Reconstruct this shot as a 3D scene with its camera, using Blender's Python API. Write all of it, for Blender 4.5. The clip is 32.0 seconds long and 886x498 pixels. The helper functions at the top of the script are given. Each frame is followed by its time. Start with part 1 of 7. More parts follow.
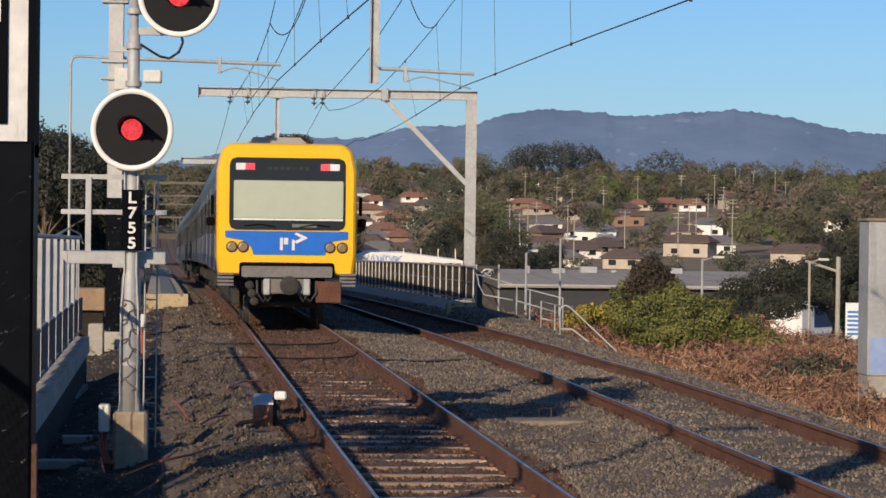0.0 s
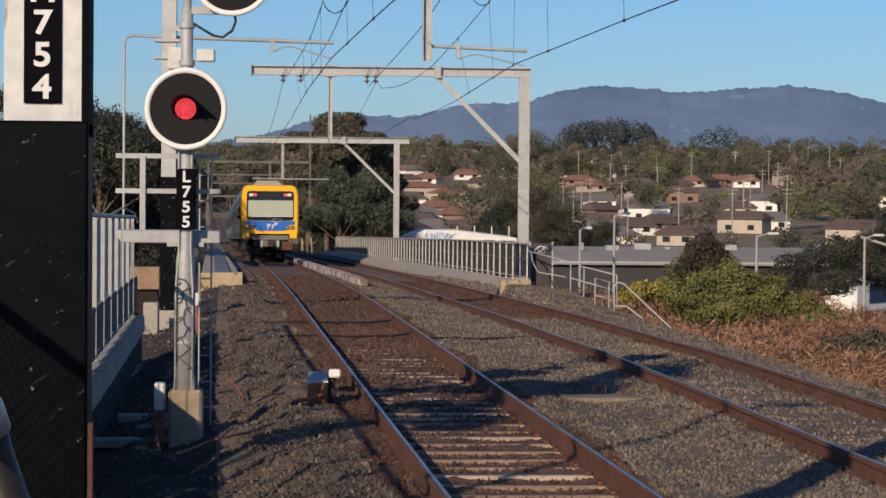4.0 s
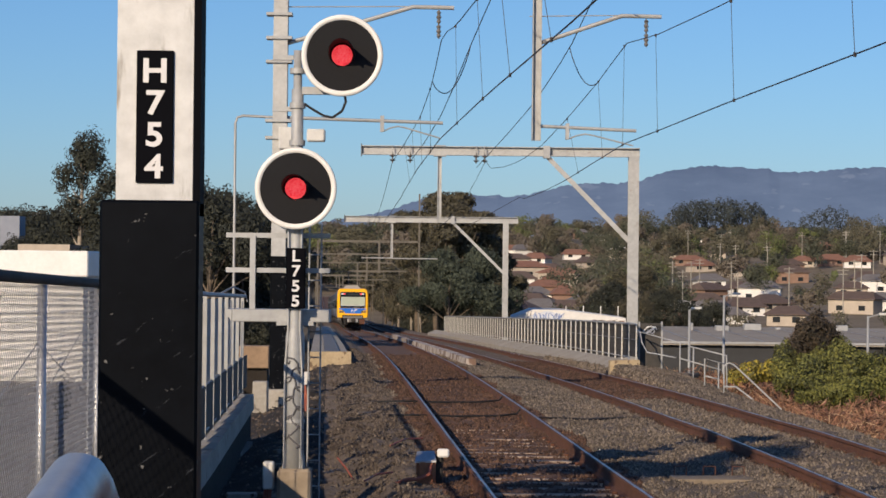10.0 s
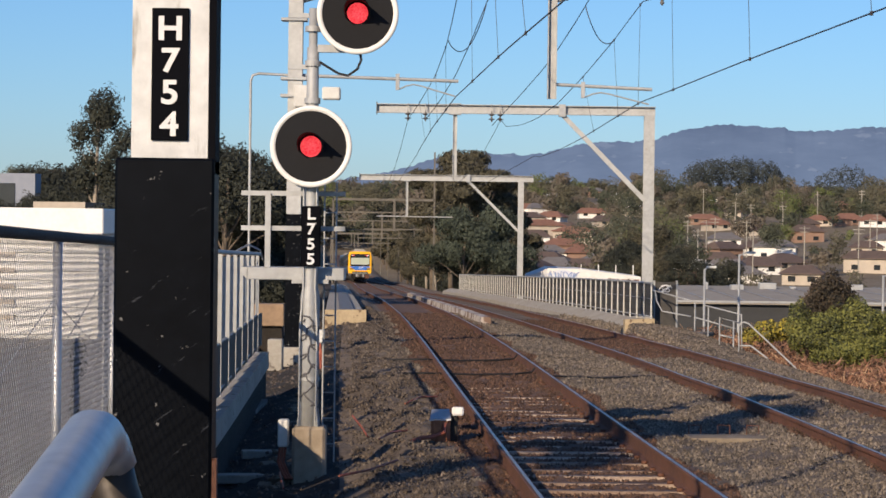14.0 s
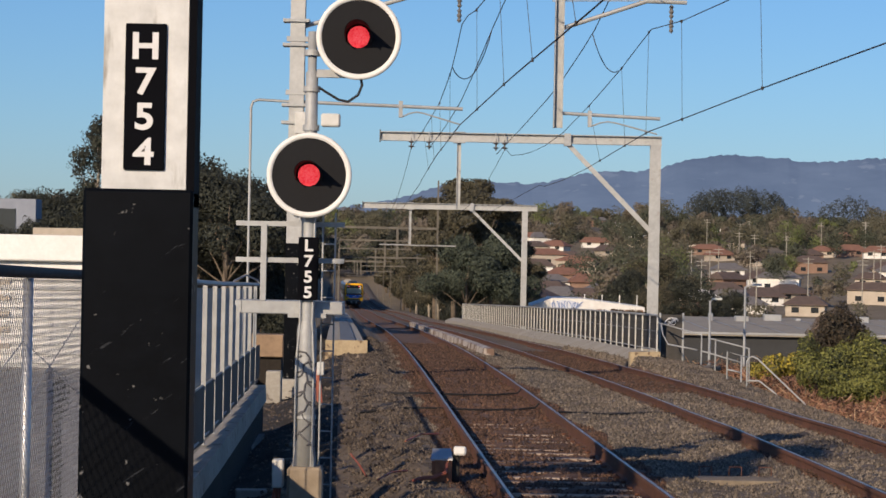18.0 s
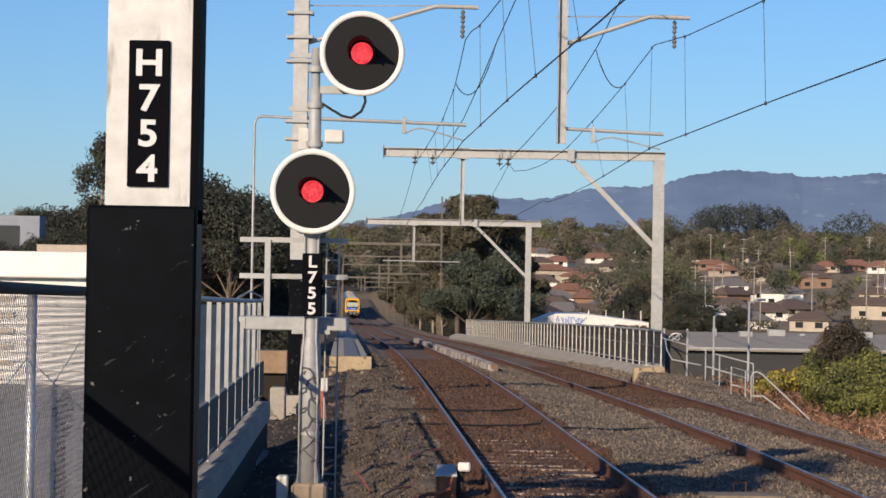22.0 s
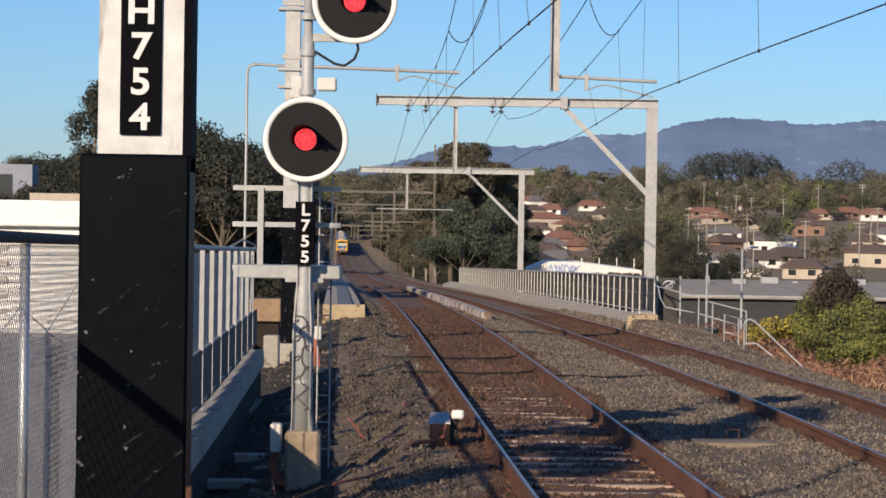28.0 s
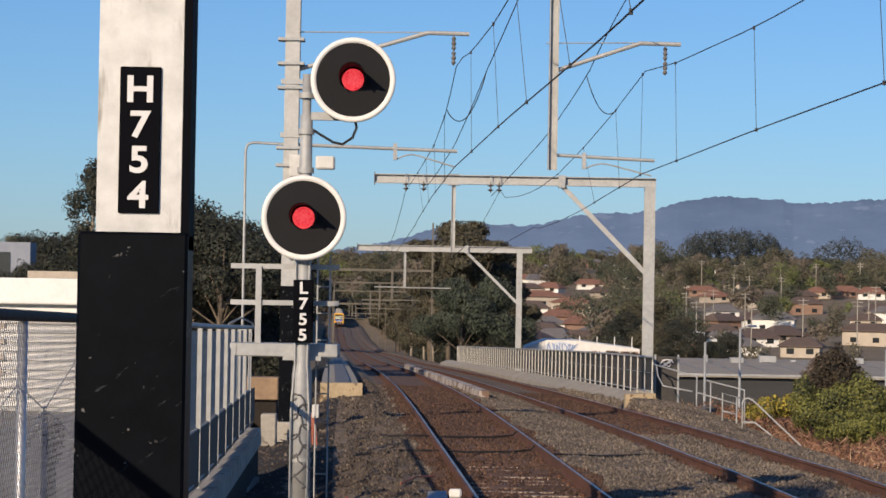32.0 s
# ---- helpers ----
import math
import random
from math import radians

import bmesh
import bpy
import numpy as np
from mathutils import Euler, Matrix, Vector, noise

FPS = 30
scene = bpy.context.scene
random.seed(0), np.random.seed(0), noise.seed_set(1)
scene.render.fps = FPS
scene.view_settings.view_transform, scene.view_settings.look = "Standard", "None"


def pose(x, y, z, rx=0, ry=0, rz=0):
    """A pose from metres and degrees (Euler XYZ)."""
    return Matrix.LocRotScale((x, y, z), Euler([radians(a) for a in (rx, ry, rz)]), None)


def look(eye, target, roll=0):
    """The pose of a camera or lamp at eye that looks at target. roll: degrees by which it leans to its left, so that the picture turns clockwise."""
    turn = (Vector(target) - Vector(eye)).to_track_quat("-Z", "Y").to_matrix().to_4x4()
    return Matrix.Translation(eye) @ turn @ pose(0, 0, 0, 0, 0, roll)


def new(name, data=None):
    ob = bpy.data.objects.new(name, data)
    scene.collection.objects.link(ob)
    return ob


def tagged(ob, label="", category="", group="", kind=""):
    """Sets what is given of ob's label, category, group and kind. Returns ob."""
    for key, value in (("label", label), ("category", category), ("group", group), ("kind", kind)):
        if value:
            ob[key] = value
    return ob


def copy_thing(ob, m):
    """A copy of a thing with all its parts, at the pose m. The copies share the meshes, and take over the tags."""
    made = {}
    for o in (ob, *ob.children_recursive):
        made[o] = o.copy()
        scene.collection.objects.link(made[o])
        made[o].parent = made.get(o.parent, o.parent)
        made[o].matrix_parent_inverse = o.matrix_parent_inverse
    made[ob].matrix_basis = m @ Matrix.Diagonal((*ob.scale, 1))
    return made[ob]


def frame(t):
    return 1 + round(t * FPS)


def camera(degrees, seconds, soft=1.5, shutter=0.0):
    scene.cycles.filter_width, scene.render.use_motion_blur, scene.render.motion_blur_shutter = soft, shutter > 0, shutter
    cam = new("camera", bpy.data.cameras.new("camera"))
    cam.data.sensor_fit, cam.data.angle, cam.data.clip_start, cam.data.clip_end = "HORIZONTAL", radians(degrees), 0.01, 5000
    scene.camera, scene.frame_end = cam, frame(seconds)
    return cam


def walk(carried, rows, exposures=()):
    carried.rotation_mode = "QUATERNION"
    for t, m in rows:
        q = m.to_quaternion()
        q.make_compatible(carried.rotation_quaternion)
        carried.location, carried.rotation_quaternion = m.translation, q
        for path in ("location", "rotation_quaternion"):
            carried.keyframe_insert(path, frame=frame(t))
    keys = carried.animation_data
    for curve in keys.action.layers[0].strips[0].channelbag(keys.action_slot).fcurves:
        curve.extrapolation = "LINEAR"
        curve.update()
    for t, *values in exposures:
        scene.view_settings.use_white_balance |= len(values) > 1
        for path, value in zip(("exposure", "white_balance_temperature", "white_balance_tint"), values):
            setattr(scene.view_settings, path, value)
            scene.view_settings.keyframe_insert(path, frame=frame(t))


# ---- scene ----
LENS = 20.170
cam = camera(LENS, 32.0, soft=1.6)

# The camera stands by the platform's end rail, about 2.3 m over the rails:
# seconds, metres forward, height, tilt, turn and lean in degrees.
PATH = [
    (0, -0.45, 2.28, -0.8252, -3.9706, 0.752),
    (0.5, -0.45, 2.28, -0.9105, -3.3842, 0.591),
    (1, -0.45, 2.28, -0.8393, -2.9994, 0.594),
    (1.5, -0.45, 2.28, -0.6915, -2.8852, 0.477),
    (2, -0.45, 2.28, -1.3671, -2.6264, 0.362),
    (2.5, -0.45, 2.28, -1.6777, -2.6165, 0.373),
    (4.5, -0.45, 2.28, -0.9147, -2.7626, 0.481),
    (5, -0.45, 2.28, -0.1520, -1.5814, 0.481),
    (5.5, -0.45, 2.28, -0.9243, -0.2201, 0.470),
    (6, -0.45, 2.28, -2.1296, -0.1657, 0.589),
    (6.5, -0.45, 2.28, -1.7612, -0.0911, 0.551),
    (7, -0.45, 2.28, -1.0671, -0.1088, 0.583),
    (7.5, -0.45, 2.28, -0.7637, -0.1478, 0.622),
    (8, -0.45, 2.28, -0.7204, -0.2313, 0.622),
    (8.5, -0.45, 2.28, -0.5582, -0.2774, 0.632),
    (9, -0.45, 2.28, -0.1470, -0.2681, 0.653),
    (9.5, -0.45, 2.28, 0.2291, -0.2289, 0.617),
    (10, -0.45, 2.28, 0.4544, -0.2221, 0.590),
    (10.5, -0.45, 2.28, 0.7100, -0.2082, 0.609),
    (11, -0.45, 2.28, 0.7160, -0.2186, 0.645),
    (11.5, -0.45, 2.28, 0.7629, -0.2117, 0.667),
    (12, -0.45, 2.28, 0.5070, -0.2109, 0.720),
    (12.5, -0.45, 2.28, -0.1847, -0.1632, 0.712),
    (13, -0.45, 2.28, -0.4872, -0.0840, 0.707),
    (13.5, -0.45, 2.28, -0.6020, 0.0101, 0.762),
    (14, -0.45, 2.28, -0.5072, 0.1148, 0.719),
    (14.5, -0.45, 2.28, -0.2542, 0.0973, 0.751),
    (15, -0.45, 2.28, -0.0874, 0.1413, 0.772),
    (15.5, -0.45, 2.28, 0.1860, 0.1502, 0.740),
    (17.5, 0.60, 2.33, 0.1992, 0.1847, 1.085),
    (18, 0.60, 2.33, 0.1384, 0.1961, 1.141),
    (18.5, 0.60, 2.33, -0.2262, 0.2698, 1.088),
    (19, 0.60, 2.33, 0.1972, 0.2842, 1.087),
    (19.5, 0.60, 2.33, 0.7956, 0.3333, 0.954),
    (20, 0.60, 2.33, 0.9278, 0.3309, 1.018),
    (20.5, 0.60, 2.33, 0.8644, 0.3483, 0.975),
    (21, 0.60, 2.33, 0.7228, 0.3104, 1.022),
    (21.5, 0.60, 2.33, 0.4916, 0.3021, 1.082),
    (22, 0.60, 2.33, 0.5026, 0.2899, 1.006),
    (22.5, 0.60, 2.33, 0.7236, 0.2542, 1.035),
    (23, 0.60, 2.33, 0.9213, 0.2128, 0.914),
    (23.5, 0.60, 2.33, 0.9955, 0.1746, 0.908),
    (24, 0.60, 2.33, 1.0474, 0.1532, 1.002),
    (24.5, 0.60, 2.33, 1.1657, 0.1382, 0.869),
    (26.5, 0.60, 2.33, 1.3496, 0.1593, 0.916),
    (27, 0.60, 2.33, 0.8944, 0.1533, 0.903),
    (27.5, 0.60, 2.33, -0.3803, 0.1133, 0.953),
    (28, 0.60, 2.33, -0.6909, 0.1134, 0.922),
    (28.5, 0.60, 2.33, -0.1063, 0.1323, 0.945),
    (29, 0.60, 2.33, 0.3256, 0.1242, 0.930),
    (29.5, 0.60, 2.33, 0.6255, 0.1273, 0.963),
    (30, 0.60, 2.33, 0.7414, 0.0862, 1.095),
    (30.5, 0.60, 2.33, 0.8862, 0.0953, 0.996),
    (31, 0.60, 2.33, 1.0014, 0.0911, 1.034),
    (31.5, 0.60, 2.33, 0.9877, 0.0914, 1.017),
    (32, 0.60, 2.33, 1.1112, 0.0941, 0.990),
]

walk(cam, [(t, pose(0, d, h, 90 + tilt, 0, turn) @ pose(0, 0, 0, 0, 0, lean)) for t, d, h, tilt, turn, lean in PATH],
     exposures=[(t, e, 6330, 12) for t, e in ((0, -0.04), (2, -0.05), (5, -0.22), (6, 0.08), (7, 0.02), (8, 0), (9, -0.12), (11, -0.1), (12, 0.04), (14, 0.1), (15.5, 0), (17.5, -0.12), (18.2, -0.1), (19, -0.04), (20, -0.2), (21, 0.03), (22, 0.06), (23, -0.16), (24, -0.18), (26.5, -0.18), (27, -0.18), (28, 0.12), (29, -0.06), (30, -0.2), (32, -0.05))])

# ---- sky and sun: a low sun over the camera's left shoulder ----
SUN_ELEV, SUN_SIDE = radians(21), radians(27)
to_sun = Vector((-math.sin(SUN_SIDE) * math.cos(SUN_ELEV), -math.cos(SUN_SIDE) * math.cos(SUN_ELEV), math.sin(SUN_ELEV)))
world = bpy.data.worlds.new("sky")
scene.world = world
world.use_nodes = True
wn = world.node_tree
sky = wn.nodes.new("ShaderNodeTexSky")
sky.sky_type, sky.sun_disc = "NISHITA", False
sky.sun_elevation, sky.sun_rotation = SUN_ELEV, math.pi + SUN_SIDE
sky.air_density, sky.dust_density, sky.ozone_density, sky.altitude = 1.0, 0.5, 7.6, 400
wn.nodes["Background"].inputs[1].default_value = 0.109
wn.links.new(sky.outputs[0], wn.nodes["Background"].inputs[0])
sun = new("sun", bpy.data.lights.new("sun", "SUN"))
sun.data.energy, sun.data.angle, sun.data.color = 5.0, radians(0.5), (1.0, 0.79, 0.55)
sun.matrix_world = look(to_sun * 50, (0, 0, 0))


# ---- materials ----
def material(name, color, color2=None, rough=0.7, metal=0.0, grain=8.0, patch=0.8, bump=0.3, mix=0.5, speck=None, per="", emit=0.0, depth=0.01, spec=0.5):
    """Two colours mixed by noise at two scales; per: 'object' or 'island' varies whole pieces."""
    m = bpy.data.materials.new(name)
    m.use_nodes = True
    t = m.node_tree
    b = t.nodes["Principled BSDF"]
    color2 = color2 or tuple(c * 0.72 for c in color)
    co = t.nodes.new("ShaderNodeTexCoord")
    n1, n2 = t.nodes.new("ShaderNodeTexNoise"), t.nodes.new("ShaderNodeTexNoise")
    for n, s, d in ((n1, grain, 6), (n2, patch, 3)):
        n.inputs["Scale"].default_value, n.inputs["Detail"].default_value, n.inputs["Roughness"].default_value = s, d, 0.62
        t.links.new(co.outputs["Object"], n.inputs["Vector"])
    add = t.nodes.new("ShaderNodeMath")
    add.operation = "ADD"
    t.links.new(n1.outputs[0], add.inputs[0]), t.links.new(n2.outputs[0], add.inputs[1])
    last = add
    if per:
        src = t.nodes.new("ShaderNodeObjectInfo" if per == "object" else "ShaderNodeNewGeometry")
        more = t.nodes.new("ShaderNodeMath")
        more.operation = "MULTIPLY_ADD"
        more.inputs[1].default_value, more.inputs[2].default_value = 0.8, -0.4
        t.links.new(src.outputs["Random" if per == "object" else "Random Per Island"], more.inputs[0])
        both = t.nodes.new("ShaderNodeMath")
        both.operation = "ADD"
        t.links.new(last.outputs[0], both.inputs[0]), t.links.new(more.outputs[0], both.inputs[1])
        last = both
    ramp = t.nodes.new("ShaderNodeMapRange")
    ramp.inputs["From Min"].default_value, ramp.inputs["From Max"].default_value = 1.0 - mix * 0.6, 1.0 + (1 - mix) * 0.6
    t.links.new(last.outputs[0], ramp.inputs["Value"])
    mixer = t.nodes.new("ShaderNodeMix")
    mixer.data_type = "RGBA"
    mixer.inputs["A"].default_value, mixer.inputs["B"].default_value = (*color2, 1), (*color, 1)
    t.links.new(ramp.outputs[0], mixer.inputs["Factor"])
    out = mixer.outputs["Result"]
    if speck:
        n3, gate, top = t.nodes.new("ShaderNodeTexNoise"), t.nodes.new("ShaderNodeMapRange"), t.nodes.new("ShaderNodeMix")
        n3.inputs["Scale"].default_value, n3.inputs["Detail"].default_value = speck[1], 4
        gate.inputs["From Min"].default_value, gate.inputs["From Max"].default_value = speck[2], speck[2] + 0.04
        top.data_type = "RGBA"
        top.inputs["B"].default_value = (*speck[0], 1)
        t.links.new(co.outputs["Object"], n3.inputs["Vector"]), t.links.new(n3.outputs[0], gate.inputs["Value"])
        t.links.new(gate.outputs[0], top.inputs["Factor"]), t.links.new(out, top.inputs["A"])
        out = top.outputs["Result"]
    t.links.new(out, b.inputs["Base Color"])
    b.inputs["Roughness"].default_value, b.inputs["Metallic"].default_value = rough, metal
    b.inputs["Specular IOR Level"].default_value = spec
    if emit:
        t.links.new(out, b.inputs["Emission Color"])
        b.inputs["Emission Strength"].default_value = emit
    if bump:
        bp = t.nodes.new("ShaderNodeBump")
        bp.inputs["Strength"].default_value, bp.inputs["Distance"].default_value = bump, depth
        t.links.new(n1.outputs[0], bp.inputs["Height"]), t.links.new(bp.outputs[0], b.inputs["Normal"])
    return m


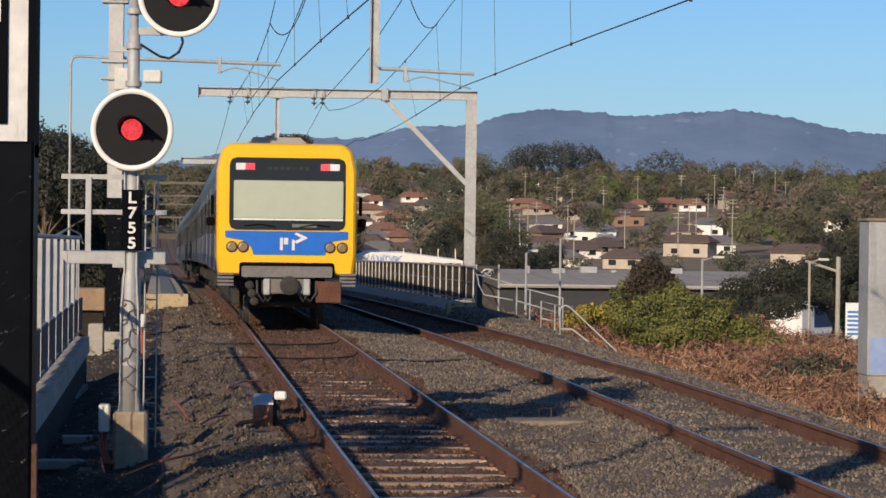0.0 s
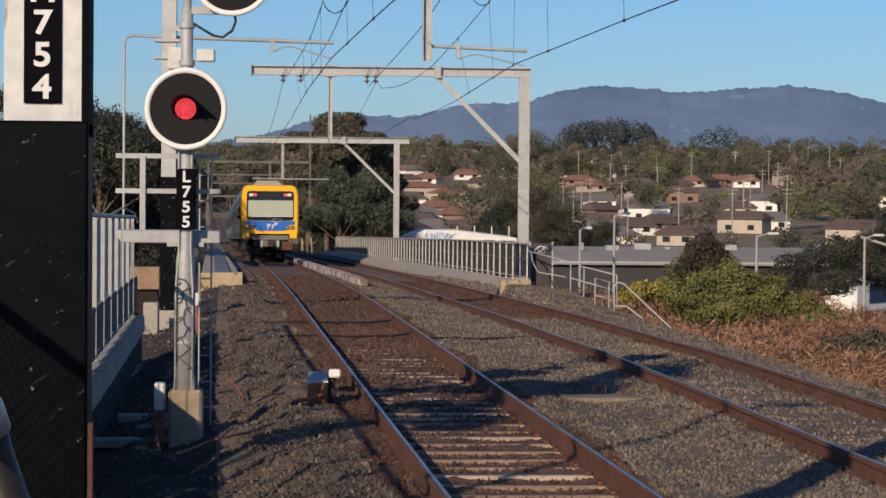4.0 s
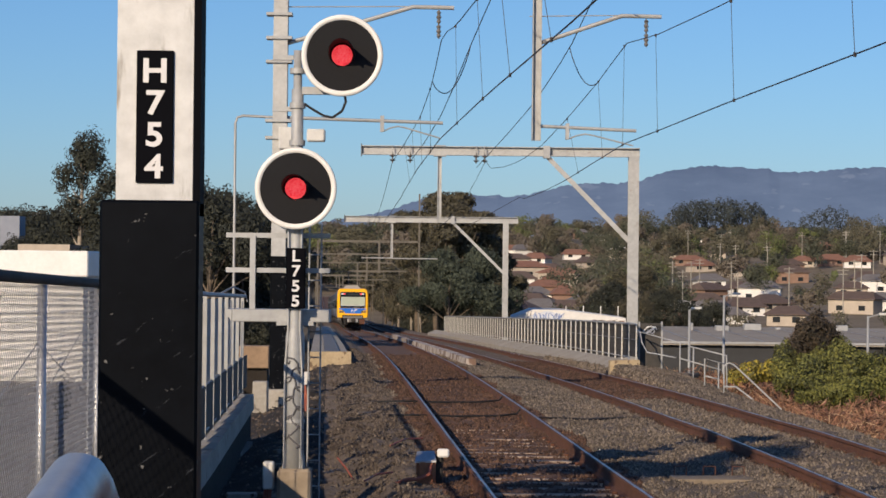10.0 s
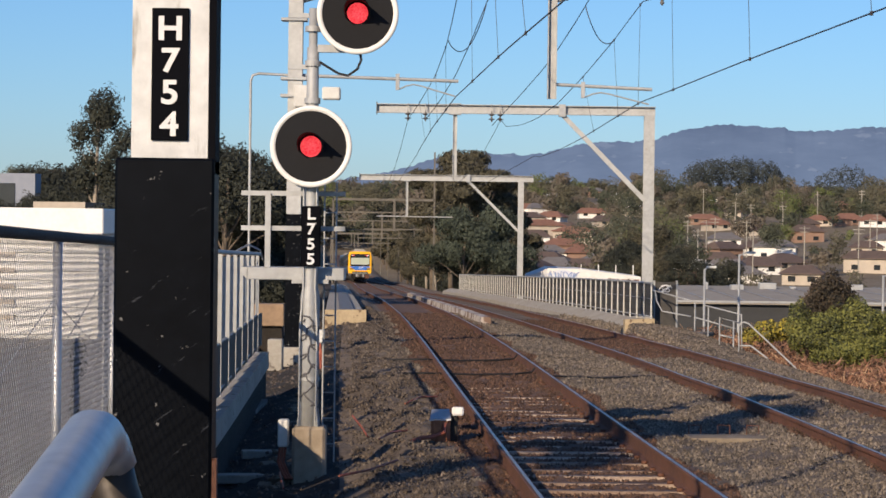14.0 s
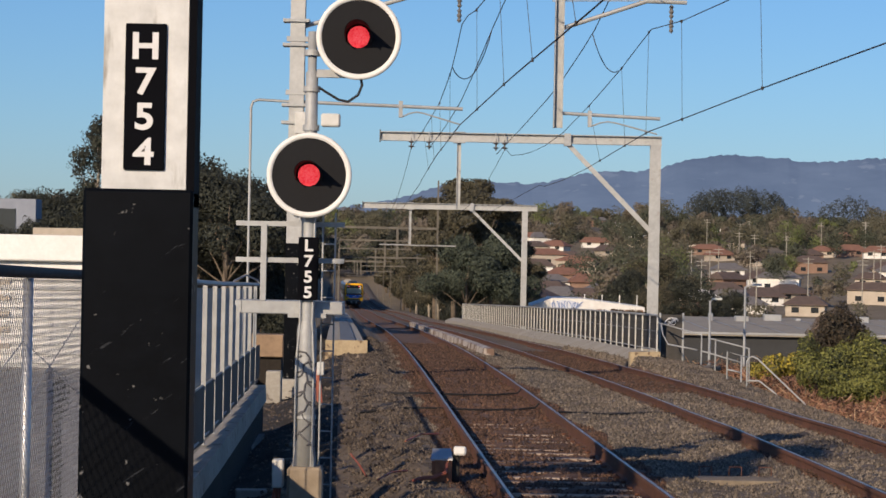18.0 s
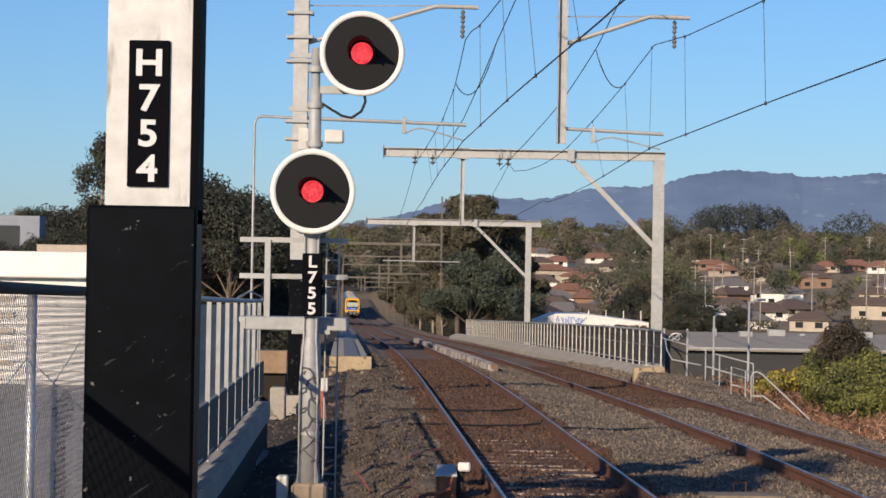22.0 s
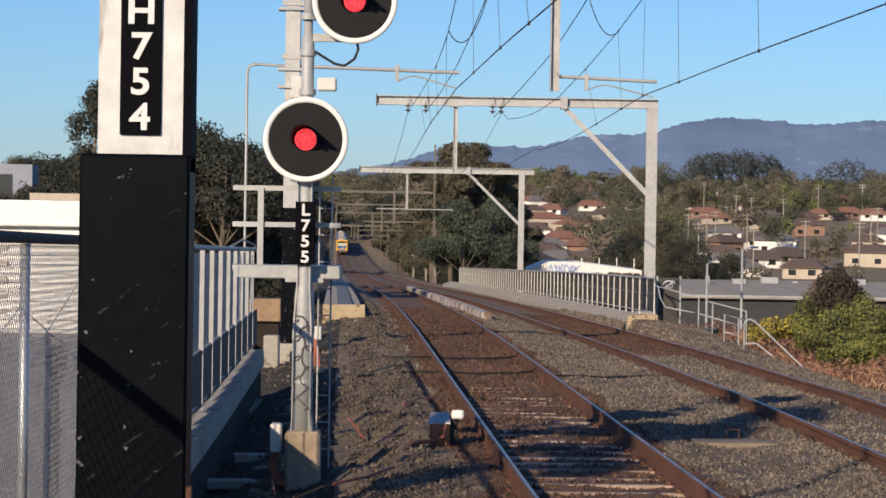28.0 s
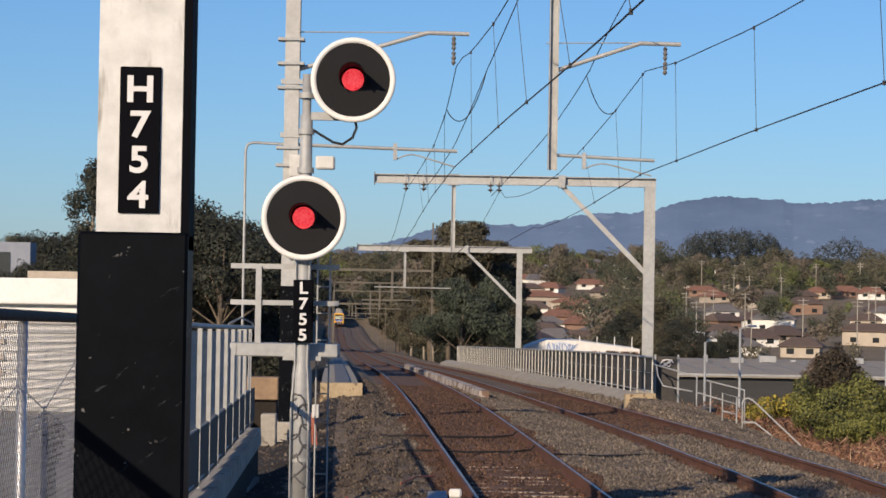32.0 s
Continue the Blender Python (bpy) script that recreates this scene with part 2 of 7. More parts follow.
M = {
    "stone": material("ballast_grey", (0.275, 0.224, 0.168), (0.090, 0.072, 0.054), 0.9, per="island", grain=30, patch=0.5, bump=0.4),
    "rust_stone": material("ballast_rusty", (0.158, 0.088, 0.056), (0.050, 0.027, 0.018), 0.92, per="island", grain=30, patch=0.5),
    "bed": material("ballast_bed", (0.185, 0.147, 0.116), (0.068, 0.053, 0.042), 0.95, grain=22, patch=0.6, bump=1.0, depth=0.03),
    # fence shade is mixed into this dark soil, hence near black
    "ditch": material("shade_dark_ditch_soil", (0.032, 0.025, 0.018), (0.012, 0.009, 0.007), 0.95, grain=12, patch=0.9, bump=0.8, depth=0.03),
    "soil": material("dry_soil", (0.24, 0.19, 0.13), (0.12, 0.10, 0.06), 0.95, grain=3, patch=0.08, bump=0.6, depth=0.05),
    "sleeper": material("weathered_concrete", (0.46, 0.36, 0.275), (0.23, 0.155, 0.108), 0.9, grain=14, patch=2.0, per="object", speck=((0.13, 0.08, 0.05), 9, 0.6)),
    "rail_rust": material("rail_rust", (0.15, 0.062, 0.036), (0.06, 0.026, 0.016), 0.85, grain=25, patch=1.5),
    "rail_top": material("rail_polished", (0.60, 0.55, 0.50), (0.30, 0.25, 0.21), 0.42, 1.0, grain=40, patch=1.2, bump=0.1),
    "concrete": material("concrete", (0.42, 0.39, 0.34), (0.27, 0.25, 0.21), 0.88, grain=12, patch=0.7, speck=((0.16, 0.14, 0.12), 5, 0.64)),
    "cream": material("weathered_cream_concrete", (0.47, 0.38, 0.245), (0.28, 0.215, 0.13), 0.85, grain=10, patch=1.1, speck=((0.16, 0.11, 0.07), 6, 0.62)),
    "white_kerb": material("flaking_white_concrete", (0.6, 0.57, 0.53), (0.34, 0.29, 0.25), 0.85, grain=4, patch=0.8, speck=((0.17, 0.11, 0.08), 1.3, 0.52)),
    "asphalt": material("asphalt", (0.23, 0.215, 0.19), (0.13, 0.12, 0.105), 0.9, grain=25, patch=0.25, speck=((0.3, 0.27, 0.23), 1.2, 0.6)),
    "galv": material("galvanised_steel", (0.55, 0.56, 0.57), (0.38, 0.39, 0.41), 0.45, 0.7, grain=16, patch=1.5, bump=0.08),
    "galv_dull": material("dull_galvanised_steel", (0.43, 0.445, 0.45), (0.30, 0.31, 0.315), 0.6, 0.25, grain=10, patch=0.8, bump=0.1),
    "mast": material("pale_mast_steel", (0.45, 0.46, 0.455), (0.32, 0.325, 0.32), 0.55, 0.2, grain=9, patch=1.3, bump=0.15, speck=((0.33, 0.32, 0.30), 4, 0.66)),
    "near_mast": material("streaked_mast_steel", (0.64, 0.65, 0.645), (0.40, 0.405, 0.40), 0.5, 0.2, grain=9, patch=1.3, bump=0.15),
    # shadow on the handrail's leg is put into this dark brown
    "shade_tube": material("shade_dark_tube", (0.055, 0.043, 0.032), (0.022, 0.019, 0.017), 0.5, 0.4, grain=9, patch=3, bump=0.1),
    "portal": material("weathered_portal_steel", (0.17, 0.155, 0.13), (0.10, 0.09, 0.075), 0.8, 0.1, grain=9, patch=1),
    "black": material("black_paint", (0.0036, 0.0048, 0.0074), (0.0020, 0.0027, 0.0042), 0.42, grain=9, patch=2.5, bump=0.12, speck=((0.15, 0.15, 0.15), 16, 0.665), spec=0.05),
    "black_trim": material("black_trim", (0.0036, 0.0040, 0.0062), None, 0.7, bump=0.05, spec=0.04),
    "disc": material("disc_black", (0.013, 0.0135, 0.0155), (0.010, 0.0105, 0.0125), 0.75, grain=30, patch=2, bump=0.05, spec=0.2),
    "white": material("white_paint", (0.82, 0.82, 0.80), (0.70, 0.70, 0.67), 0.5, grain=10, patch=1.0, bump=0.05),
    "box": material("pale_grey_paint", (0.66, 0.66, 0.63), (0.50, 0.50, 0.47), 0.5, grain=9, patch=1.2, bump=0.05),
    "red_light": material("red_lens", (1.0, 0.10, 0.10), (0.55, 0.004, 0.02), 0.3, grain=60, patch=30, bump=0, emit=1.1),
    "lens_dim": material("tail_lens", (0.85, 0.10, 0.12), (0.7, 0.05, 0.07), 0.3, bump=0, emit=0.35),
    "cable": material("black_cable", (0.016, 0.016, 0.018), None, 0.6, bump=0.0),
    "wire": material("copper_wire", (0.045, 0.042, 0.045), None, 0.6, 0.3, bump=0.0),
    "orange_cable": material("orange_conduit", (0.36, 0.105, 0.06), None, 0.6, bump=0.0),
    "rusty_box": material("rust_stained_box", (0.44, 0.17, 0.075), (0.24, 0.10, 0.05), 0.8, grain=18, patch=6),
    "dry": material("dry_grass", (0.32, 0.165, 0.105), (0.075, 0.043, 0.03), 0.95, per="island", grain=2, patch=0.3, bump=0),
    "straw": material("pale_straw", (0.52, 0.36, 0.22), (0.30, 0.19, 0.11), 0.95, per="island", grain=2, patch=0.3, bump=0),
    "dry_dark": material("dark_scrub", (0.075, 0.055, 0.035), (0.035, 0.03, 0.02), 0.95, per="island", grain=2, patch=0.3, bump=0),
    "ivy": material("ivy_leaves", (0.20, 0.205, 0.045), (0.035, 0.042, 0.015), 0.75, per="island", grain=2, patch=0.6, bump=0),
    "yellow_leaf": material("yellow_flowers", (0.42, 0.34, 0.04), (0.085, 0.085, 0.03), 0.7, per="island", grain=2, patch=0.6, bump=0),
    "gum": material("gum_leaves", (0.112, 0.100, 0.060), (0.042, 0.040, 0.026), 0.85, per="island", grain=0.6, patch=0.12, bump=0),
    "gum_dark": material("dark_leaves", (0.047, 0.051, 0.035), (0.016, 0.020, 0.015), 0.85, per="island", grain=0.6, patch=0.12, bump=0),
    "wattle": material("wattle_leaves", (0.080, 0.098, 0.066), (0.028, 0.038, 0.028), 0.85, per="island", grain=0.6, patch=0.12, bump=0),
    "gum_light": material("light_leaves", (0.15, 0.175, 0.05), (0.07, 0.09, 0.03), 0.7, per="island", grain=0.6, patch=0.12, bump=0),
    "bare": material("bare_twigs", (0.185, 0.14, 0.112), (0.1, 0.078, 0.062), 0.9, per="island", grain=0.6, patch=0.2, bump=0),
    # olive and dark hillside leaves: near colours paled for haze and sun
    "far_gum": material("hazed_olive_leaves", (0.128, 0.119, 0.078), (0.068, 0.066, 0.044), 0.85, grain=0.5, patch=0.09, bump=0),
    "far_dark": material("hazed_dark_leaves", (0.085, 0.094, 0.060), (0.040, 0.047, 0.032), 0.85, grain=0.5, patch=0.09, bump=0),
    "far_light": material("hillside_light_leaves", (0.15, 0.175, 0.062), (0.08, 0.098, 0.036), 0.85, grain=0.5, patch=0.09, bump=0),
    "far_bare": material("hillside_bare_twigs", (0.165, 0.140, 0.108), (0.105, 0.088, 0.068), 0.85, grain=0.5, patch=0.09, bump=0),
    # knoll pines: distance haze is mixed into this blue-grey
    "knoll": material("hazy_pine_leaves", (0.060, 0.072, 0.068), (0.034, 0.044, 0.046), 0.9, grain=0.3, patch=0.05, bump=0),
    # dark for shade on the fence foot and the bridge-end panel
    "dark_sheet": material("dark_fence_sheet", (0.07, 0.065, 0.06), (0.035, 0.033, 0.03), 0.7, 0.1, grain=6, patch=1.0),
    "dark_concrete": material("grimy_concrete", (0.26, 0.21, 0.15), (0.13, 0.105, 0.075), 0.9, grain=9, patch=0.8),
    "bark": material("bark", (0.20, 0.16, 0.12), (0.09, 0.07, 0.05), 0.9, grain=12, patch=2),
    "pale_bark": material("pale_bark", (0.42, 0.37, 0.30), (0.24, 0.20, 0.16), 0.85, grain=10, patch=2),
    "yellow": material("yellow_paint", (0.95, 0.50, 0.006), (0.90, 0.45, 0.005), 0.32, grain=5, patch=0.6, bump=0.02),
    "blue": material("blue_paint", (0.018, 0.15, 0.60), (0.014, 0.12, 0.50), 0.32, grain=5, patch=0.6, bump=0.02),
    "steel": material("brushed_steel", (0.22, 0.24, 0.28), (0.15, 0.165, 0.19), 0.35, 0.8, grain=20, patch=1.0, bump=0.04),
    "navy": material("dark_blue_paint", (0.02, 0.045, 0.12), None, 0.35, bump=0.02),
    "blind": material("pale_window_blind", (0.40, 0.45, 0.36), (0.35, 0.40, 0.32), 0.6, grain=4, patch=0.8, bump=0.02),
    "mask": material("black_glass_mask", (0.012, 0.013, 0.016), None, 0.12, bump=0.0),
    "grime": material("under_frame_grime", (0.045, 0.04, 0.036), (0.02, 0.018, 0.016), 0.85, grain=12, patch=2),
    "chrome": material("amber_lamp_glass", (0.42, 0.30, 0.17), (0.25, 0.17, 0.10), 0.25, 0.5, grain=30, bump=0),
    "grey_plastic": material("grey_bumper", (0.17, 0.165, 0.16), (0.11, 0.105, 0.10), 0.6, grain=12, patch=2),
    "roof_metal": material("grey_metal_roof", (0.385, 0.355, 0.305), (0.30, 0.275, 0.235), 0.95, grain=3, patch=0.2, bump=0.1, spec=0.1),
    "dark_wall": material("dark_wall", (0.035, 0.038, 0.042), (0.022, 0.024, 0.027), 0.7, grain=3, patch=0.3),
    "white_wall": material("white_cladding", (0.80, 0.79, 0.76), (0.66, 0.65, 0.61), 0.6, grain=3, patch=0.25, bump=0.1),
    "orange_tile": material("orange_roof_tiles", (0.27, 0.14, 0.095), (0.18, 0.095, 0.068), 0.8, grain=6, patch=0.6),
    "brown_tile": material("brown_roof_tiles", (0.14, 0.1, 0.085), (0.085, 0.065, 0.055), 0.8, grain=6, patch=0.6),
    "grey_tile": material("grey_roof_tiles", (0.19, 0.18, 0.18), (0.12, 0.115, 0.115), 0.8, grain=6, patch=0.6),
    "cream_wall": material("cream_render", (0.50, 0.44, 0.36), (0.38, 0.33, 0.27), 0.8, grain=5, patch=0.5),
    "brick_wall": material("brick_wall", (0.29, 0.185, 0.135), (0.21, 0.135, 0.10), 0.85, grain=9, patch=0.5),
    "footing": material("dirt_stained_concrete", (0.36, 0.30, 0.225), (0.22, 0.175, 0.125), 0.9, grain=9, patch=1.6),
    "tan_render": material("stained_tan_render", (0.36, 0.25, 0.155), (0.22, 0.15, 0.095), 0.9, grain=7, patch=1.2),
    "dusty_stone": material("dirt_covered_ballast", (0.172, 0.135, 0.102), (0.066, 0.050, 0.037), 0.95, per="island", grain=22, patch=1.4, bump=0.5),
    "glass": material("window_glass", (0.03, 0.035, 0.04), None, 0.08, bump=0),
    "pole_wood": material("pole_timber", (0.40, 0.38, 0.33), (0.27, 0.25, 0.21), 0.9, grain=9, patch=1),
    # distance haze is painted as this blue, and the surface glows
    "range": material("haze_blue_forest", (0.076, 0.108, 0.166), (0.052, 0.079, 0.130), 1.0, grain=0.012, patch=0.0035, bump=0, emit=1.0, speck=((0.092, 0.122, 0.176), 0.016, 0.64)),
    "paper": material("sign_white", (0.8, 0.8, 0.8), None, 0.6, bump=0),
    "sign_blue": material("sign_blue", (0.05, 0.25, 0.6), None, 0.6, bump=0),
    "graffiti": material("blue_spray_paint", (0.16, 0.24, 0.50), (0.30, 0.38, 0.56), 0.7, grain=3, patch=1, bump=0),
    "pale_spray": material("pale_blue_spray_paint", (0.55, 0.60, 0.70), (0.66, 0.68, 0.71), 0.7, grain=2, patch=0.8, bump=0),
    # white cladding, its blue-grey shade painted into the base colour
    "shade_clad": material("shade_blue_cladding", (0.27, 0.30, 0.36), (0.21, 0.235, 0.29), 0.7, grain=3, patch=0.3, bump=0.1),
    "grey_spray": material("grey_spray_paint", (0.12, 0.12, 0.13), None, 0.7, bump=0),
}


def scuff(m, color, size, gate, turn):
    """Slanting scuff marks over a painted surface."""
    t = m.node_tree
    b = t.nodes["Principled BSDF"]
    co, mp, n = t.nodes.new("ShaderNodeTexCoord"), t.nodes.new("ShaderNodeMapping"), t.nodes.new("ShaderNodeTexNoise")
    mp.vector_type = "TEXTURE"
    mp.inputs["Rotation"].default_value = (0, radians(turn), 0)
    mp.inputs["Scale"].default_value = (1 / size, 1 / size, 0.2 / size)
    n.inputs["Scale"].default_value, n.inputs["Detail"].default_value, n.inputs["Roughness"].default_value = 1.0, 5, 0.6
    g, mix = t.nodes.new("ShaderNodeMapRange"), t.nodes.new("ShaderNodeMix")
    g.inputs["From Min"].default_value, g.inputs["From Max"].default_value = gate, gate + 0.16
    mix.data_type = "RGBA"
    mix.inputs["B"].default_value = (*color, 1)
    t.links.new(co.outputs["Object"], mp.inputs[0]), t.links.new(mp.outputs[0], n.inputs["Vector"]), t.links.new(n.outputs[0], g.inputs["Value"])
    t.links.new(b.inputs["Base Color"].links[0].from_socket, mix.inputs["A"]), t.links.new(g.outputs[0], mix.inputs["Factor"])
    t.links.new(mix.outputs["Result"], b.inputs["Base Color"])


scuff(M["black"], (0.12, 0.13, 0.15), 4.6, 0.655, -35)
scuff(M["near_mast"], (0.27, 0.26, 0.24), 3.0, 0.56, 90)

# ---- mesh helpers ----
class Build:
    """Collects vertices and faces of one mesh."""

    def __init__(self):
        self.v, self.f = [], []

    def add(self, verts, faces):
        n = len(self.v)
        self.v += [tuple(p) for p in verts]
        self.f += [tuple(i + n for i in q) for q in faces]
        return self

    def box(self, x0, y0, z0, x1, y1, z1, m=None, cut=0.0):
        """A box with chamfered upright and top edges where cut is given."""
        if cut <= 0:
            vs = [(x, y, z) for z in (z0, z1) for y in (y0, y1) for x in (x0, x1)]
            fs = [(0, 2, 3, 1), (4, 5, 7, 6), (0, 1, 5, 4), (2, 6, 7, 3), (0, 4, 6, 2), (1, 3, 7, 5)]
        else:
            c = cut
            ring = lambda e, z: [(x0 + c + e * 0, y0 + e, z), (x1 - c, y0 + e, z), (x1 - e, y0 + c, z), (x1 - e, y1 - c, z), (x1 - c, y1 - e, z), (x0 + c, y1 - e, z), (x0 + e, y1 - c, z), (x0 + e, y0 + c, z)]
            vs = ring(c * 0.7, z0) + ring(0, z0 + c) + ring(0, z1 - c) + ring(c * 0.7, z1)
            fs = [tuple(range(7, -1, -1)), tuple(range(24, 32))]
            fs += [(k * 8 + i, k * 8 + (i + 1) % 8, k * 8 + 8 + (i + 1) % 8, k * 8 + 8 + i) for k in range(3) for i in range(8)]
        if m is not None:
            vs = [m @ Vector(p) for p in vs]
        return self.add(vs, fs)

    def tube(self, pts, r, n=8, ends=True, r_end=None):
        """A round tube along points; r may shrink to r_end."""
        pts = [Vector(p) for p in pts]
        rings, k = [], len(pts)
        side = None
        for i, p in enumerate(pts):
            d = (pts[min(i + 1, k - 1)] - pts[max(i - 1, 0)]).normalized()
            if side is None:
                side = d.orthogonal().normalized()
            side = (side - d * side.dot(d)).normalized()
            up = d.cross(side)
            rr = r if r_end is None else r + (r_end - r) * i / (k - 1)
            rings += [p + (side * math.cos(a) + up * math.sin(a)) * rr for a in (2 * math.pi * j / n for j in range(n))]
        fs = [(i * n + j, i * n + (j + 1) % n, i * n + n + (j + 1) % n, i * n + n + j) for i in range(k - 1) for j in range(n)]
        if ends:
            fs += [tuple(range(n - 1, -1, -1)), tuple(range((k - 1) * n, k * n))]
        return self.add(rings, fs)

    def turned(self, profile, axis0, axis1, n=32, caps=True):
        """A lathe: profile of (distance along, radius) round the line axis0 to axis1."""
        a, d = Vector(axis0), (Vector(axis1) - Vector(axis0)).normalized()
        s = d.orthogonal().normalized()
        u = d.cross(s)
        vs = [a + d * h + (s * math.cos(2 * math.pi * j / n) + u * math.sin(2 * math.pi * j / n)) * r for h, r in profile for j in range(n)]
        fs = [(i * n + j, i * n + (j + 1) % n, i * n + n + (j + 1) % n, i * n + n + j) for i in range(len(profile) - 1) for j in range(n)]
        if caps:
            fs += [tuple(range(n - 1, -1, -1)), tuple(range((len(profile) - 1) * n, len(profile) * n))]
        return self.add(vs, fs)

    def prism(self, outline, depth, m):
        """A flat outline (x, y) pushed out by depth along z, laid by m."""
        n = len(outline)
        vs = [m @ Vector((x, y, z)) for z in (0, depth) for x, y in outline]
        fs = [tuple(range(n - 1, -1, -1)), tuple(range(n, 2 * n))] + [(i, (i + 1) % n, n + (i + 1) % n, n + i) for i in range(n)]
        return self.add(vs, fs)

    def mesh(self, name, mat, smooth=False):
        me = bpy.data.meshes.new(name)
        me.from_pydata(self.v, [], self.f)
        me.materials.append(mat)
        if smooth:
            me.polygons.foreach_set("use_smooth", [len(p.vertices) == 4 for p in me.polygons])
        me.update()
        return me


def part(name, b, mat, parent=None, label="", smooth=False):
    ob = new(name, b.mesh(name, mat, smooth))
    if parent is not None:
        ob.parent = parent
    return tagged(ob, label)


def thing(name, label, category, place=(0, 0, 0), group="", kind="", turn=0.0):
    ob = new(name)
    ob.matrix_world = pose(*place, 0, 0, turn)
    return tagged(ob, label, category, group, kind)


def block(name, b, mat, label, category="", group="", kind="", smooth=False):
    return tagged(part(name, b, mat, None, "", smooth), label, category, group, kind)


def fast_mesh(name, verts, faces, mat, mats=None, index=None):
    """A mesh from arrays; all faces have the same number of corners."""
    me = bpy.data.meshes.new(name)
    nf, k = faces.shape
    me.vertices.add(len(verts)), me.loops.add(nf * k), me.polygons.add(nf)
    me.vertices.foreach_set("co", np.asarray(verts, dtype=np.float32).ravel())
    me.loops.foreach_set("vertex_index", faces.astype(np.int32).ravel())
    me.polygons.foreach_set("loop_start", np.arange(0, nf * k, k, dtype=np.int32))
    me.polygons.foreach_set("loop_total", np.full(nf, k, dtype=np.int32))
    for m in mats or [mat]:
        me.materials.append(m)
    if index is not None:
        me.polygons.foreach_set("material_index", index.astype(np.int32))
    me.update(calc_edges=True)
    return me


RNG = np.random.default_rng(7)


def leaves(centres, size, stretch=1.0, three=False, out=None):
    """Small four-cornered leaves or sprays at the centres, turned at random, or lying on the crown (out)."""
    n = len(centres)
    a = RNG.normal(size=(n, 3))
    if out is not None:
        a = np.cross(out + 0.45 * RNG.normal(size=(n, 3)), a)
    a /= np.linalg.norm(a, axis=1)[:, None]
    b = np.cross(a, RNG.normal(size=(n, 3)) if out is None else out + 0.45 * RNG.normal(size=(n, 3)))
    b /= np.linalg.norm(b, axis=1)[:, None]
    s = (np.asarray(size) * RNG.uniform(0.6, 1.4, n))[:, None]
    a, b = a * s * stretch, b * s
    if three:
        v = np.stack([centres - a, centres + a * 0.6 + b, centres + a * 0.6 - b], 1).reshape(-1, 3)
        return v, np.arange(3 * n).reshape(-1, 3)
    v = np.stack([centres - a, centres - b * 0.6 + a * 0.1, centres + a, centres + b * 0.6 - a * 0.1], 1).reshape(-1, 3)
    return v, np.arange(4 * n).reshape(-1, 4)


def crown_points(blobs, n):
    """Points in the outer shells of several ellipsoids (x, y, z, rx, ry, rz), and the ways they face."""
    blobs = np.asarray(blobs, float)
    w = blobs[:, 3] * blobs[:, 4] + blobs[:, 3] * blobs[:, 5]
    pick = RNG.choice(len(blobs), n, p=w / w.sum())
    d = RNG.normal(size=(n, 3))
    d /= np.linalg.norm(d, axis=1)[:, None]
    r = RNG.uniform(0.4, 1.0, n) ** 0.55
    lump = 1 + 0.22 * np.sin(d[:, 0] * 5 + pick * 2.1) * np.cos(d[:, 2] * 6 + pick)
    return blobs[pick, :3] + d * blobs[pick, 3:] * (r * lump)[:, None], d


# ---- the line of the two tracks ----
SLOPE = -0.0452
_lx = np.arange(-60, 1001.0)
_lv = np.interp(_lx, [-60, 10, 24, 38, 50, 62, 78, 98, 112, 164, 230, 300, 320, 420, 450, 640, 1000], [5.55, 2.227, 1.561, 0.934, 0.43, -0.03, -0.63, -1.42, -2.0, -4.47, -7.33, -10.45, -11.4, -16.6, -18.1, -27.2, -43.7])
_lv = np.convolve(np.pad(_lv, 10, mode="reflect", reflect_type="odd"), np.ones(21) / 21, mode="valid")


def line_x(y):
    """The middle of the first track."""
    return np.interp(y, _lx, _lv)


def deck_x(y):
    """The same for the bridge, which is straight."""
    return 2.557 + SLOPE * y


_y = np.arange(-60, 1001.0)
_z = np.interp(_y, [-60, 44, 52, 62, 78, 98, 125, 165, 235, 305, 400, 500, 600, 700, 1000], [-0.10, -0.10, -0.13, -0.24, -0.47, -0.85, -1.32, -2.10, -3.54, -4.66, -6.35, -7.4, -7.6, -7.0, -3.5])
_z = np.convolve(np.pad(_z, 12, mode="edge"), np.ones(25) / 25, mode="valid")


def line_z(y):
    """The height of the rails."""
    return np.interp(y, _y, _z)


_d = np.interp(_y, [-60, 48, 80, 115, 165, 235, 1000], [0, 0, -0.42, -1.05, -1.95, -3.3, -3.3])
_d = np.convolve(np.pad(_d, 12, mode="edge"), np.ones(25) / 25, mode="valid")


def deck_z(y):
    """The height of the bridge's own fall."""
    return np.interp(y, _y, _d)


def far_lift(y):
    """How far the second track lies above the first."""
    return np.interp(y, [-60, 30, 37, 41, 45, 50, 55, 60, 68, 80, 1000], [0.025, 0.02, 0.0, -0.05, -0.075, -0.11, -0.15, -0.18, -0.22, -0.23, -0.23])


GAP, TURN = 4.0, math.degrees(math.atan(-SLOPE))


def smooth(a, b, x):
    t = np.clip((np.asarray(x, float) - a) / (b - a), 0, 1)
    return t * t * (3 - 2 * t)


def ripple(x, y, s):
    return np.sin(x / s * 1.7 + 1.3 * np.sin(y / s)) * np.cos(y / s * 1.3 + 0.9 * np.sin(x / s * 0.7))


VALLEY_Y = [-80, 20, 60, 120, 200, 300, 500, 650, 900, 1200, 1600, 2200, 2800, 3400, 4900]
VALLEY_Z = [-3, -3, -3.2, -3.8, -5.5, -9, -9.5, -6, 5, 13, 20, 27, 30, 26, 10]
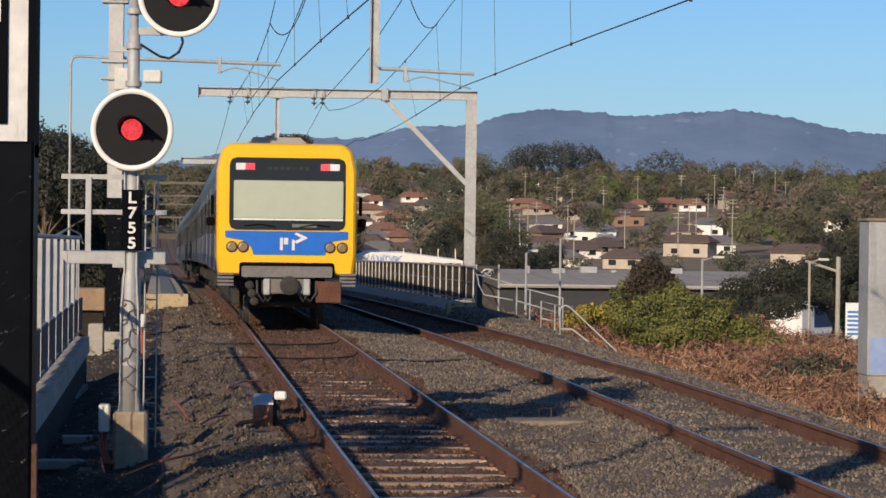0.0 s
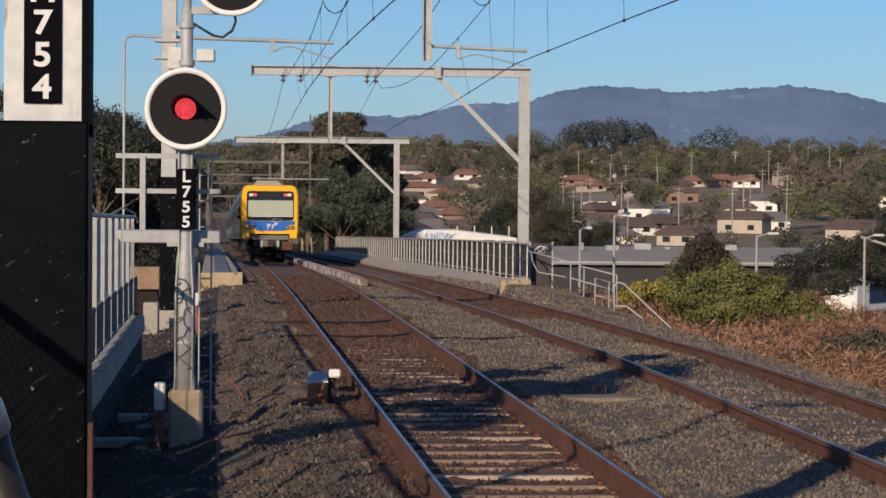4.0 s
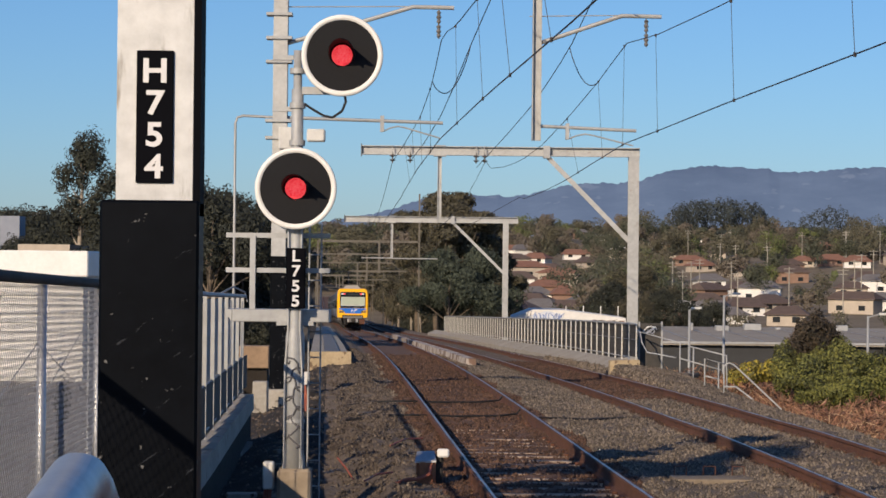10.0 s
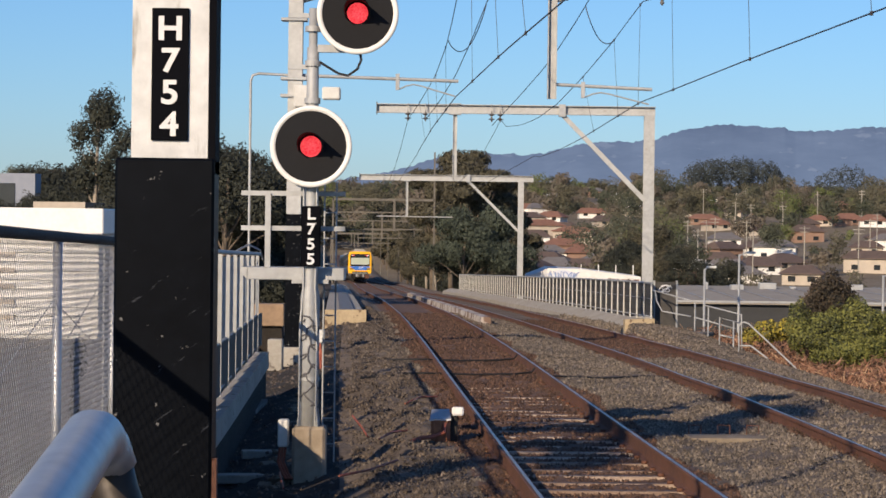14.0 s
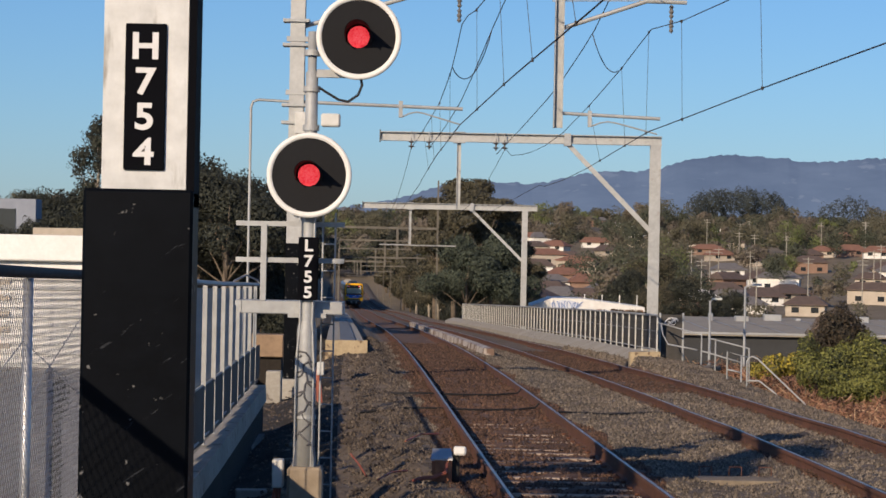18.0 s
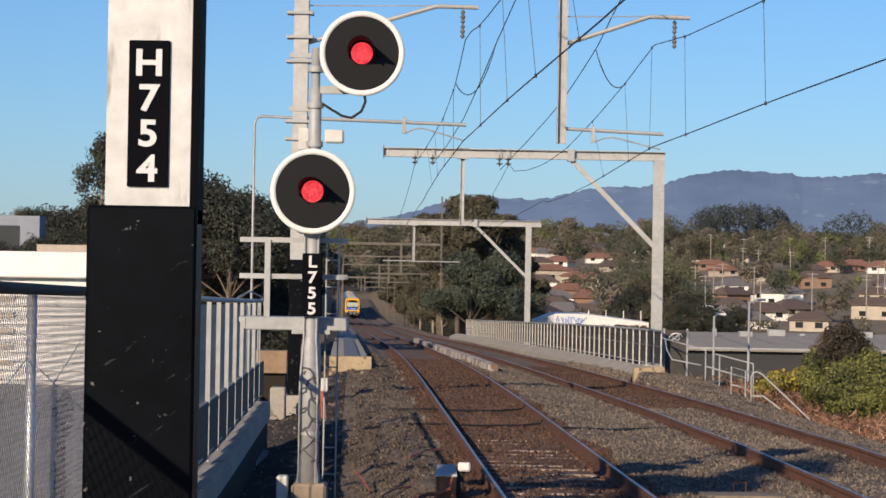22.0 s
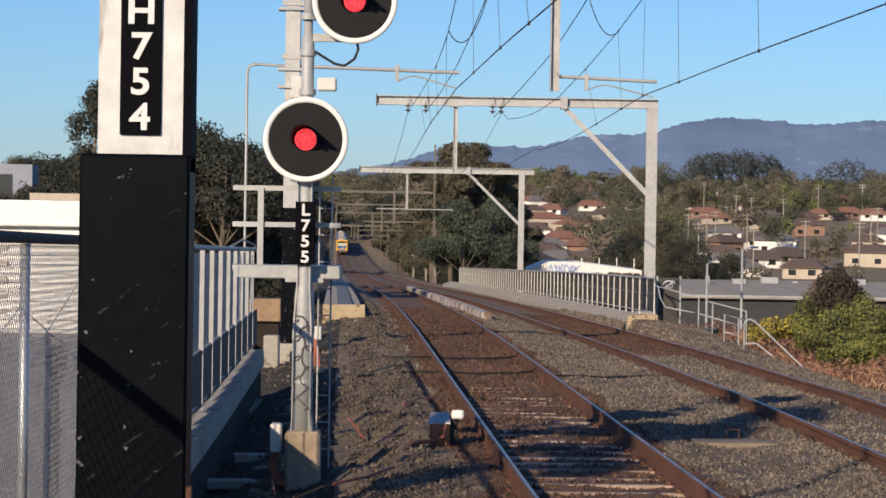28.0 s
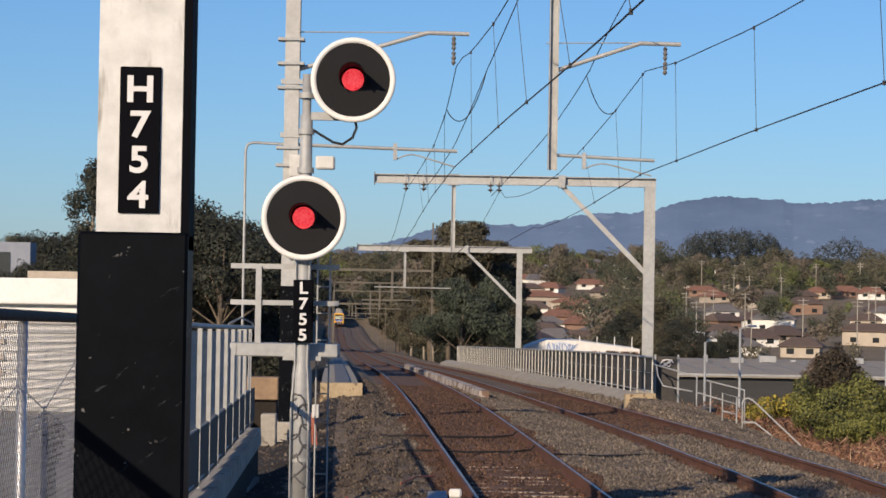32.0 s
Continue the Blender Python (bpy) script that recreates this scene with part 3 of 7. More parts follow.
LEFT_Z = [-0.6, -0.6, -0.6, -1.5, -3.5, -5, -6, -4, 4, 11, 18, 25, 28, 25, 10]


def ground_z(x, y):
    """The height of the ground, all but the ballast."""
    x, y = np.asarray(x, float), np.asarray(y, float)
    s = x - line_x(y)
    bridge = smooth(70, 76, y) * (1 - smooth(176, 186, y))
    mid = np.where(y < 960, line_z(y), np.interp(y, VALLEY_Y, LEFT_Z)) - 0.85
    mid = mid - bridge * 5.0
    hills = smooth(350, 900, y) * (ripple(x, y, 160) * 4 + ripple(x + 70, y, 60) * 1.5)
    right, left = np.interp(y, VALLEY_Y, VALLEY_Z) + hills, np.interp(y, VALLEY_Y, LEFT_Z) + hills
    far = smooth(700, 1000, y)
    wr, wl = smooth(7.6, 15, s), smooth(4.2, 7.5, -s)
    z = mid * (1 - wr) * (1 - wl) + right * wr + left * wl
    return z * (1 - far) + far * (right * smooth(-60, 60, s) + left * (1 - smooth(-60, 60, s)))


# ---- ground ----
def make_ground():
    ys = np.concatenate([np.arange(-60, 80, 1.0), np.arange(80, 240, 2.0), np.arange(240, 700, 10.0), np.geomspace(700, 4950, 50)])
    us = np.concatenate([-np.geomspace(900, 9, 40), np.arange(-8.5, 20, 0.75), np.geomspace(20, 1300, 46)])
    ga, gb = np.meshgrid(ys, us, indexing="ij")
    xs = line_x(np.minimum(ga, 700)) + gb * np.maximum(1, ga / 1500)
    z = ground_z(xs, ga) + 0.06 * ripple(xs, ga, 0.9) * (ga < 120)
    v = np.stack([xs, ga, z], -1).reshape(-1, 3)
    nu = len(us)
    i = (np.arange(len(ys) - 1)[:, None] * nu + np.arange(nu - 1)[None]).reshape(-1)
    f = np.stack([i, i + 1, i + nu + 1, i + nu], 1)
    tagged(new("ground", fast_mesh("ground", v, f, M["soil"])), "dry soil and grass ground falling to a valley", "ground", kind="structure")
    # asphalt of the car park behind the fence
    b = Build()
    b.box(-60, 12, -0.62, -4.3, 75, -0.55)
    b.box(-4.3, 12, -0.62, -2.9, 40, -0.55)
    block("car_park", b, M["asphalt"], "pale worn asphalt car park behind the wire fence", "pavement", kind="structure")


make_ground()

# cross-section of the ballast: offset from the first track's middle, height under its rails
BED = [(-4.4, -0.62), (-3.7, -0.52), (-2.9, -0.36), (-2.1, -0.24), (-1.45, -0.165), (-0.95, -0.165), (-0.80, -0.210), (0.80, -0.210), (0.95, -0.165), (1.45, -0.165), (2.0, -0.21), (2.6, -0.22), (3.05, -0.225), (3.2, -0.245), (4.8, -0.245), (4.95, -0.215), (5.4, -0.21), (6.1, -0.28), (6.8, -0.45), (7.6, -0.90)]


def bed_z(s, y):
    fouled = 0.036 * smooth(27, 44, y) * (np.abs(s) < 0.95)
    apron = 0.24 * smooth(50, 64, y) * (1 - smooth(66.6, 68, y)) * smooth(4.93, 5.2, s) * (1 - smooth(6.5, 7.4, s))
    apron = apron + 0.16 * smooth(50, 64, y) * smooth(1.4, 1.8, -s) * (1 - smooth(2.9, 3.6, -s))
    return np.interp(s, [a for a, _ in BED], [b for _, b in BED]) + fouled + apron + line_z(y) + (far_lift(y) + 0.08) * smooth(2.0, 3.0, s) * (1 - smooth(4.93, 5.15, s)) + 0.10 * smooth(66, 70, y) * smooth(4.98, 5.25, s)


def lumps(s, y):
    """Slumped heaps on the shoulder beside the first track."""
    w = smooth(-1.3, -1.7, s) * (1 - smooth(-3.3, -3.9, s))
    return w * (0.055 * ripple(s * 1.4, y, 0.55) + 0.035 * ripple(s * 1.2 + 3, y + 5, 0.23) + 0.04)


def make_bed():
    ys = np.concatenate([np.arange(-20, 60, 0.25), np.arange(60, 130, 1.0), np.arange(130, 760, 5.0)])
    ss = np.linspace(-4.4, 7.6, 81)
    a, s = np.meshgrid(ys, ss, indexing="ij")
    rough = RNG.normal(size=a.shape) * 0.018 * (a < 60)
    z = bed_z(s, a) + rough + 0.02 * ripple(s, a, 0.8) + lumps(s, a)
    v = np.stack([line_x(a) + s, a, z], -1).reshape(-1, 3)
    n = len(ss)
    i = (np.arange(len(ys) - 1)[:, None] * n + np.arange(n - 1)[None]).reshape(-1)
    f = np.stack([i, i + 1, i + n + 1, i + n], 1)
    sm = (ss[:-1] + ss[1:]) / 2
    # index 2: the ditch strip takes the shade-darkened soil
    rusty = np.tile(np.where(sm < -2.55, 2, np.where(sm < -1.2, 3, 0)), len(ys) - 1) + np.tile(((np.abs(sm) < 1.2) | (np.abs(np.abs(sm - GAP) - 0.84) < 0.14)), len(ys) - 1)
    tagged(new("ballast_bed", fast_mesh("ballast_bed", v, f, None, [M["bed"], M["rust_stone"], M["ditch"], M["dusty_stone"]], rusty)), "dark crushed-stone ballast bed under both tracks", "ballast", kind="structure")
    # loose stones, thinning with distance
    n = 430000
    y = 14 + 75 * RNG.uniform(0, 1, n) ** 1.75
    s = RNG.uniform(-4.2, 7.3, n)
    seen = (line_x(y) + s > -0.25 * y) & (line_x(y) + s < 0.27 * y)
    y, s, n = y[seen], s[seen], int(seen.sum())
    keep = np.where((np.abs(s) < 0.72) | (np.abs(s - GAP) < 0.72), RNG.uniform(0, 1, n) < 0.8, True)
    on = (np.minimum(np.abs(s), np.abs(s - GAP)) < 0.80) & (np.abs((y - 12.07) / 0.70 - np.round((y - 12.07) / 0.70)) < 0.17)
    on &= y < 38
    keep &= ~on | (RNG.uniform(0, 1, n) < np.where(np.minimum(np.abs(s), np.abs(s - GAP)) > 0.62, 0.5, 0.10))
    keep &= (s > -2.45 + 0.2 * ripple(y, s, 0.8)) | (RNG.uniform(0, 1, n) < 0.10)
    y, s = y[keep], s[keep]
    n = len(y)
    size = RNG.uniform(0.011, 0.025, n) * np.interp(y, [14, 40, 90], [1.0, 1.3, 1.9])
    z = bed_z(s, y) + lumps(s, y) + 0.02 * ripple(s, y, 0.8) + RNG.uniform(-0.2, 0.7, n) * size
    base = np.array([(1, 0, -0.4), (0, 1, -0.4), (-1, 0, -0.4), (0, -1, -0.4), (0, 0, 0.9)], float)
    spin = RNG.uniform(0, 6.28, n)
    base = np.stack([base[None, :, 0] * np.cos(spin)[:, None] - base[None, :, 1] * np.sin(spin)[:, None], base[None, :, 0] * np.sin(spin)[:, None] + base[None, :, 1] * np.cos(spin)[:, None], np.repeat(base[None, :, 2], n, 0)], 2)
    v = base * RNG.uniform(0.6, 1.3, (n, 5, 1)) + RNG.normal(size=(n, 5, 3)) * 0.3
    v = v * size[:, None, None] + np.stack([line_x(y) + s, y, z], 1)[:, None]
    tri = np.array([(0, 1, 4), (1, 2, 4), (2, 3, 4), (3, 0, 4)])
    brown = (np.abs(s) < 1.2 + 0.15 * ripple(s, y, 1.3)) | (np.abs(np.abs(s - GAP) - 0.84) < 0.14) | ((np.abs(s - GAP) < 0.8) & (y > 52))
    dusty = (s < -1.25) & (RNG.uniform(0, 1, n) < 0.9)
    for name, pick, mat, label in (("dusty_ballast_stones", dusty & ~brown, "dusty_stone", "dark dirt-covered ballast on the shoulder beside the track"), ("ballast_stones", ~brown & ~dusty, "stone", "loose grey-brown crushed ballast stones beside the rails"),
                                   ("rusty_ballast_stones", brown, "rust_stone", "rust-stained ballast stones between the rails")):
        w = v[pick]
        f = (np.arange(len(w))[:, None, None] * 5 + tri[None]).reshape(-1, 3)
        tagged(new(name, fast_mesh(name, w.reshape(-1, 3), f, M[mat])), label, "ballast", kind="stuff")


make_bed()

# ---- tracks ----
RAIL = [(-0.075, -0.19), (0.075, -0.19), (0.075, -0.176), (0.018, -0.156), (0.014, -0.050), (0.038, -0.040), (0.038, -0.006), (0.030, 0.0), (-0.030, 0.0), (-0.038, -0.006), (-0.038, -0.040), (-0.014, -0.050), (-0.018, -0.156), (-0.075, -0.176)]


def swept(outline, s, ys, lift, mid=line_x, up=line_z):
    """An outline (across, up) swept along the line at the offset s."""
    b = Build()
    k = len(outline)
    vs = [(float(mid(y)) + s + px, y, float(up(y)) + lift + pz) for y in ys for px, pz in outline]
    fs = [(i * k + j, i * k + (j + 1) % k, i * k + k + (j + 1) % k, i * k + k + j) for i in range(len(ys) - 1) for j in range(k)]
    fs += [tuple(range(k)), tuple(range((len(ys) - 1) * k, len(ys) * k))[::-1]]
    return b.add(vs, fs)


YS = list(np.arange(-18, 130, 1.0)) + list(np.arange(130, 761, 10.0))


def make_track(name, mid, rise, label):
    def up(y):
        return line_z(y) + rise(y)
    track = thing(name, label, "railway track", kind="structure")
    for side in (-1, 1):
        s = mid + side * 0.836
        rail = part("rail", swept(RAIL, s, YS, 0.0, line_x, up), M["rail_rust"], track, "rust-brown steel rail with a polished head")
        part("running_surface", swept([(-0.017, -0.001), (0.018, -0.001), (0.016, 0.003), (-0.015, 0.003)], s - side * 0.008, YS, 0.0, line_x, up), M["rail_top"], rail, "bright worn rail head")
    slp = Build()
    top, bot, h = 0.105, 0.13, 0.11
    cross = [(-bot, -h), (bot, -h), (top, 0), (-top, 0)]
    xs = [-1.34, -1.30, -0.55, 0.55, 1.30, 1.34]
    drop = [-0.03, 0, 0, 0, 0, -0.03]
    vs = [(x, cy, cz + (d if cz == 0 else 0)) for x, d in zip(xs, drop) for cy, cz in cross]
    fs = [(i * 4 + j, i * 4 + (j + 1) % 4, i * 4 + 4 + (j + 1) % 4, i * 4 + 4 + j) for i in range(5) for j in range(4)] + [(0, 1, 2, 3), (23, 22, 21, 20)]
    slp.add(vs, [f[::-1] for f in fs])
    clip = Build()
    for side in (-0.836, 0.836):
        for e in (-0.10, 0.10):
            clip.box(side + e - 0.03, -0.05, 0, side + e + 0.03, 0.05, 0.035)
    split = len(slp.f)
    slp.add(clip.v, clip.f)
    me = fast_mesh("sleeper", np.array(slp.v, float), np.array(slp.f), None, [M["sleeper"], M["rail_rust"]], np.arange(len(slp.f)) >= split)
    far = Build()
    for k in range(1080):
        y = 12.0 + 0.07 + k * 0.70
        if y > 750:
            break
        x, z = line_x(y) + mid, float(up(y)) - 0.188
        if k < 140:
            ob = new("sleeper", me)
            ob.parent = track
            ob.matrix_world = pose(x, y, z + random.uniform(-0.008, 0.006), 0, 0, TURN + random.uniform(-0.5, 0.5))
        else:
            far.box(x - 1.33, y - 0.11, z - 0.1, x + 1.33, y + 0.11, z - 0.006)
    tagged(part("far_sleepers", far, M["rust_stone"], track), kind="stuff")


make_track("near_track", 0.0, lambda y: 0.0 * y, "straight broad-gauge railway track on concrete sleepers")
make_track("far_track", GAP, far_lift, "second railway track beside the first, rusty rails")


# ---- bridge: two walkway edges, centre kerb, deck and fence ----
def make_bridge():
    deck = thing("rail_bridge", "concrete rail bridge deck with walkways either side", "bridge", kind="structure")
    ys = list(np.arange(67, 191, 6.0))
    part("deck_slab", swept([(-4.2, -1.5), (7.9, -1.5), (7.9, -0.98), (-4.2, -0.98)], 0, ys, 0, deck_x, deck_z), M["concrete"], deck)
    part("walkway", swept([(-2.85, -0.9), (-1.80, -0.9), (-1.80, 0.20), (-2.82, 0.24)], 0, list(np.arange(67.25, 191, 6.0)), 0.0, deck_x, deck_z), M["concrete"], deck, "narrow grey concrete walkway beside the track")
    part("walkway_end", swept([(-2.84, -0.75), (-1.72, -0.75), (-1.72, 0.26), (-2.84, 0.25)], 0, [66.9, 67.3], 0.0, deck_x, deck_z), M["cream"], deck, "stained cream concrete end block")
    part("walkway_plank", swept([(-2.45, 0.22), (-2.05, 0.20), (-2.05, 0.26), (-2.45, 0.26)], 0, list(np.arange(67.4, 191, 6.0)), 0.0, deck_x, deck_z), M["grey_plastic"], deck, "dark cable-duct lids")
    part("walkway", swept([(5.55, -0.9), (6.12, -0.9), (6.12, 0.05), (5.75, -0.08), (5.55, -0.17)], 0, list(np.arange(67.25, 191, 6.0)), 0.0, deck_x, deck_z), M["concrete"], deck, "wide pale concrete walkway beside the second track")
    part("walkway_end", swept([(5.28, -0.6), (6.08, -0.6), (6.08, 0.12), (5.28, 0.09)], 0, [66.9, 67.3], 0.0, deck_x, deck_z), M["cream"], deck, "stained cream concrete end block")
    part("centre_kerb", swept([(1.72, -0.4), (2.06, -0.4), (2.03, -0.03), (1.75, -0.03)], 0, list(np.arange(73, 150, 4.0)), 0.0, deck_x, deck_z), M["white_kerb"], deck, "flaking white-painted centre kerb between the tracks")
    # abutments
    for y0, y1 in ((64.8, 66.8), (186, 190)):
        b = Build()
        for a, c in ((-4.2, 7.9),):
            z = float(deck_z(y0))
            b.box(deck_x(y0) + a, y0, z - 8, deck_x(y0) + c, y1, z - 1.0)
        part("abutment", b, M["concrete"], deck)
    fence = thing("bridge_fence", "grey steel baluster fence along the bridge walkway", "fence")
    edge = 6.0

    def at(y, h):
        return (deck_x(y) + edge, y, float(deck_z(y)) + 0.06 + h)
    for h, r in ((1.02, 0.03), (0.60, 0.010), (0.10, 0.018)):
        b = Build()
        b.tube([at(y, h) for y in np.arange(67, 172, 4.0)], r, 6)
        part("rail", b, M["galv_dull"], fence)
    for h in np.arange(0.25, 1.0, 0.18):
        b = Build()
        b.tube([at(y, h) for y in np.arange(67, 172, 8.0)], 0.006, 4)
        part("strand", b, M["grime"], fence, "thin dark strand")
    post = Build()
    post.box(-0.019, -0.02, 0, 0.019, 0.02, 1.04, cut=0.004)
    mo = post.mesh("post", M["box"])
    for y in np.arange(67.1, 169, 2.5):
        b = Build()
        (xa, ya, za), (xb, yb, zb) = at(y, 0.12), at(y + 2.44, 0.12)
        vs = [(x + d, yy, z + h) for h in (0, 0.88) for x, yy, z in ((xa, ya, za), (xb, yb, zb)) for d in (0.035, 0.045)]
        b.add(vs, [(0, 1, 3, 2), (4, 6, 7, 5), (0, 2, 6, 4), (1, 5, 7, 3), (0, 4, 5, 1), (2, 3, 7, 6)])
        part("infill", b, M["dark_sheet"], fence, "dark close-mesh infill")
    for y in np.arange(67.05, 171.5, 1.6):
        ob = new("post", mo)
        ob.parent = fence
        ob.matrix_world = pose(*at(y, 0.0), 0, 0, TURN)


make_bridge()


# ---- overhead-line masts and gantries ----
def h_beam(b, x0, z0, x1, z1, y, w=0.30, d=0.30, web=0.02, face=False):
    """An I-section between two points of an upright plane across the line; face: a flange looks along the line."""
    a, c = Vector((x0, 0, z0)), Vector((x1, 0, z1))
    L, e = (c - a).length, (c - a).normalized()
    s = Vector((0, 1, 0)).cross(e)
    m = Matrix(((s.x, 0, e.x, x0), (s.y, 1, e.y, y), (s.z, 0, e.z, z0), (0, 0, 0, 1)))
    p, q, k = w / 2, d / 2, web
    o = [(-p, -q), (-p + k, -q), (-p + k, -k / 2), (p - k, -k / 2), (p - k, -q), (p, -q), (p, q), (p - k, q), (p - k, k / 2), (-p + k, k / 2), (-p + k, q), (-p, q)]
    if face:
        o = [(-p, -q), (p, -q), (p, -q + k), (k / 2, -q + k), (k / 2, q - k), (p, q - k), (p, q), (-p, q), (-p, q - k), (-k / 2, q - k), (-k / 2, -q + k), (-p, -q + k)]
    return b.prism(o, L, m)


def cantilever(parent, x, y, z_root, z_top, knee, reach, z_low, low_reach, at):
    """Raking top tube with its knee, the tie, the lower registration tube, its bracket and steady arm."""
    b = Build()
    b.tube([(x, y, z_root), (x + knee, y, z_top), (x + reach, y, z_top - 0.01)], 0.045, 8)
    part("top_tube", b, M["mast"], parent)
    b = Build()
    b.tube([(x - 0.25, y, z_top - 0.03), (x + knee, y, z_top + 0.01)], 0.012, 6)
    part("tie_wire", b, M["galv_dull"], parent)
    b = Build()
    b.tube([(x, y, z_low), (x + low_reach, y, z_low - 0.08)], 0.036, 8)
    part("registration_tube", b, M["galv_dull"], parent)
    b = Build()
    b.box(x + at - 0.04, y - 0.05, z_low - 0.28, x + at + 0.04, y + 0.05, z_low + 0.06)
    part("bracket", b, M["galv_dull"], parent)
    b = Build()
    p0, p1 = x + at + 0.04, x + low_reach - 0.06
    b.tube([(p0 + (p1 - p0) * t, y, z_low - 0.26 + 0.20 * math.sin(min(t * 3, 1) * 1.57) - 0.34 * t) for t in np.linspace(0, 1, 9)], 0.016, 6)
    part("steady_arm", b, M["galv_dull"], parent)
    ins = Build()
    xi = x + reach - 0.32
    for k in range(2):
        z = z_top - 0.06 - 0.30 * k
        ins.turned([(0.0, 0.012), (0.05, 0.05), (0.1, 0.03), (0.15, 0.055), (0.2, 0.03), (0.25, 0.05), (0.3, 0.012)], (xi, y, z), (xi, y, z - 1), 10)
    part("insulator", ins, M["grey_plastic"], parent, "dark ribbed hanging insulator")


def mast_left():
    """The mast behind the signal with its arm over the first track, and a drop post over the second."""
    g = thing("overhead_line_mast", "pale steel overhead-line portal with a black painted base", "overhead mast")
    x, y = -3.255, 52.0
    part("column", h_beam(Build(), x, 2.51, x, 9.6, y, 0.30, 0.30, face=True), M["mast"], g, "pale galvanised steel column")
    part("column_base", h_beam(Build(), x, -0.3, x, 2.508, y, 0.32, 0.32, face=True), M["black"], g, "black painted column base")
    b = Build()
    b.box(x - 0.45, y - 0.45, -0.95, x + 0.45, y + 0.45, -0.28, cut=0.03)
    part("footing", b, M["concrete"], g)
    part("beam", h_beam(Build(), x, 9.4, 4.2, 9.4, y, 0.36, 0.30), M["mast"], g)
    part("drop_post", h_beam(Build(), 2.165, 5.03, 2.165, 9.2, y + 0.6, 0.195, 0.22), M["mast"], g)
    cantilever(g, x + 0.15, y, 7.00, 7.79, 2.63, 3.49, 5.43, 3.28, 2.0)
    cantilever(g, 2.25, y + 0.6, 7.12, 7.71, 1.72, 2.56, 5.34, 2.05, 0.58)
    for z in (7.6, 7.1, 6.6, 5.36, 5.0):
        b = Build()
        b.box(x - 0.30, y - 0.21, z - 0.03, x + 0.24, y + 0.21, z + 0.03)
        part("clamp", b, M["galv_dull"], g)
    b = Build()
    b.box(x + 0.0, y - 0.5, 4.75, x + 0.34, y - 0.16, 5.2, cut=0.02)
    part("junction_box", b, M["box"], g, "pale grey box")
    # thin light bracket to the left of the column
    b = Build()
    b.tube([(x - 0.94, y, -1.5), (x - 0.94, y, 5.30), (x - 0.90, y, 5.42), (x - 0.78, y, 5.46), (x, y, 5.43)], 0.028, 6)
    part("bracket_pole", b, M["galv_dull"], g)


def gantry(y, x_left, x_right, x_post, post_w, z_top, z_foot, brace, drop, arms, hangers, w=0.33, label=""):
    g = thing("overhead_line_gantry", label, "overhead gantry", group="cantilever gantries over the line")
    part("beam", h_beam(Build(), x_left, z_top - w / 2, x_right, z_top - w / 2, y, w, 0.3, web=0.03), M["mast"], g)
    b = Build()
    b.box(x_left - 0.03, y - 0.16, z_top - w - 0.06, x_left, y + 0.16, z_top + 0.06)
    part("end_plate", b, M["portal"], g, "dark end plate")
    part("column", h_beam(Build(), x_post, z_foot, x_post, z_top - w, y, post_w, 0.32, face=True), M["mast"], g)
    part("brace", h_beam(Build(), brace[0], z_top - w, x_post - post_w * 0.4, brace[1], y, 0.16, 0.16, face=True), M["mast"], g)
    part("drop_post", h_beam(Build(), drop[0], drop[1], drop[0], z_top - w, y, 0.15, 0.16), M["mast"], g)
    b = Build()
    b.box(drop[0] - 0.22, y - 0.19, z_top - w - 0.04, drop[0] + 0.22, y + 0.19, z_top - w)
    part("clamp", b, M["galv_dull"], g)
    b = Build()
    b.box(drop[0] - 0.22, y - 0.19, z_top, drop[0] + 0.22, y + 0.19, z_top + 0.03)
    part("clamp", b, M["galv_dull"], g)
    b = Build()
    b.box(brace[0] - 0.14, y - 0.20, z_top - w - 0.07, brace[0] + 0.10, y + 0.20, z_top + 0.04)
    part("splice_plate", b, M["galv_dull"], g)
    b = Build()
    b.box(x_post - 0.5, y - 0.5, z_foot - 7, x_post + 0.5, y + 0.5, z_foot + 0.02)
    part("footing", b, M["concrete"], g)
    for xi in hangers:
        ins = Build()
        ins.turned([(0.0, 0.015), (0.12, 0.02), (0.16, 0.13), (0.2, 0.03), (0.28, 0.03), (0.32, 0.13), (0.36, 0.03), (0.42, 0.02)], (xi, y - 0.2, z_top - w + 0.12), (xi, y - 0.2, z_top - w - 1), 10)
        b = Build()
        b.tube([(xi, y - 0.2, z_top - w + 0.1), (xi, y - 0.2, z_top + 0.02)], 0.018, 6)
        part("hanger", b, M["galv_dull"], part("insulator", ins, M["grey_plastic"], g))
    for xe, zz in arms:
        b = Build()
        b.tube([(drop[0], y, zz), (xe, y, zz)], 0.04, 6)
        part("registration_tube", b, M["mast"], g)
    return g


mast_left()
gantry(90, -2.63, 7.46, 7.25, 0.38, 6.73, -0.9, (4.1, 3.35), (0.20, 3.98), [], (-1.51, -0.876, 1.52, 1.83), label="pale steel gantry reaching over both tracks")
gantry(152, -5.44, 5.17, 4.42, 0.345, 5.46, -2.6, (1.2, 2.08), (-2.55, 2.85), [(-4.4, 2.9), (0.26, 2.88)], (-4.0, -3.4), w=0.37, label="smaller-looking pale steel gantry farther along the line")


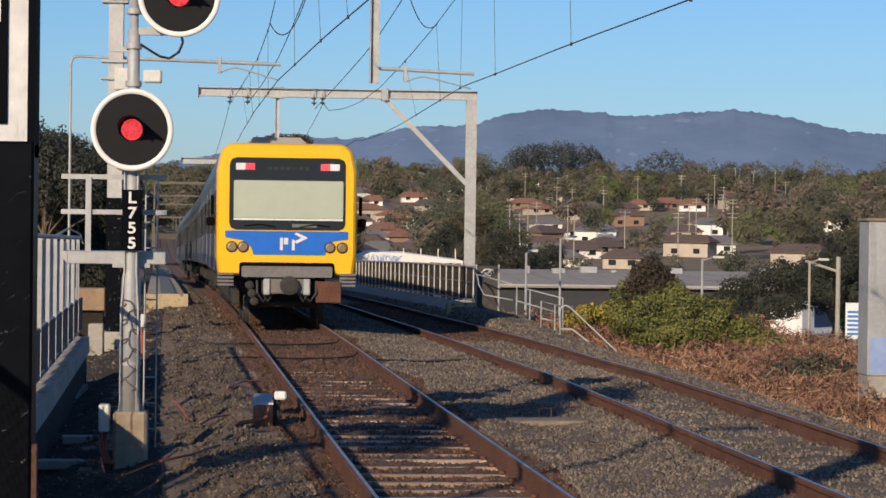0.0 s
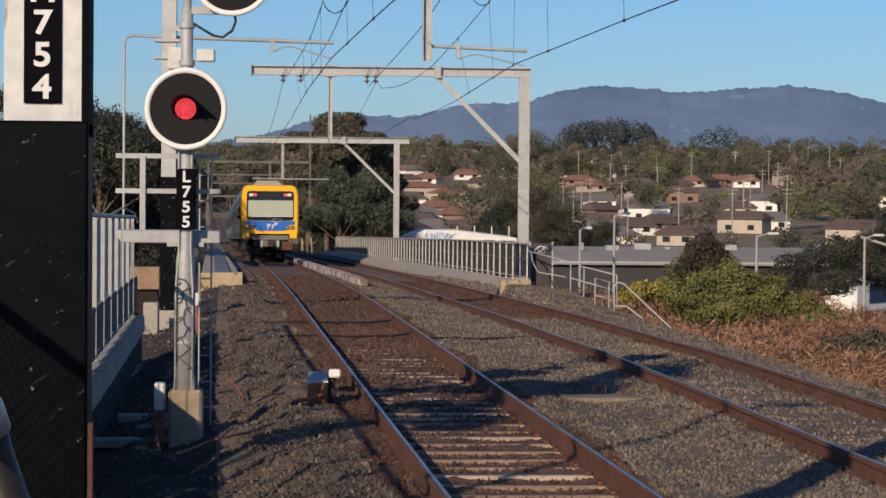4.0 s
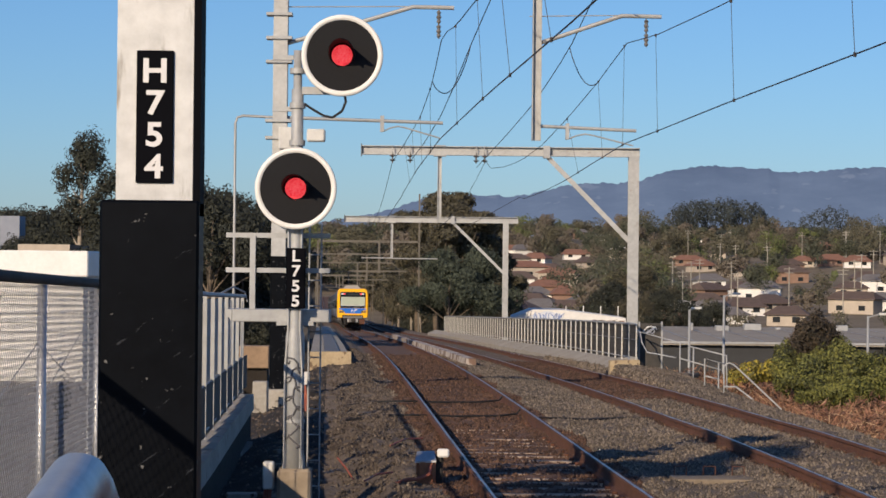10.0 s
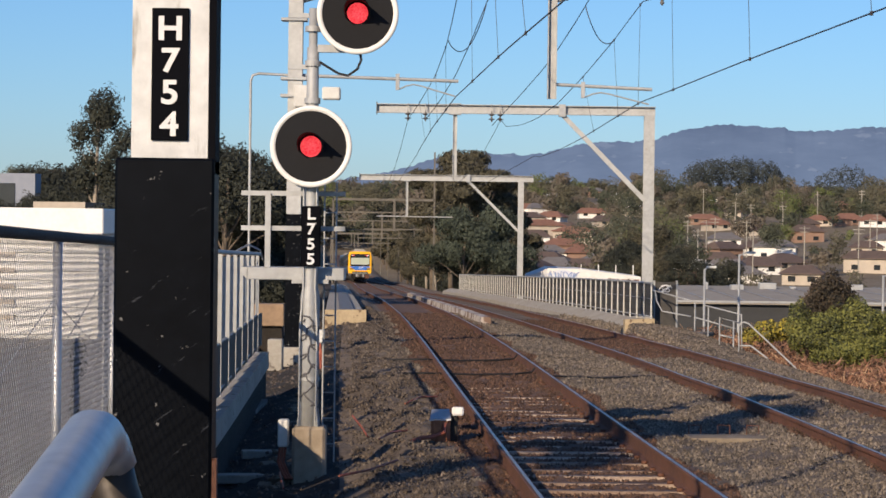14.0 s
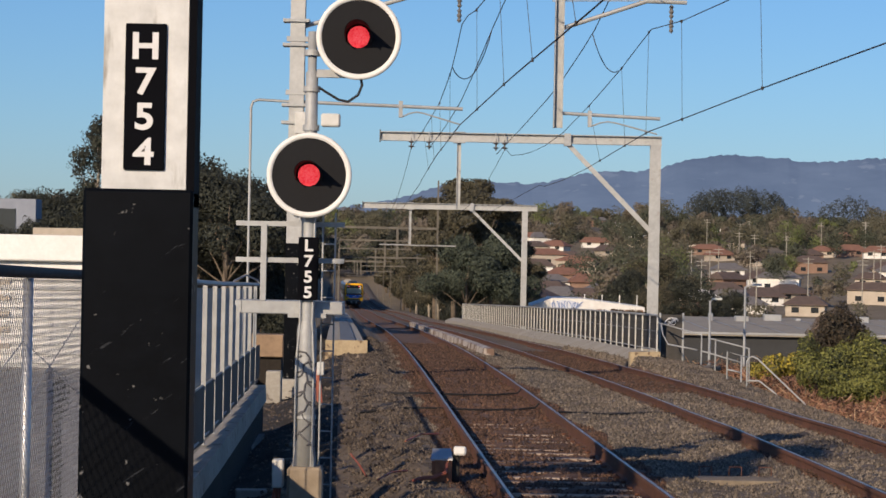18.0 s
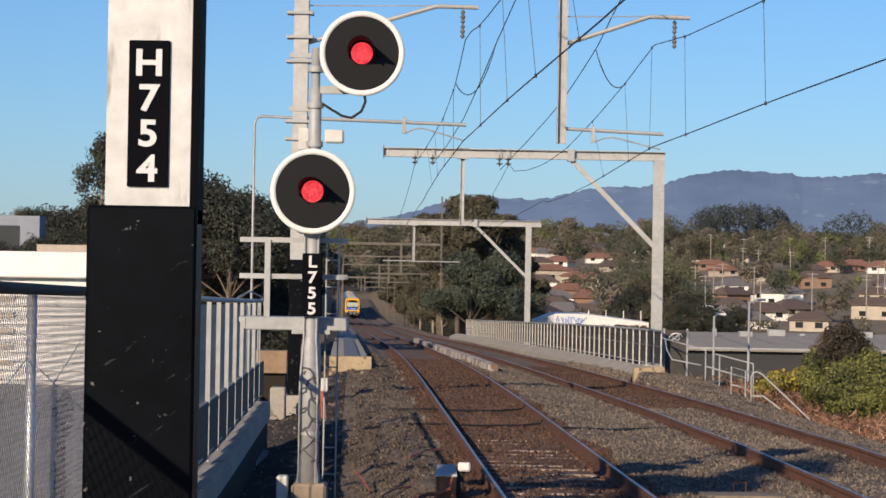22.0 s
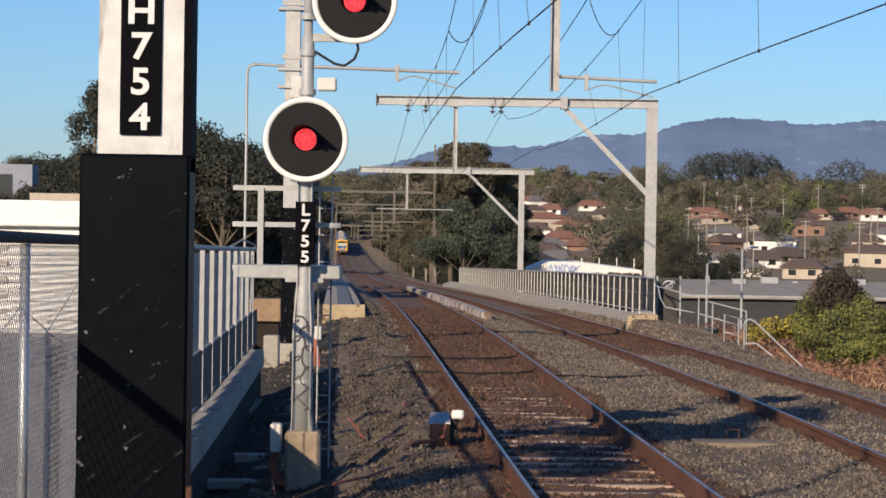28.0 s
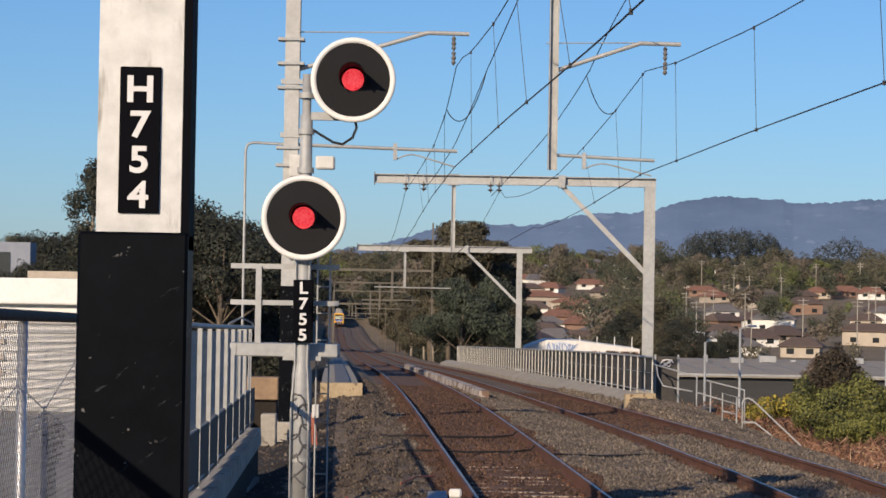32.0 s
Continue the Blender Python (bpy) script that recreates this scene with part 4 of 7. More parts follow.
def portal(y, left, right, h, w=0.10, mast=0.0):
    g = thing("overhead_line_portal", "thin rusty steel overhead-line portal farther along", "overhead gantry", group="far portals over the line")
    x, z = line_x(y) + 2, float(line_z(y))
    for xx, more in ((x - left, 0.0), (x + right, mast)):
        b = Build()
        b.box(xx - w / 2, y - w / 2, z - 1, xx + w / 2, y + w / 2, z + h + more)
        part("column", b, M["portal"], g)
    b = Build()
    b.box(x - left, y - w / 2, z + h - w, x + right, y + w / 2, z + h + 0.05)
    part("beam", b, M["portal"], g)
    b = Build()
    b.box(x - 0.1, y - 0.1, z + 5.0, x + 0.1, y + 0.1, z + h)
    b.box(x - 2.6, y - 0.06, z + 5.1, x + 2.4, y + 0.06, z + 5.2)
    part("drop_arm", b, M["portal"], g)


portal(215, 5.3, 3.45, 7.75, 0.14, 4.1)
for yy, hh in ((275, 8.0), (335, 8.2), (400, 8.0), (465, 8.0), (530, 8.0), (600, 8.0)):
    portal(yy, 5.0, 5.6, hh)


# ---- overhead wires ----
def along(points, ys):
    """Points of a wire given by a few of its places (along, across, up), at the ys."""
    p = np.array(points)
    return [(float(np.interp(y, p[:, 0], p[:, 1])), float(y), float(np.interp(y, p[:, 0], p[:, 2]))) for y in ys]


def wires():
    # contact wire, catenary that hangs from the mast's arm, second catenary (along, across, up), droppers, jumper loop
    runs = (("first", 0.0,
             [(-25, 4.3, 5.0), (10.5, 2.35, 5.05), (26.5, 1.57, 5.05), (38.8, 0.84, 5.05), (52.6, 0.12, 5.05), (67.6, -0.46, 5.0), (90, -1.16, 4.95)],
             [(-25, 4.3, 7.2), (10.5, 2.1, 7.2), (22, 1.5, 6.75), (30, 1.1, 6.6), (39.8, 0.68, 6.67), (46.8, 0.38, 6.89), (52, 0.149, 7.22), (56.7, -0.058, 6.56), (64, -0.375, 6.2), (77.8, -0.977, 6.13), (90, -1.51, 6.16)],
             [(20, 2.9, 10.5), (51.7, 1.168, 7.98), (58, 0.832, 7.55), (63.6, 0.532, 7.08), (70.7, 0.152, 6.6), (80.5, -0.368, 6.31), (90, -0.876, 6.165)],
             (18.5, 24, 29.5, 35, 40, 46.8, 58, 64, 70, 77), ((56.7, -0.058, 6.56), (58, 0.832, 7.55), 0.62)),
            ("second", GAP - 0.1,
             [(-25, 8.3, 4.95), (10.5, 6.2, 5.0), (28.9, 5.31, 5.0), (39, 4.74, 5.0), (47.9, 4.33, 5.0), (52.6, 4.04, 4.98), (68, 3.585, 4.73), (80, 3.49, 4.785), (90, 3.1, 4.8)],
             [(-25, 8.3, 7.1), (10.5, 6.2, 7.1), (24, 5.45, 6.6), (31, 5.1, 6.5), (38.8, 4.69, 6.57), (47.7, 4.29, 6.85), (52.6, 4.068, 7.124), (57.3, 3.786, 6.656), (63.7, 3.413, 6.179), (70, 3.038, 5.802), (75.9, 2.691, 5.638), (81.8, 2.342, 5.666), (90, 1.857, 5.933)],
             [(20, 5.1, 11.5), (53.4, 3.386, 8.13), (58, 3.156, 7.493), (64.2, 2.844, 7.012), (68.3, 2.639, 6.757), (78.2, 2.14, 6.375), (90, 1.549, 5.99)],
             (18, 24.5, 30.5, 39, 47.9, 52.9, 57.3, 63.7), ((58, 3.156, 7.493), (57, 3.80, 6.68), 0.42)))
    far = [90.0, 152.0, 215.0, 275.0, 335.0, 400.0, 465.0, 530.0]
    for name, mid, low, high, other, drops, loop in runs:
        w = thing("overhead_wires", f"thin dark contact and catenary wires over the {name} track", "overhead wires", group="overhead wires")
        near = np.arange(-25, 88.1, 2.5)
        cp, mp = along(low, near), along(high, near)
        for i, (a, c) in enumerate(zip(far[:-1], far[1:])):
            ends = [(low[-1][1], high[-1][1]) if e == 90.0 else (float(line_x(e)) + mid + (0.15 if i % 2 else -0.15),) * 2 for e in (a, c)]
            for t in np.arange(0, 1, 0.1):
                y = a + (c - a) * t
                zc = float(line_z(a)) * (1 - t) + float(line_z(c)) * t + (5.45 if a > 90 else 5.6 - 0.15 * t)
                cp.append((ends[0][0] * (1 - t) + ends[1][0] * t, y, zc))
                mp.append((ends[0][1] * (1 - t) + ends[1][1] * t, y, zc + 1.3 - 3.0 * t * (1 - t)))
        for y in drops:
            lo, hi = along(low, [y])[0], along(high, [y])[0]
            part("dropper", Build().tube([lo, hi], 0.006, 4, False), M["wire"], w)
            for q in (lo, hi):
                b = Build()
                b.box(q[0] - 0.018, y - 0.03, q[2] - 0.03, q[0] + 0.018, y + 0.03, q[2] + 0.025)
                part("clip", b, M["wire"], w)
        part("contact_wire", Build().tube(cp, 0.011, 5), M["wire"], w)
        part("catenary_wire", Build().tube(mp, 0.010, 5), M["wire"], w)
        part("catenary_wire", Build().tube(along(other, np.arange(20, 90.1, 2.5)), 0.012, 5), M["wire"], w)
        (ya, xa, za), (yb, xb, zb), dip = loop
        b = Build()
        b.tube([(xa + (xb - xa) * t, ya + (yb - ya) * t, za + (zb - za) * t - dip * math.sin(math.pi * t) ** 0.8) for t in np.linspace(0, 1, 17)], 0.012, 5)
        part("jumper_loop", b, M["wire"], w)


wires()


# ---- lettering ----
def letters(text, size, m, mat, name, parent, label):
    """Raised letters with the built-in font, one above another, in the plane of m (x right, y up)."""
    for i, ch in enumerate(text):
        cu = bpy.data.curves.new("letter", "FONT")
        cu.body, cu.size, cu.align_x, cu.extrude, cu.offset = ch, size * 1.36, "CENTER", 0.002, size * 0.035
        ob = bpy.data.objects.new("letter", cu)
        me = bpy.data.meshes.new_from_object(ob)
        me.materials.clear()
        me.materials.append(mat)
        o = new(name, me)
        o.parent = parent
        o.matrix_basis = m @ Matrix.Translation((0, -i * size * 1.31, 0)) @ Matrix.Diagonal((1.12, 1, 1, 1))
        bpy.data.objects.remove(ob)
        tagged(o, label)
    return None


FACE = Matrix.Rotation(radians(90), 4, "X")     # a plane that faces back along the line


# ---- the signal ----
def make_signal():
    X, Y, Z = -1.469, 26.2, -0.42
    g = thing("railway_signal", "two-light railway signal showing red on a galvanised post", "signal", (X, Y, Z))
    L = lambda x, y, z: (X + x, Y + y, z)

    def add(name, b, mat, parent=g, label="", smooth=False):
        ob = part(name, b, M[mat], parent, label, smooth)
        return ob
    place = Matrix.Translation((X, Y, Z)).inverted()

    def local(b):
        b.v = [tuple(place @ Vector(p)) for p in b.v]
        return b
    b = Build()
    b.box(X - 0.165, Y - 0.2, Z - 0.25, X + 0.19, Y + 0.2, 0.135, cut=0.03)
    add("footing", local(b), "footing", label="stained concrete footing block")
    b = Build()
    b.turned([(0, 0.103), (1.0, 0.103), (1.43, 0.103), (1.47, 0.098), (1.56, 0.079), (1.6, 0.078), (2.8, 0.074), (3.4, 0.066), (4.10, 0.064), (4.11, 0.046), (4.52, 0.046)], L(0, 0, 0.08), L(0, 0, 3), 24)
    add("post", local(b), "galv_dull", label="dull galvanised tubular post", smooth=True)
    for a in range(4):
        b = Build()
        m = Matrix.Translation((X, Y, 0.08)) @ Matrix.Rotation(radians(45 + 90 * a), 4, "Z")
        b.prism([(0.09, 0.05), (0.15, 0.05), (0.15, 0.10), (0.115, 0.32), (0.09, 0.32)], 0.014, m @ Matrix.Rotation(radians(90), 4, "X"))
        add("gusset", local(b), "galv_dull")
    # curl of faded paint up the lower post
    b = Build()
    curl = [(0.95 * math.sin(i * 0.42) + 0.30 * math.sin(i * 1.31 + 1), 0.32 + i * 0.0137 + 0.055 * math.sin(i * 0.84 + 0.6)) for i in range(74)]
    b.tube([L(0.107 * math.sin(a), -0.108 * math.cos(a), z) for a, z in curl], 0.0105, 5)
    add("paint_scrawl", local(b), "grey_spray", label="dark scrawl of spray paint")
    # number plate
    b = Build()
    b.box(X - 0.096, Y - 0.135, 1.84, X + 0.112, Y - 0.11, 2.485, cut=0.008)
    plate = add("number_plate", local(b), "black_trim", label="black plate with white letter and digits")
    letters("L755", 0.122, place @ Matrix.Translation((X + 0.008, Y - 0.138, 2.345)) @ FACE, M["paper"], "letter", plate, "white character")
    # two discs with their lamps and hoods
    for cx, cz in ((0.0, 3.117), (0.479, 4.536)):
        b = Build()
        b.turned([(0.04, 0.376), (0.0, 0.378), (-0.004, 0.41), (0.0, 0.432), (0.03, 0.436), (0.05, 0.43), (0.05, 0.398)], L(cx, -0.20, cz), L(cx, 0, cz), 64, False)
        disc = add("backing_disc", local(Build().turned([(0.004, 0.40), (0.03, 0.40)], L(cx, -0.20, cz), L(cx, 0, cz), 64)), "disc", label="round black backing disc")
        add("white_rim", local(b), "white", disc, "white rim", True)
        add("red_lens", local(Build().turned([(0.0, 0.06), (0.012, 0.10), (0.03, 0.112)], L(cx, -0.235, cz), L(cx, 0, cz), 32)), "red_light", disc, "lit red lens")
        hood = Build()
        n = 28
        rings = []
        for layer, r in ((0, 0.140), (1, 0.132)):
            for k in range(n + 1):
                a = math.pi * (-0.12 + 1.24 * k / n)
                reach = -0.20 - 0.53 * (0.35 + 0.65 * max(0.0, math.sin(a)) ** 0.6)
                rings.append(((cx + r * math.cos(a), -0.19, cz + r * math.sin(a)), (cx + r * math.cos(a), reach, cz + r * math.sin(a))))
        vs = [L(*p) for pr in rings for p in pr]
        fs = []
        for base in (0, 2 * (n + 1)):
            fs += [(base + 2 * k, base + 2 * k + 1, base + 2 * k + 3, base + 2 * k + 2) for k in range(n)]
        fs += [(2 * k + 1, 2 * (n + 1) + 2 * k + 1, 2 * (n + 1) + 2 * k + 3, 2 * k + 3) for k in range(n)]
        hood.add(vs, fs)
        add("hood", local(hood), "disc", disc, "black lamp hood", True)
        b = Build()
        b.box(X + cx - 0.15, Y - 0.15, cz - 0.17, X + cx + 0.15, Y + 0.05, cz + 0.17, cut=0.02)
        add("lamp_housing", local(b), "black_trim", disc)
    # bracket of the upper lamp, cable loop, boxes
    b = Build()
    b.box(X + 0.05, Y - 0.04, 4.13, X + 0.60, Y + 0.04, 4.21)
    add("bracket", local(b), "galv_dull")
    b = Build()
    b.tube([L(0.08, -0.1, 4.02), L(0.16, -0.1, 3.97), L(0.28, -0.1, 3.90), L(0.38, -0.1, 3.88), L(0.48, -0.1, 3.95), L(0.52, -0.1, 4.05), L(0.50, -0.1, 4.16)], 0.014, 6)
    add("cable_loop", local(b), "cable")
    b = Build()
    b.box(X + 0.106, Y - 0.1, 3.625, X + 0.30, Y + 0.08, 3.757, cut=0.015)
    add("junction_box", local(b), "box", label="pale grey junction box")
    for z in (3.98, 4.35, 3.58):
        add("clamp", local(Build().turned([(0, 0.08), (0.0, 0.086), (0.06, 0.086), (0.06, 0.08)], L(0, 0, z), L(0, 0, 9), 20, False)), "galv_dull")
    for z, r in ((2.86, 0.082), (2.76, 0.082), (3.45, 0.082), (1.62, 0.082), (0.62, 0.112)):
        add("band", local(Build().turned([(0, r - 0.01), (0.0, r), (0.035, r), (0.035, r - 0.01)], L(0, 0, z), L(0, 0, 9), 20, False)), "galv_dull")
    b = Build()
    b.prism([(-0.16, 2.68), (-0.10, 2.68), (-0.02, 2.90), (-0.10, 2.90)], 0.02, Matrix.Translation((X, Y - 0.1, 0)) @ FACE)
    add("stay", local(b), "galv")
    for x in (0.08, -0.10):
        b = Build()
        b.tube([L(x, -0.08, 0.1), L(x, -0.09, 1.2), L(x * 0.7, -0.07, 1.6), L(x * 0.8, -0.07, 3.0)], 0.012, 6)
        add("conduit", local(b), "galv_dull")
    b = Build()
    b.box(X - 0.27, Y + 0.02, 3.95, X - 0.05, Y + 0.08, 4.0)
    add("mast_strap", local(b), "galv_dull")
    b = Build()
    b.box(X - 0.27, Y + 0.02, 4.5, X - 0.05, Y + 0.08, 4.55)
    add("mast_strap", local(b), "galv_dull")
    # maintenance platform and its rails
    b = Build()
    b.box(X - 0.69, Y + 0.10, 1.69, X + 0.36, Y + 0.62, 1.825, cut=0.01)
    b.prism([(-0.69, 1.692), (-0.69, 1.823), (-0.755, 1.823), (-0.755, 1.78)], 0.5, Matrix.Translation((X, Y + 0.6, 0)) @ FACE)
    b.box(X - 0.205, Y + 0.06, 1.655, X + 0.19, Y + 0.3, 1.70)
    add("platform", local(b), "galv_dull", label="grey steel maintenance platform")
    for z in (2.245, 2.62):
        b = Build()
        b.box(X - 0.76, Y + 0.13, z - 0.026, X + 0.36, Y + 0.18, z + 0.026)
        add("guard_rail", local(b), "galv_dull")
    b = Build()
    b.box(X - 0.50, Y + 0.10, 1.825, X - 0.44, Y + 0.15, 2.62)
    add("guard_post", local(b), "galv_dull")
    for x in (0.12, 0.25):
        b = Build()
        b.tube([L(x, 0.5, -0.3), L(x, 0.5, 2.75)], 0.010, 6)
        add("ladder_rail", local(b), "galv_dull")
    for k in range(10):
        b = Build()
        b.tube([L(0.12, 0.5, -0.1 + k * 0.28), L(0.25, 0.5, -0.1 + k * 0.28)], 0.008, 6)
        add("rung", local(b), "galv_dull")
    # small cable box beside the footing
    b = Build()
    b.box(X - 0.325, Y - 0.1, -0.09, X - 0.21, Y + 0.1, 0.20, cut=0.015)
    add("cable_box", local(b), "box", label="small white cable box")
    for dx in (-0.30, -0.27, -0.24):
        b = Build()
        b.tube([L(dx, 0.0, -0.08), L(dx - 0.02, -0.05, -0.25), L(dx + 0.03, -0.12, -0.36), L(dx + 0.08, -0.2, -0.42)], 0.014, 6)
        add("cable_tail", local(b), "orange_cable", label="orange cable tail")


make_signal()


def make_rubble():
    """Broken lids, stones and cable ends lying in the ditch beside the signal's footing."""
    rng = random.Random(31)
    b = Build()
    for k in range(110):
        y = 25.2 + 17 * rng.random() ** 1.3
        x = -1.80 - 0.034 * (y - 26) + rng.uniform(-0.16, 0.12)
        r = rng.uniform(0.03, 0.10)
        z = float(bed_z(x - float(line_x(y)), y)) + rng.uniform(0.0, 0.05)
        m = Matrix.Translation((x, y, z)) @ Matrix.Rotation(rng.uniform(0, 6.3), 4, "Z") @ Matrix.Rotation(rng.uniform(-0.6, 0.6), 4, "X")
        b.box(-r, -r * 0.8, -r * 0.5, r * rng.uniform(0.6, 1.4), r * 0.7, r * 0.5, m, cut=r * 0.2)
    tagged(new("rubble", b.mesh("rubble", M["dark_concrete"])), "broken concrete lids and stones along the ditch", "rubble", kind="stuff")
    for y, w in ((27.5, 0.42), (30.2, 0.36)):
        g = thing("trough_lid", "grey concrete cable-trough lid lying across the ditch", "lid", (-2.15, y, float(bed_z(-2.15 - float(line_x(y)), y)) + 0.02), group="trough lids", turn=6)
        b = Build()
        b.box(-w, -0.12, -0.05, w, 0.12, 0.05, cut=0.012)
        part("slab", b, M["concrete"], g)


make_rubble()


# ---- near mast with its number plate ----
def make_near_mast():
    X, Y = -1.233, 10.6
    g = thing("near_mast", "broad pale steel mast, black cladding below, with a number plate", "mast", (X, Y, -0.8))
    inv = Matrix.Translation((X, Y, -0.8)).inverted()

    def local(b):
        b.v = [tuple(inv @ Vector(p)) for p in b.v]
        return b
    b = Build()
    h_beam(b, X + 0.003, 2.5, X + 0.003, 8.6, Y, 0.337, 0.20, face=True)
    part("column", local(b), M["near_mast"], g, "streaked pale galvanised column")
    b = Build()
    b.box(X + 0.174, Y - 0.104, 2.5, X + 0.205, Y + 0.10, 8.6)
    part("side_strip", local(b), M["black_trim"], g, "narrow black strip along the column's side")
    b = Build()
    b.box(X - 0.232, Y - 0.13, -0.8, X + 0.205, Y + 0.10, 2.568, cut=0.012)
    part("cladding", local(b), M["black"], g, "scuffed black painted cladding")
    b = Build()
    b.box(X + 0.207, Y - 0.12, -0.8, X + 0.228, Y - 0.06, 1.25)
    part("edge_angle", local(b), M["rail_rust"], g, "rusty edge angle")
    b = Build()
    b.box(X - 0.078, Y - 0.115, 2.644, X + 0.085, Y - 0.103, 3.226, cut=0.004)
    plate = part("number_plate", local(b), M["black_trim"], g, "black plate with white letter and digits")
    letters("H754", 0.107, inv @ Matrix.Translation((X + 0.003, Y - 0.117, 3.088)) @ FACE, M["paper"], "letter", plate, "white character")


make_near_mast()


# ---- platform end where the camera stands ----
def make_platform():
    g = thing("platform", "asphalt station platform end with a pale concrete edge", "platform", kind="structure")
    b = Build()
    b.box(-3.4, -30, -0.9, 0.72, 2.45, 1.02)
    part("body", b, M["concrete"], g)
    b = Build()
    b.box(-3.4, -30, 1.02, 0.60, 2.40, 1.06)
    part("surface", b, M["asphalt"], g, "dark asphalt surface")
    for k in range(32):
        b = Build()
        b.box(0.606, -30 + k * 1.01, 1.02, 0.95, -29.0 + k * 1.01, 1.08, cut=0.012)
        part("coping", b, M["concrete"], g)


make_platform()


# ---- near handrail ----
def make_handrail():
    g = thing("handrail", "bent galvanised tubular end rail of the platform", "handrail", (-0.34, 2.0, 1.0))
    inv = Matrix.Translation((-0.34, 2.0, 1.0)).inverted()
    bend = [(-0.366, 2.12, 2.057), (-0.367, 2.165, 2.053), (-0.364, 2.192, 2.040), (-0.358, 2.20, 2.018)]
    b = Build()
    b.tube([inv @ Vector(q) for q in [(-0.29, 0.35, 1.955), (-0.338, 1.52, 2.021)] + bend], 0.030, 32)
    part("top_rail", b, M["galv"], g, "scratched galvanised top rail", True)
    b = Build()
    b.tube([inv @ Vector(q) for q in [(-0.360, 2.20, 2.024), (-0.352, 2.195, 1.995), (-0.305, 2.17, 1.87), (-0.19, 2.08, 1.62), (0.0, 1.95, 1.05)]], 0.0265, 32)
    part("support_leg", b, M["shade_tube"], g, "sloping support leg", True)
    b = Build()
    b.tube([inv @ Vector(q) for q in [(-0.304, 0.7, 1.06), (-0.304, 0.7, 1.965)]], 0.0265, 24)
    part("post", b, M["galv"], g, "upright post", True)
    b = Build()
    b.tube([inv @ Vector(q) for q in [(-0.3126, 0.9, 1.9860), (-0.3355, 1.46, 2.0176)]], 0.0318, 32)
    part("sleeve", b, M["galv_dull"], g, "joint sleeve", True)


make_handrail()


# ---- fences beside the line ----
def fence_x(y):
    return -1.70 - 0.034 * y


def fence_top(y):
    return float(np.interp(y, [0, 13.3, 16.4, 29.4, 41], [2.40, 2.20, 2.157, 1.926, 1.77]))


def fence_foot(y):
    return float(np.interp(y, [0, 29, 41], [0.30, 0.15, 0.18]))


def make_fences():
    ys = list(np.arange(4, 41.6, 1.5))
    # the lower wall is added; its dark colour holds the fence's shade
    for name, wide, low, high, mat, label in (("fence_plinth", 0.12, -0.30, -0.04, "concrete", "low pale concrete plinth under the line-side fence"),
                                             ("ditch_wall", 0.08, -1.6, -0.30, "ditch", "added wall below the fence plinth, near black for shade")):
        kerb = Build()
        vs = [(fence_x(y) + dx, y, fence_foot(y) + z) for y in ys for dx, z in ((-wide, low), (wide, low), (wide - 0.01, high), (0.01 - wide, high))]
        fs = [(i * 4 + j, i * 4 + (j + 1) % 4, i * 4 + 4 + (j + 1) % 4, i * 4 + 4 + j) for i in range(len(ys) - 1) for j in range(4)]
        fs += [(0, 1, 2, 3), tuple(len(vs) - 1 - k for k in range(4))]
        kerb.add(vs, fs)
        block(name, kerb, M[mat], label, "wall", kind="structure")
    # chain-link stretch
    g = thing("wire_fence", "galvanised chain-link fence with a dark top rail", "fence")
    b = Build()
    b.tube([(fence_x(y), y, fence_top(y)) for y in np.arange(5, 17.6, 1.5)], 0.03, 10)
    part("top_rail", b, M["grime"], g, "dark top rail", True)
    for y in (7.2, 10.25, 13.28, 16.33):
        b = Build()
        b.tube([(fence_x(y), y, fence_foot(y) - 0.1), (fence_x(y), y, fence_top(y) - 0.03)], 0.026, 10)
        part("post", b, M["galv"], g, smooth=True)
    for y0, y1, za, zb in ((13.28, 16.33, 1.85, 1.35), (13.28, 16.33, 1.5, 1.98), (10.25, 13.28, 1.4, 1.85)):
        b = Build()
        b.tube([(fence_x(y0) - 0.02, y0, za), (fence_x(y1) - 0.02, y1, zb)], 0.0035, 5)
        part("brace_wire", b, M["galv"], g)
    net = Build()
    pitch, r = 0.075, 0.0021
    lo, hi = 0.35, 2.2
    for k in range(int(15 / pitch)):
        for d in (-1, 1):
            ya = 5.2 + k * pitch
            yb = ya + d * (hi - lo)
            if not (5.0 < yb < 17.2):
                continue
            pa, pb = (fence_x(ya), ya, lo + 0.02 * (20 - ya)), (fence_x(yb), yb, fence_top(yb) - 0.02)
            net.tube([pa, pb], r, 3, False)
    tagged(part("wire_mesh", net, M["galv"], g), kind="stuff")
    # steel panel stretch: upright fins, slats in place of mesh above, added sheets below
    f = thing("panel_fence", "tall grey steel fence with upright fins beside the line", "fence")
    fin = Build()
    fin.box(-0.10, -0.015, 0, -0.045, 0.015, 1.0, cut=0.003)
    ms = fin.mesh("fin", M["galv_dull"])
    y, k = 17.6, 0
    while y < 41.0:
        ob = new("fin", ms)
        ob.parent = f
        lo, hi = fence_foot(y), fence_top(y)
        ob.matrix_world = pose(fence_x(y), y, lo, 0, 0, 2) @ Matrix.Diagonal((1, 1, hi - lo, 1))
        # sheets are added: they darken the fence foot and shade the ditch
        b = Build()
        b.box(fence_x(y) - 0.13, y + 0.06, lo + 0.02, fence_x(y) - 0.114, y + 1.74, lo + 0.36 * (hi - lo))
        part("sheet", b, M["dark_sheet"], f, "dark sheet added to shade the ditch and fence foot")
        y += 1.8
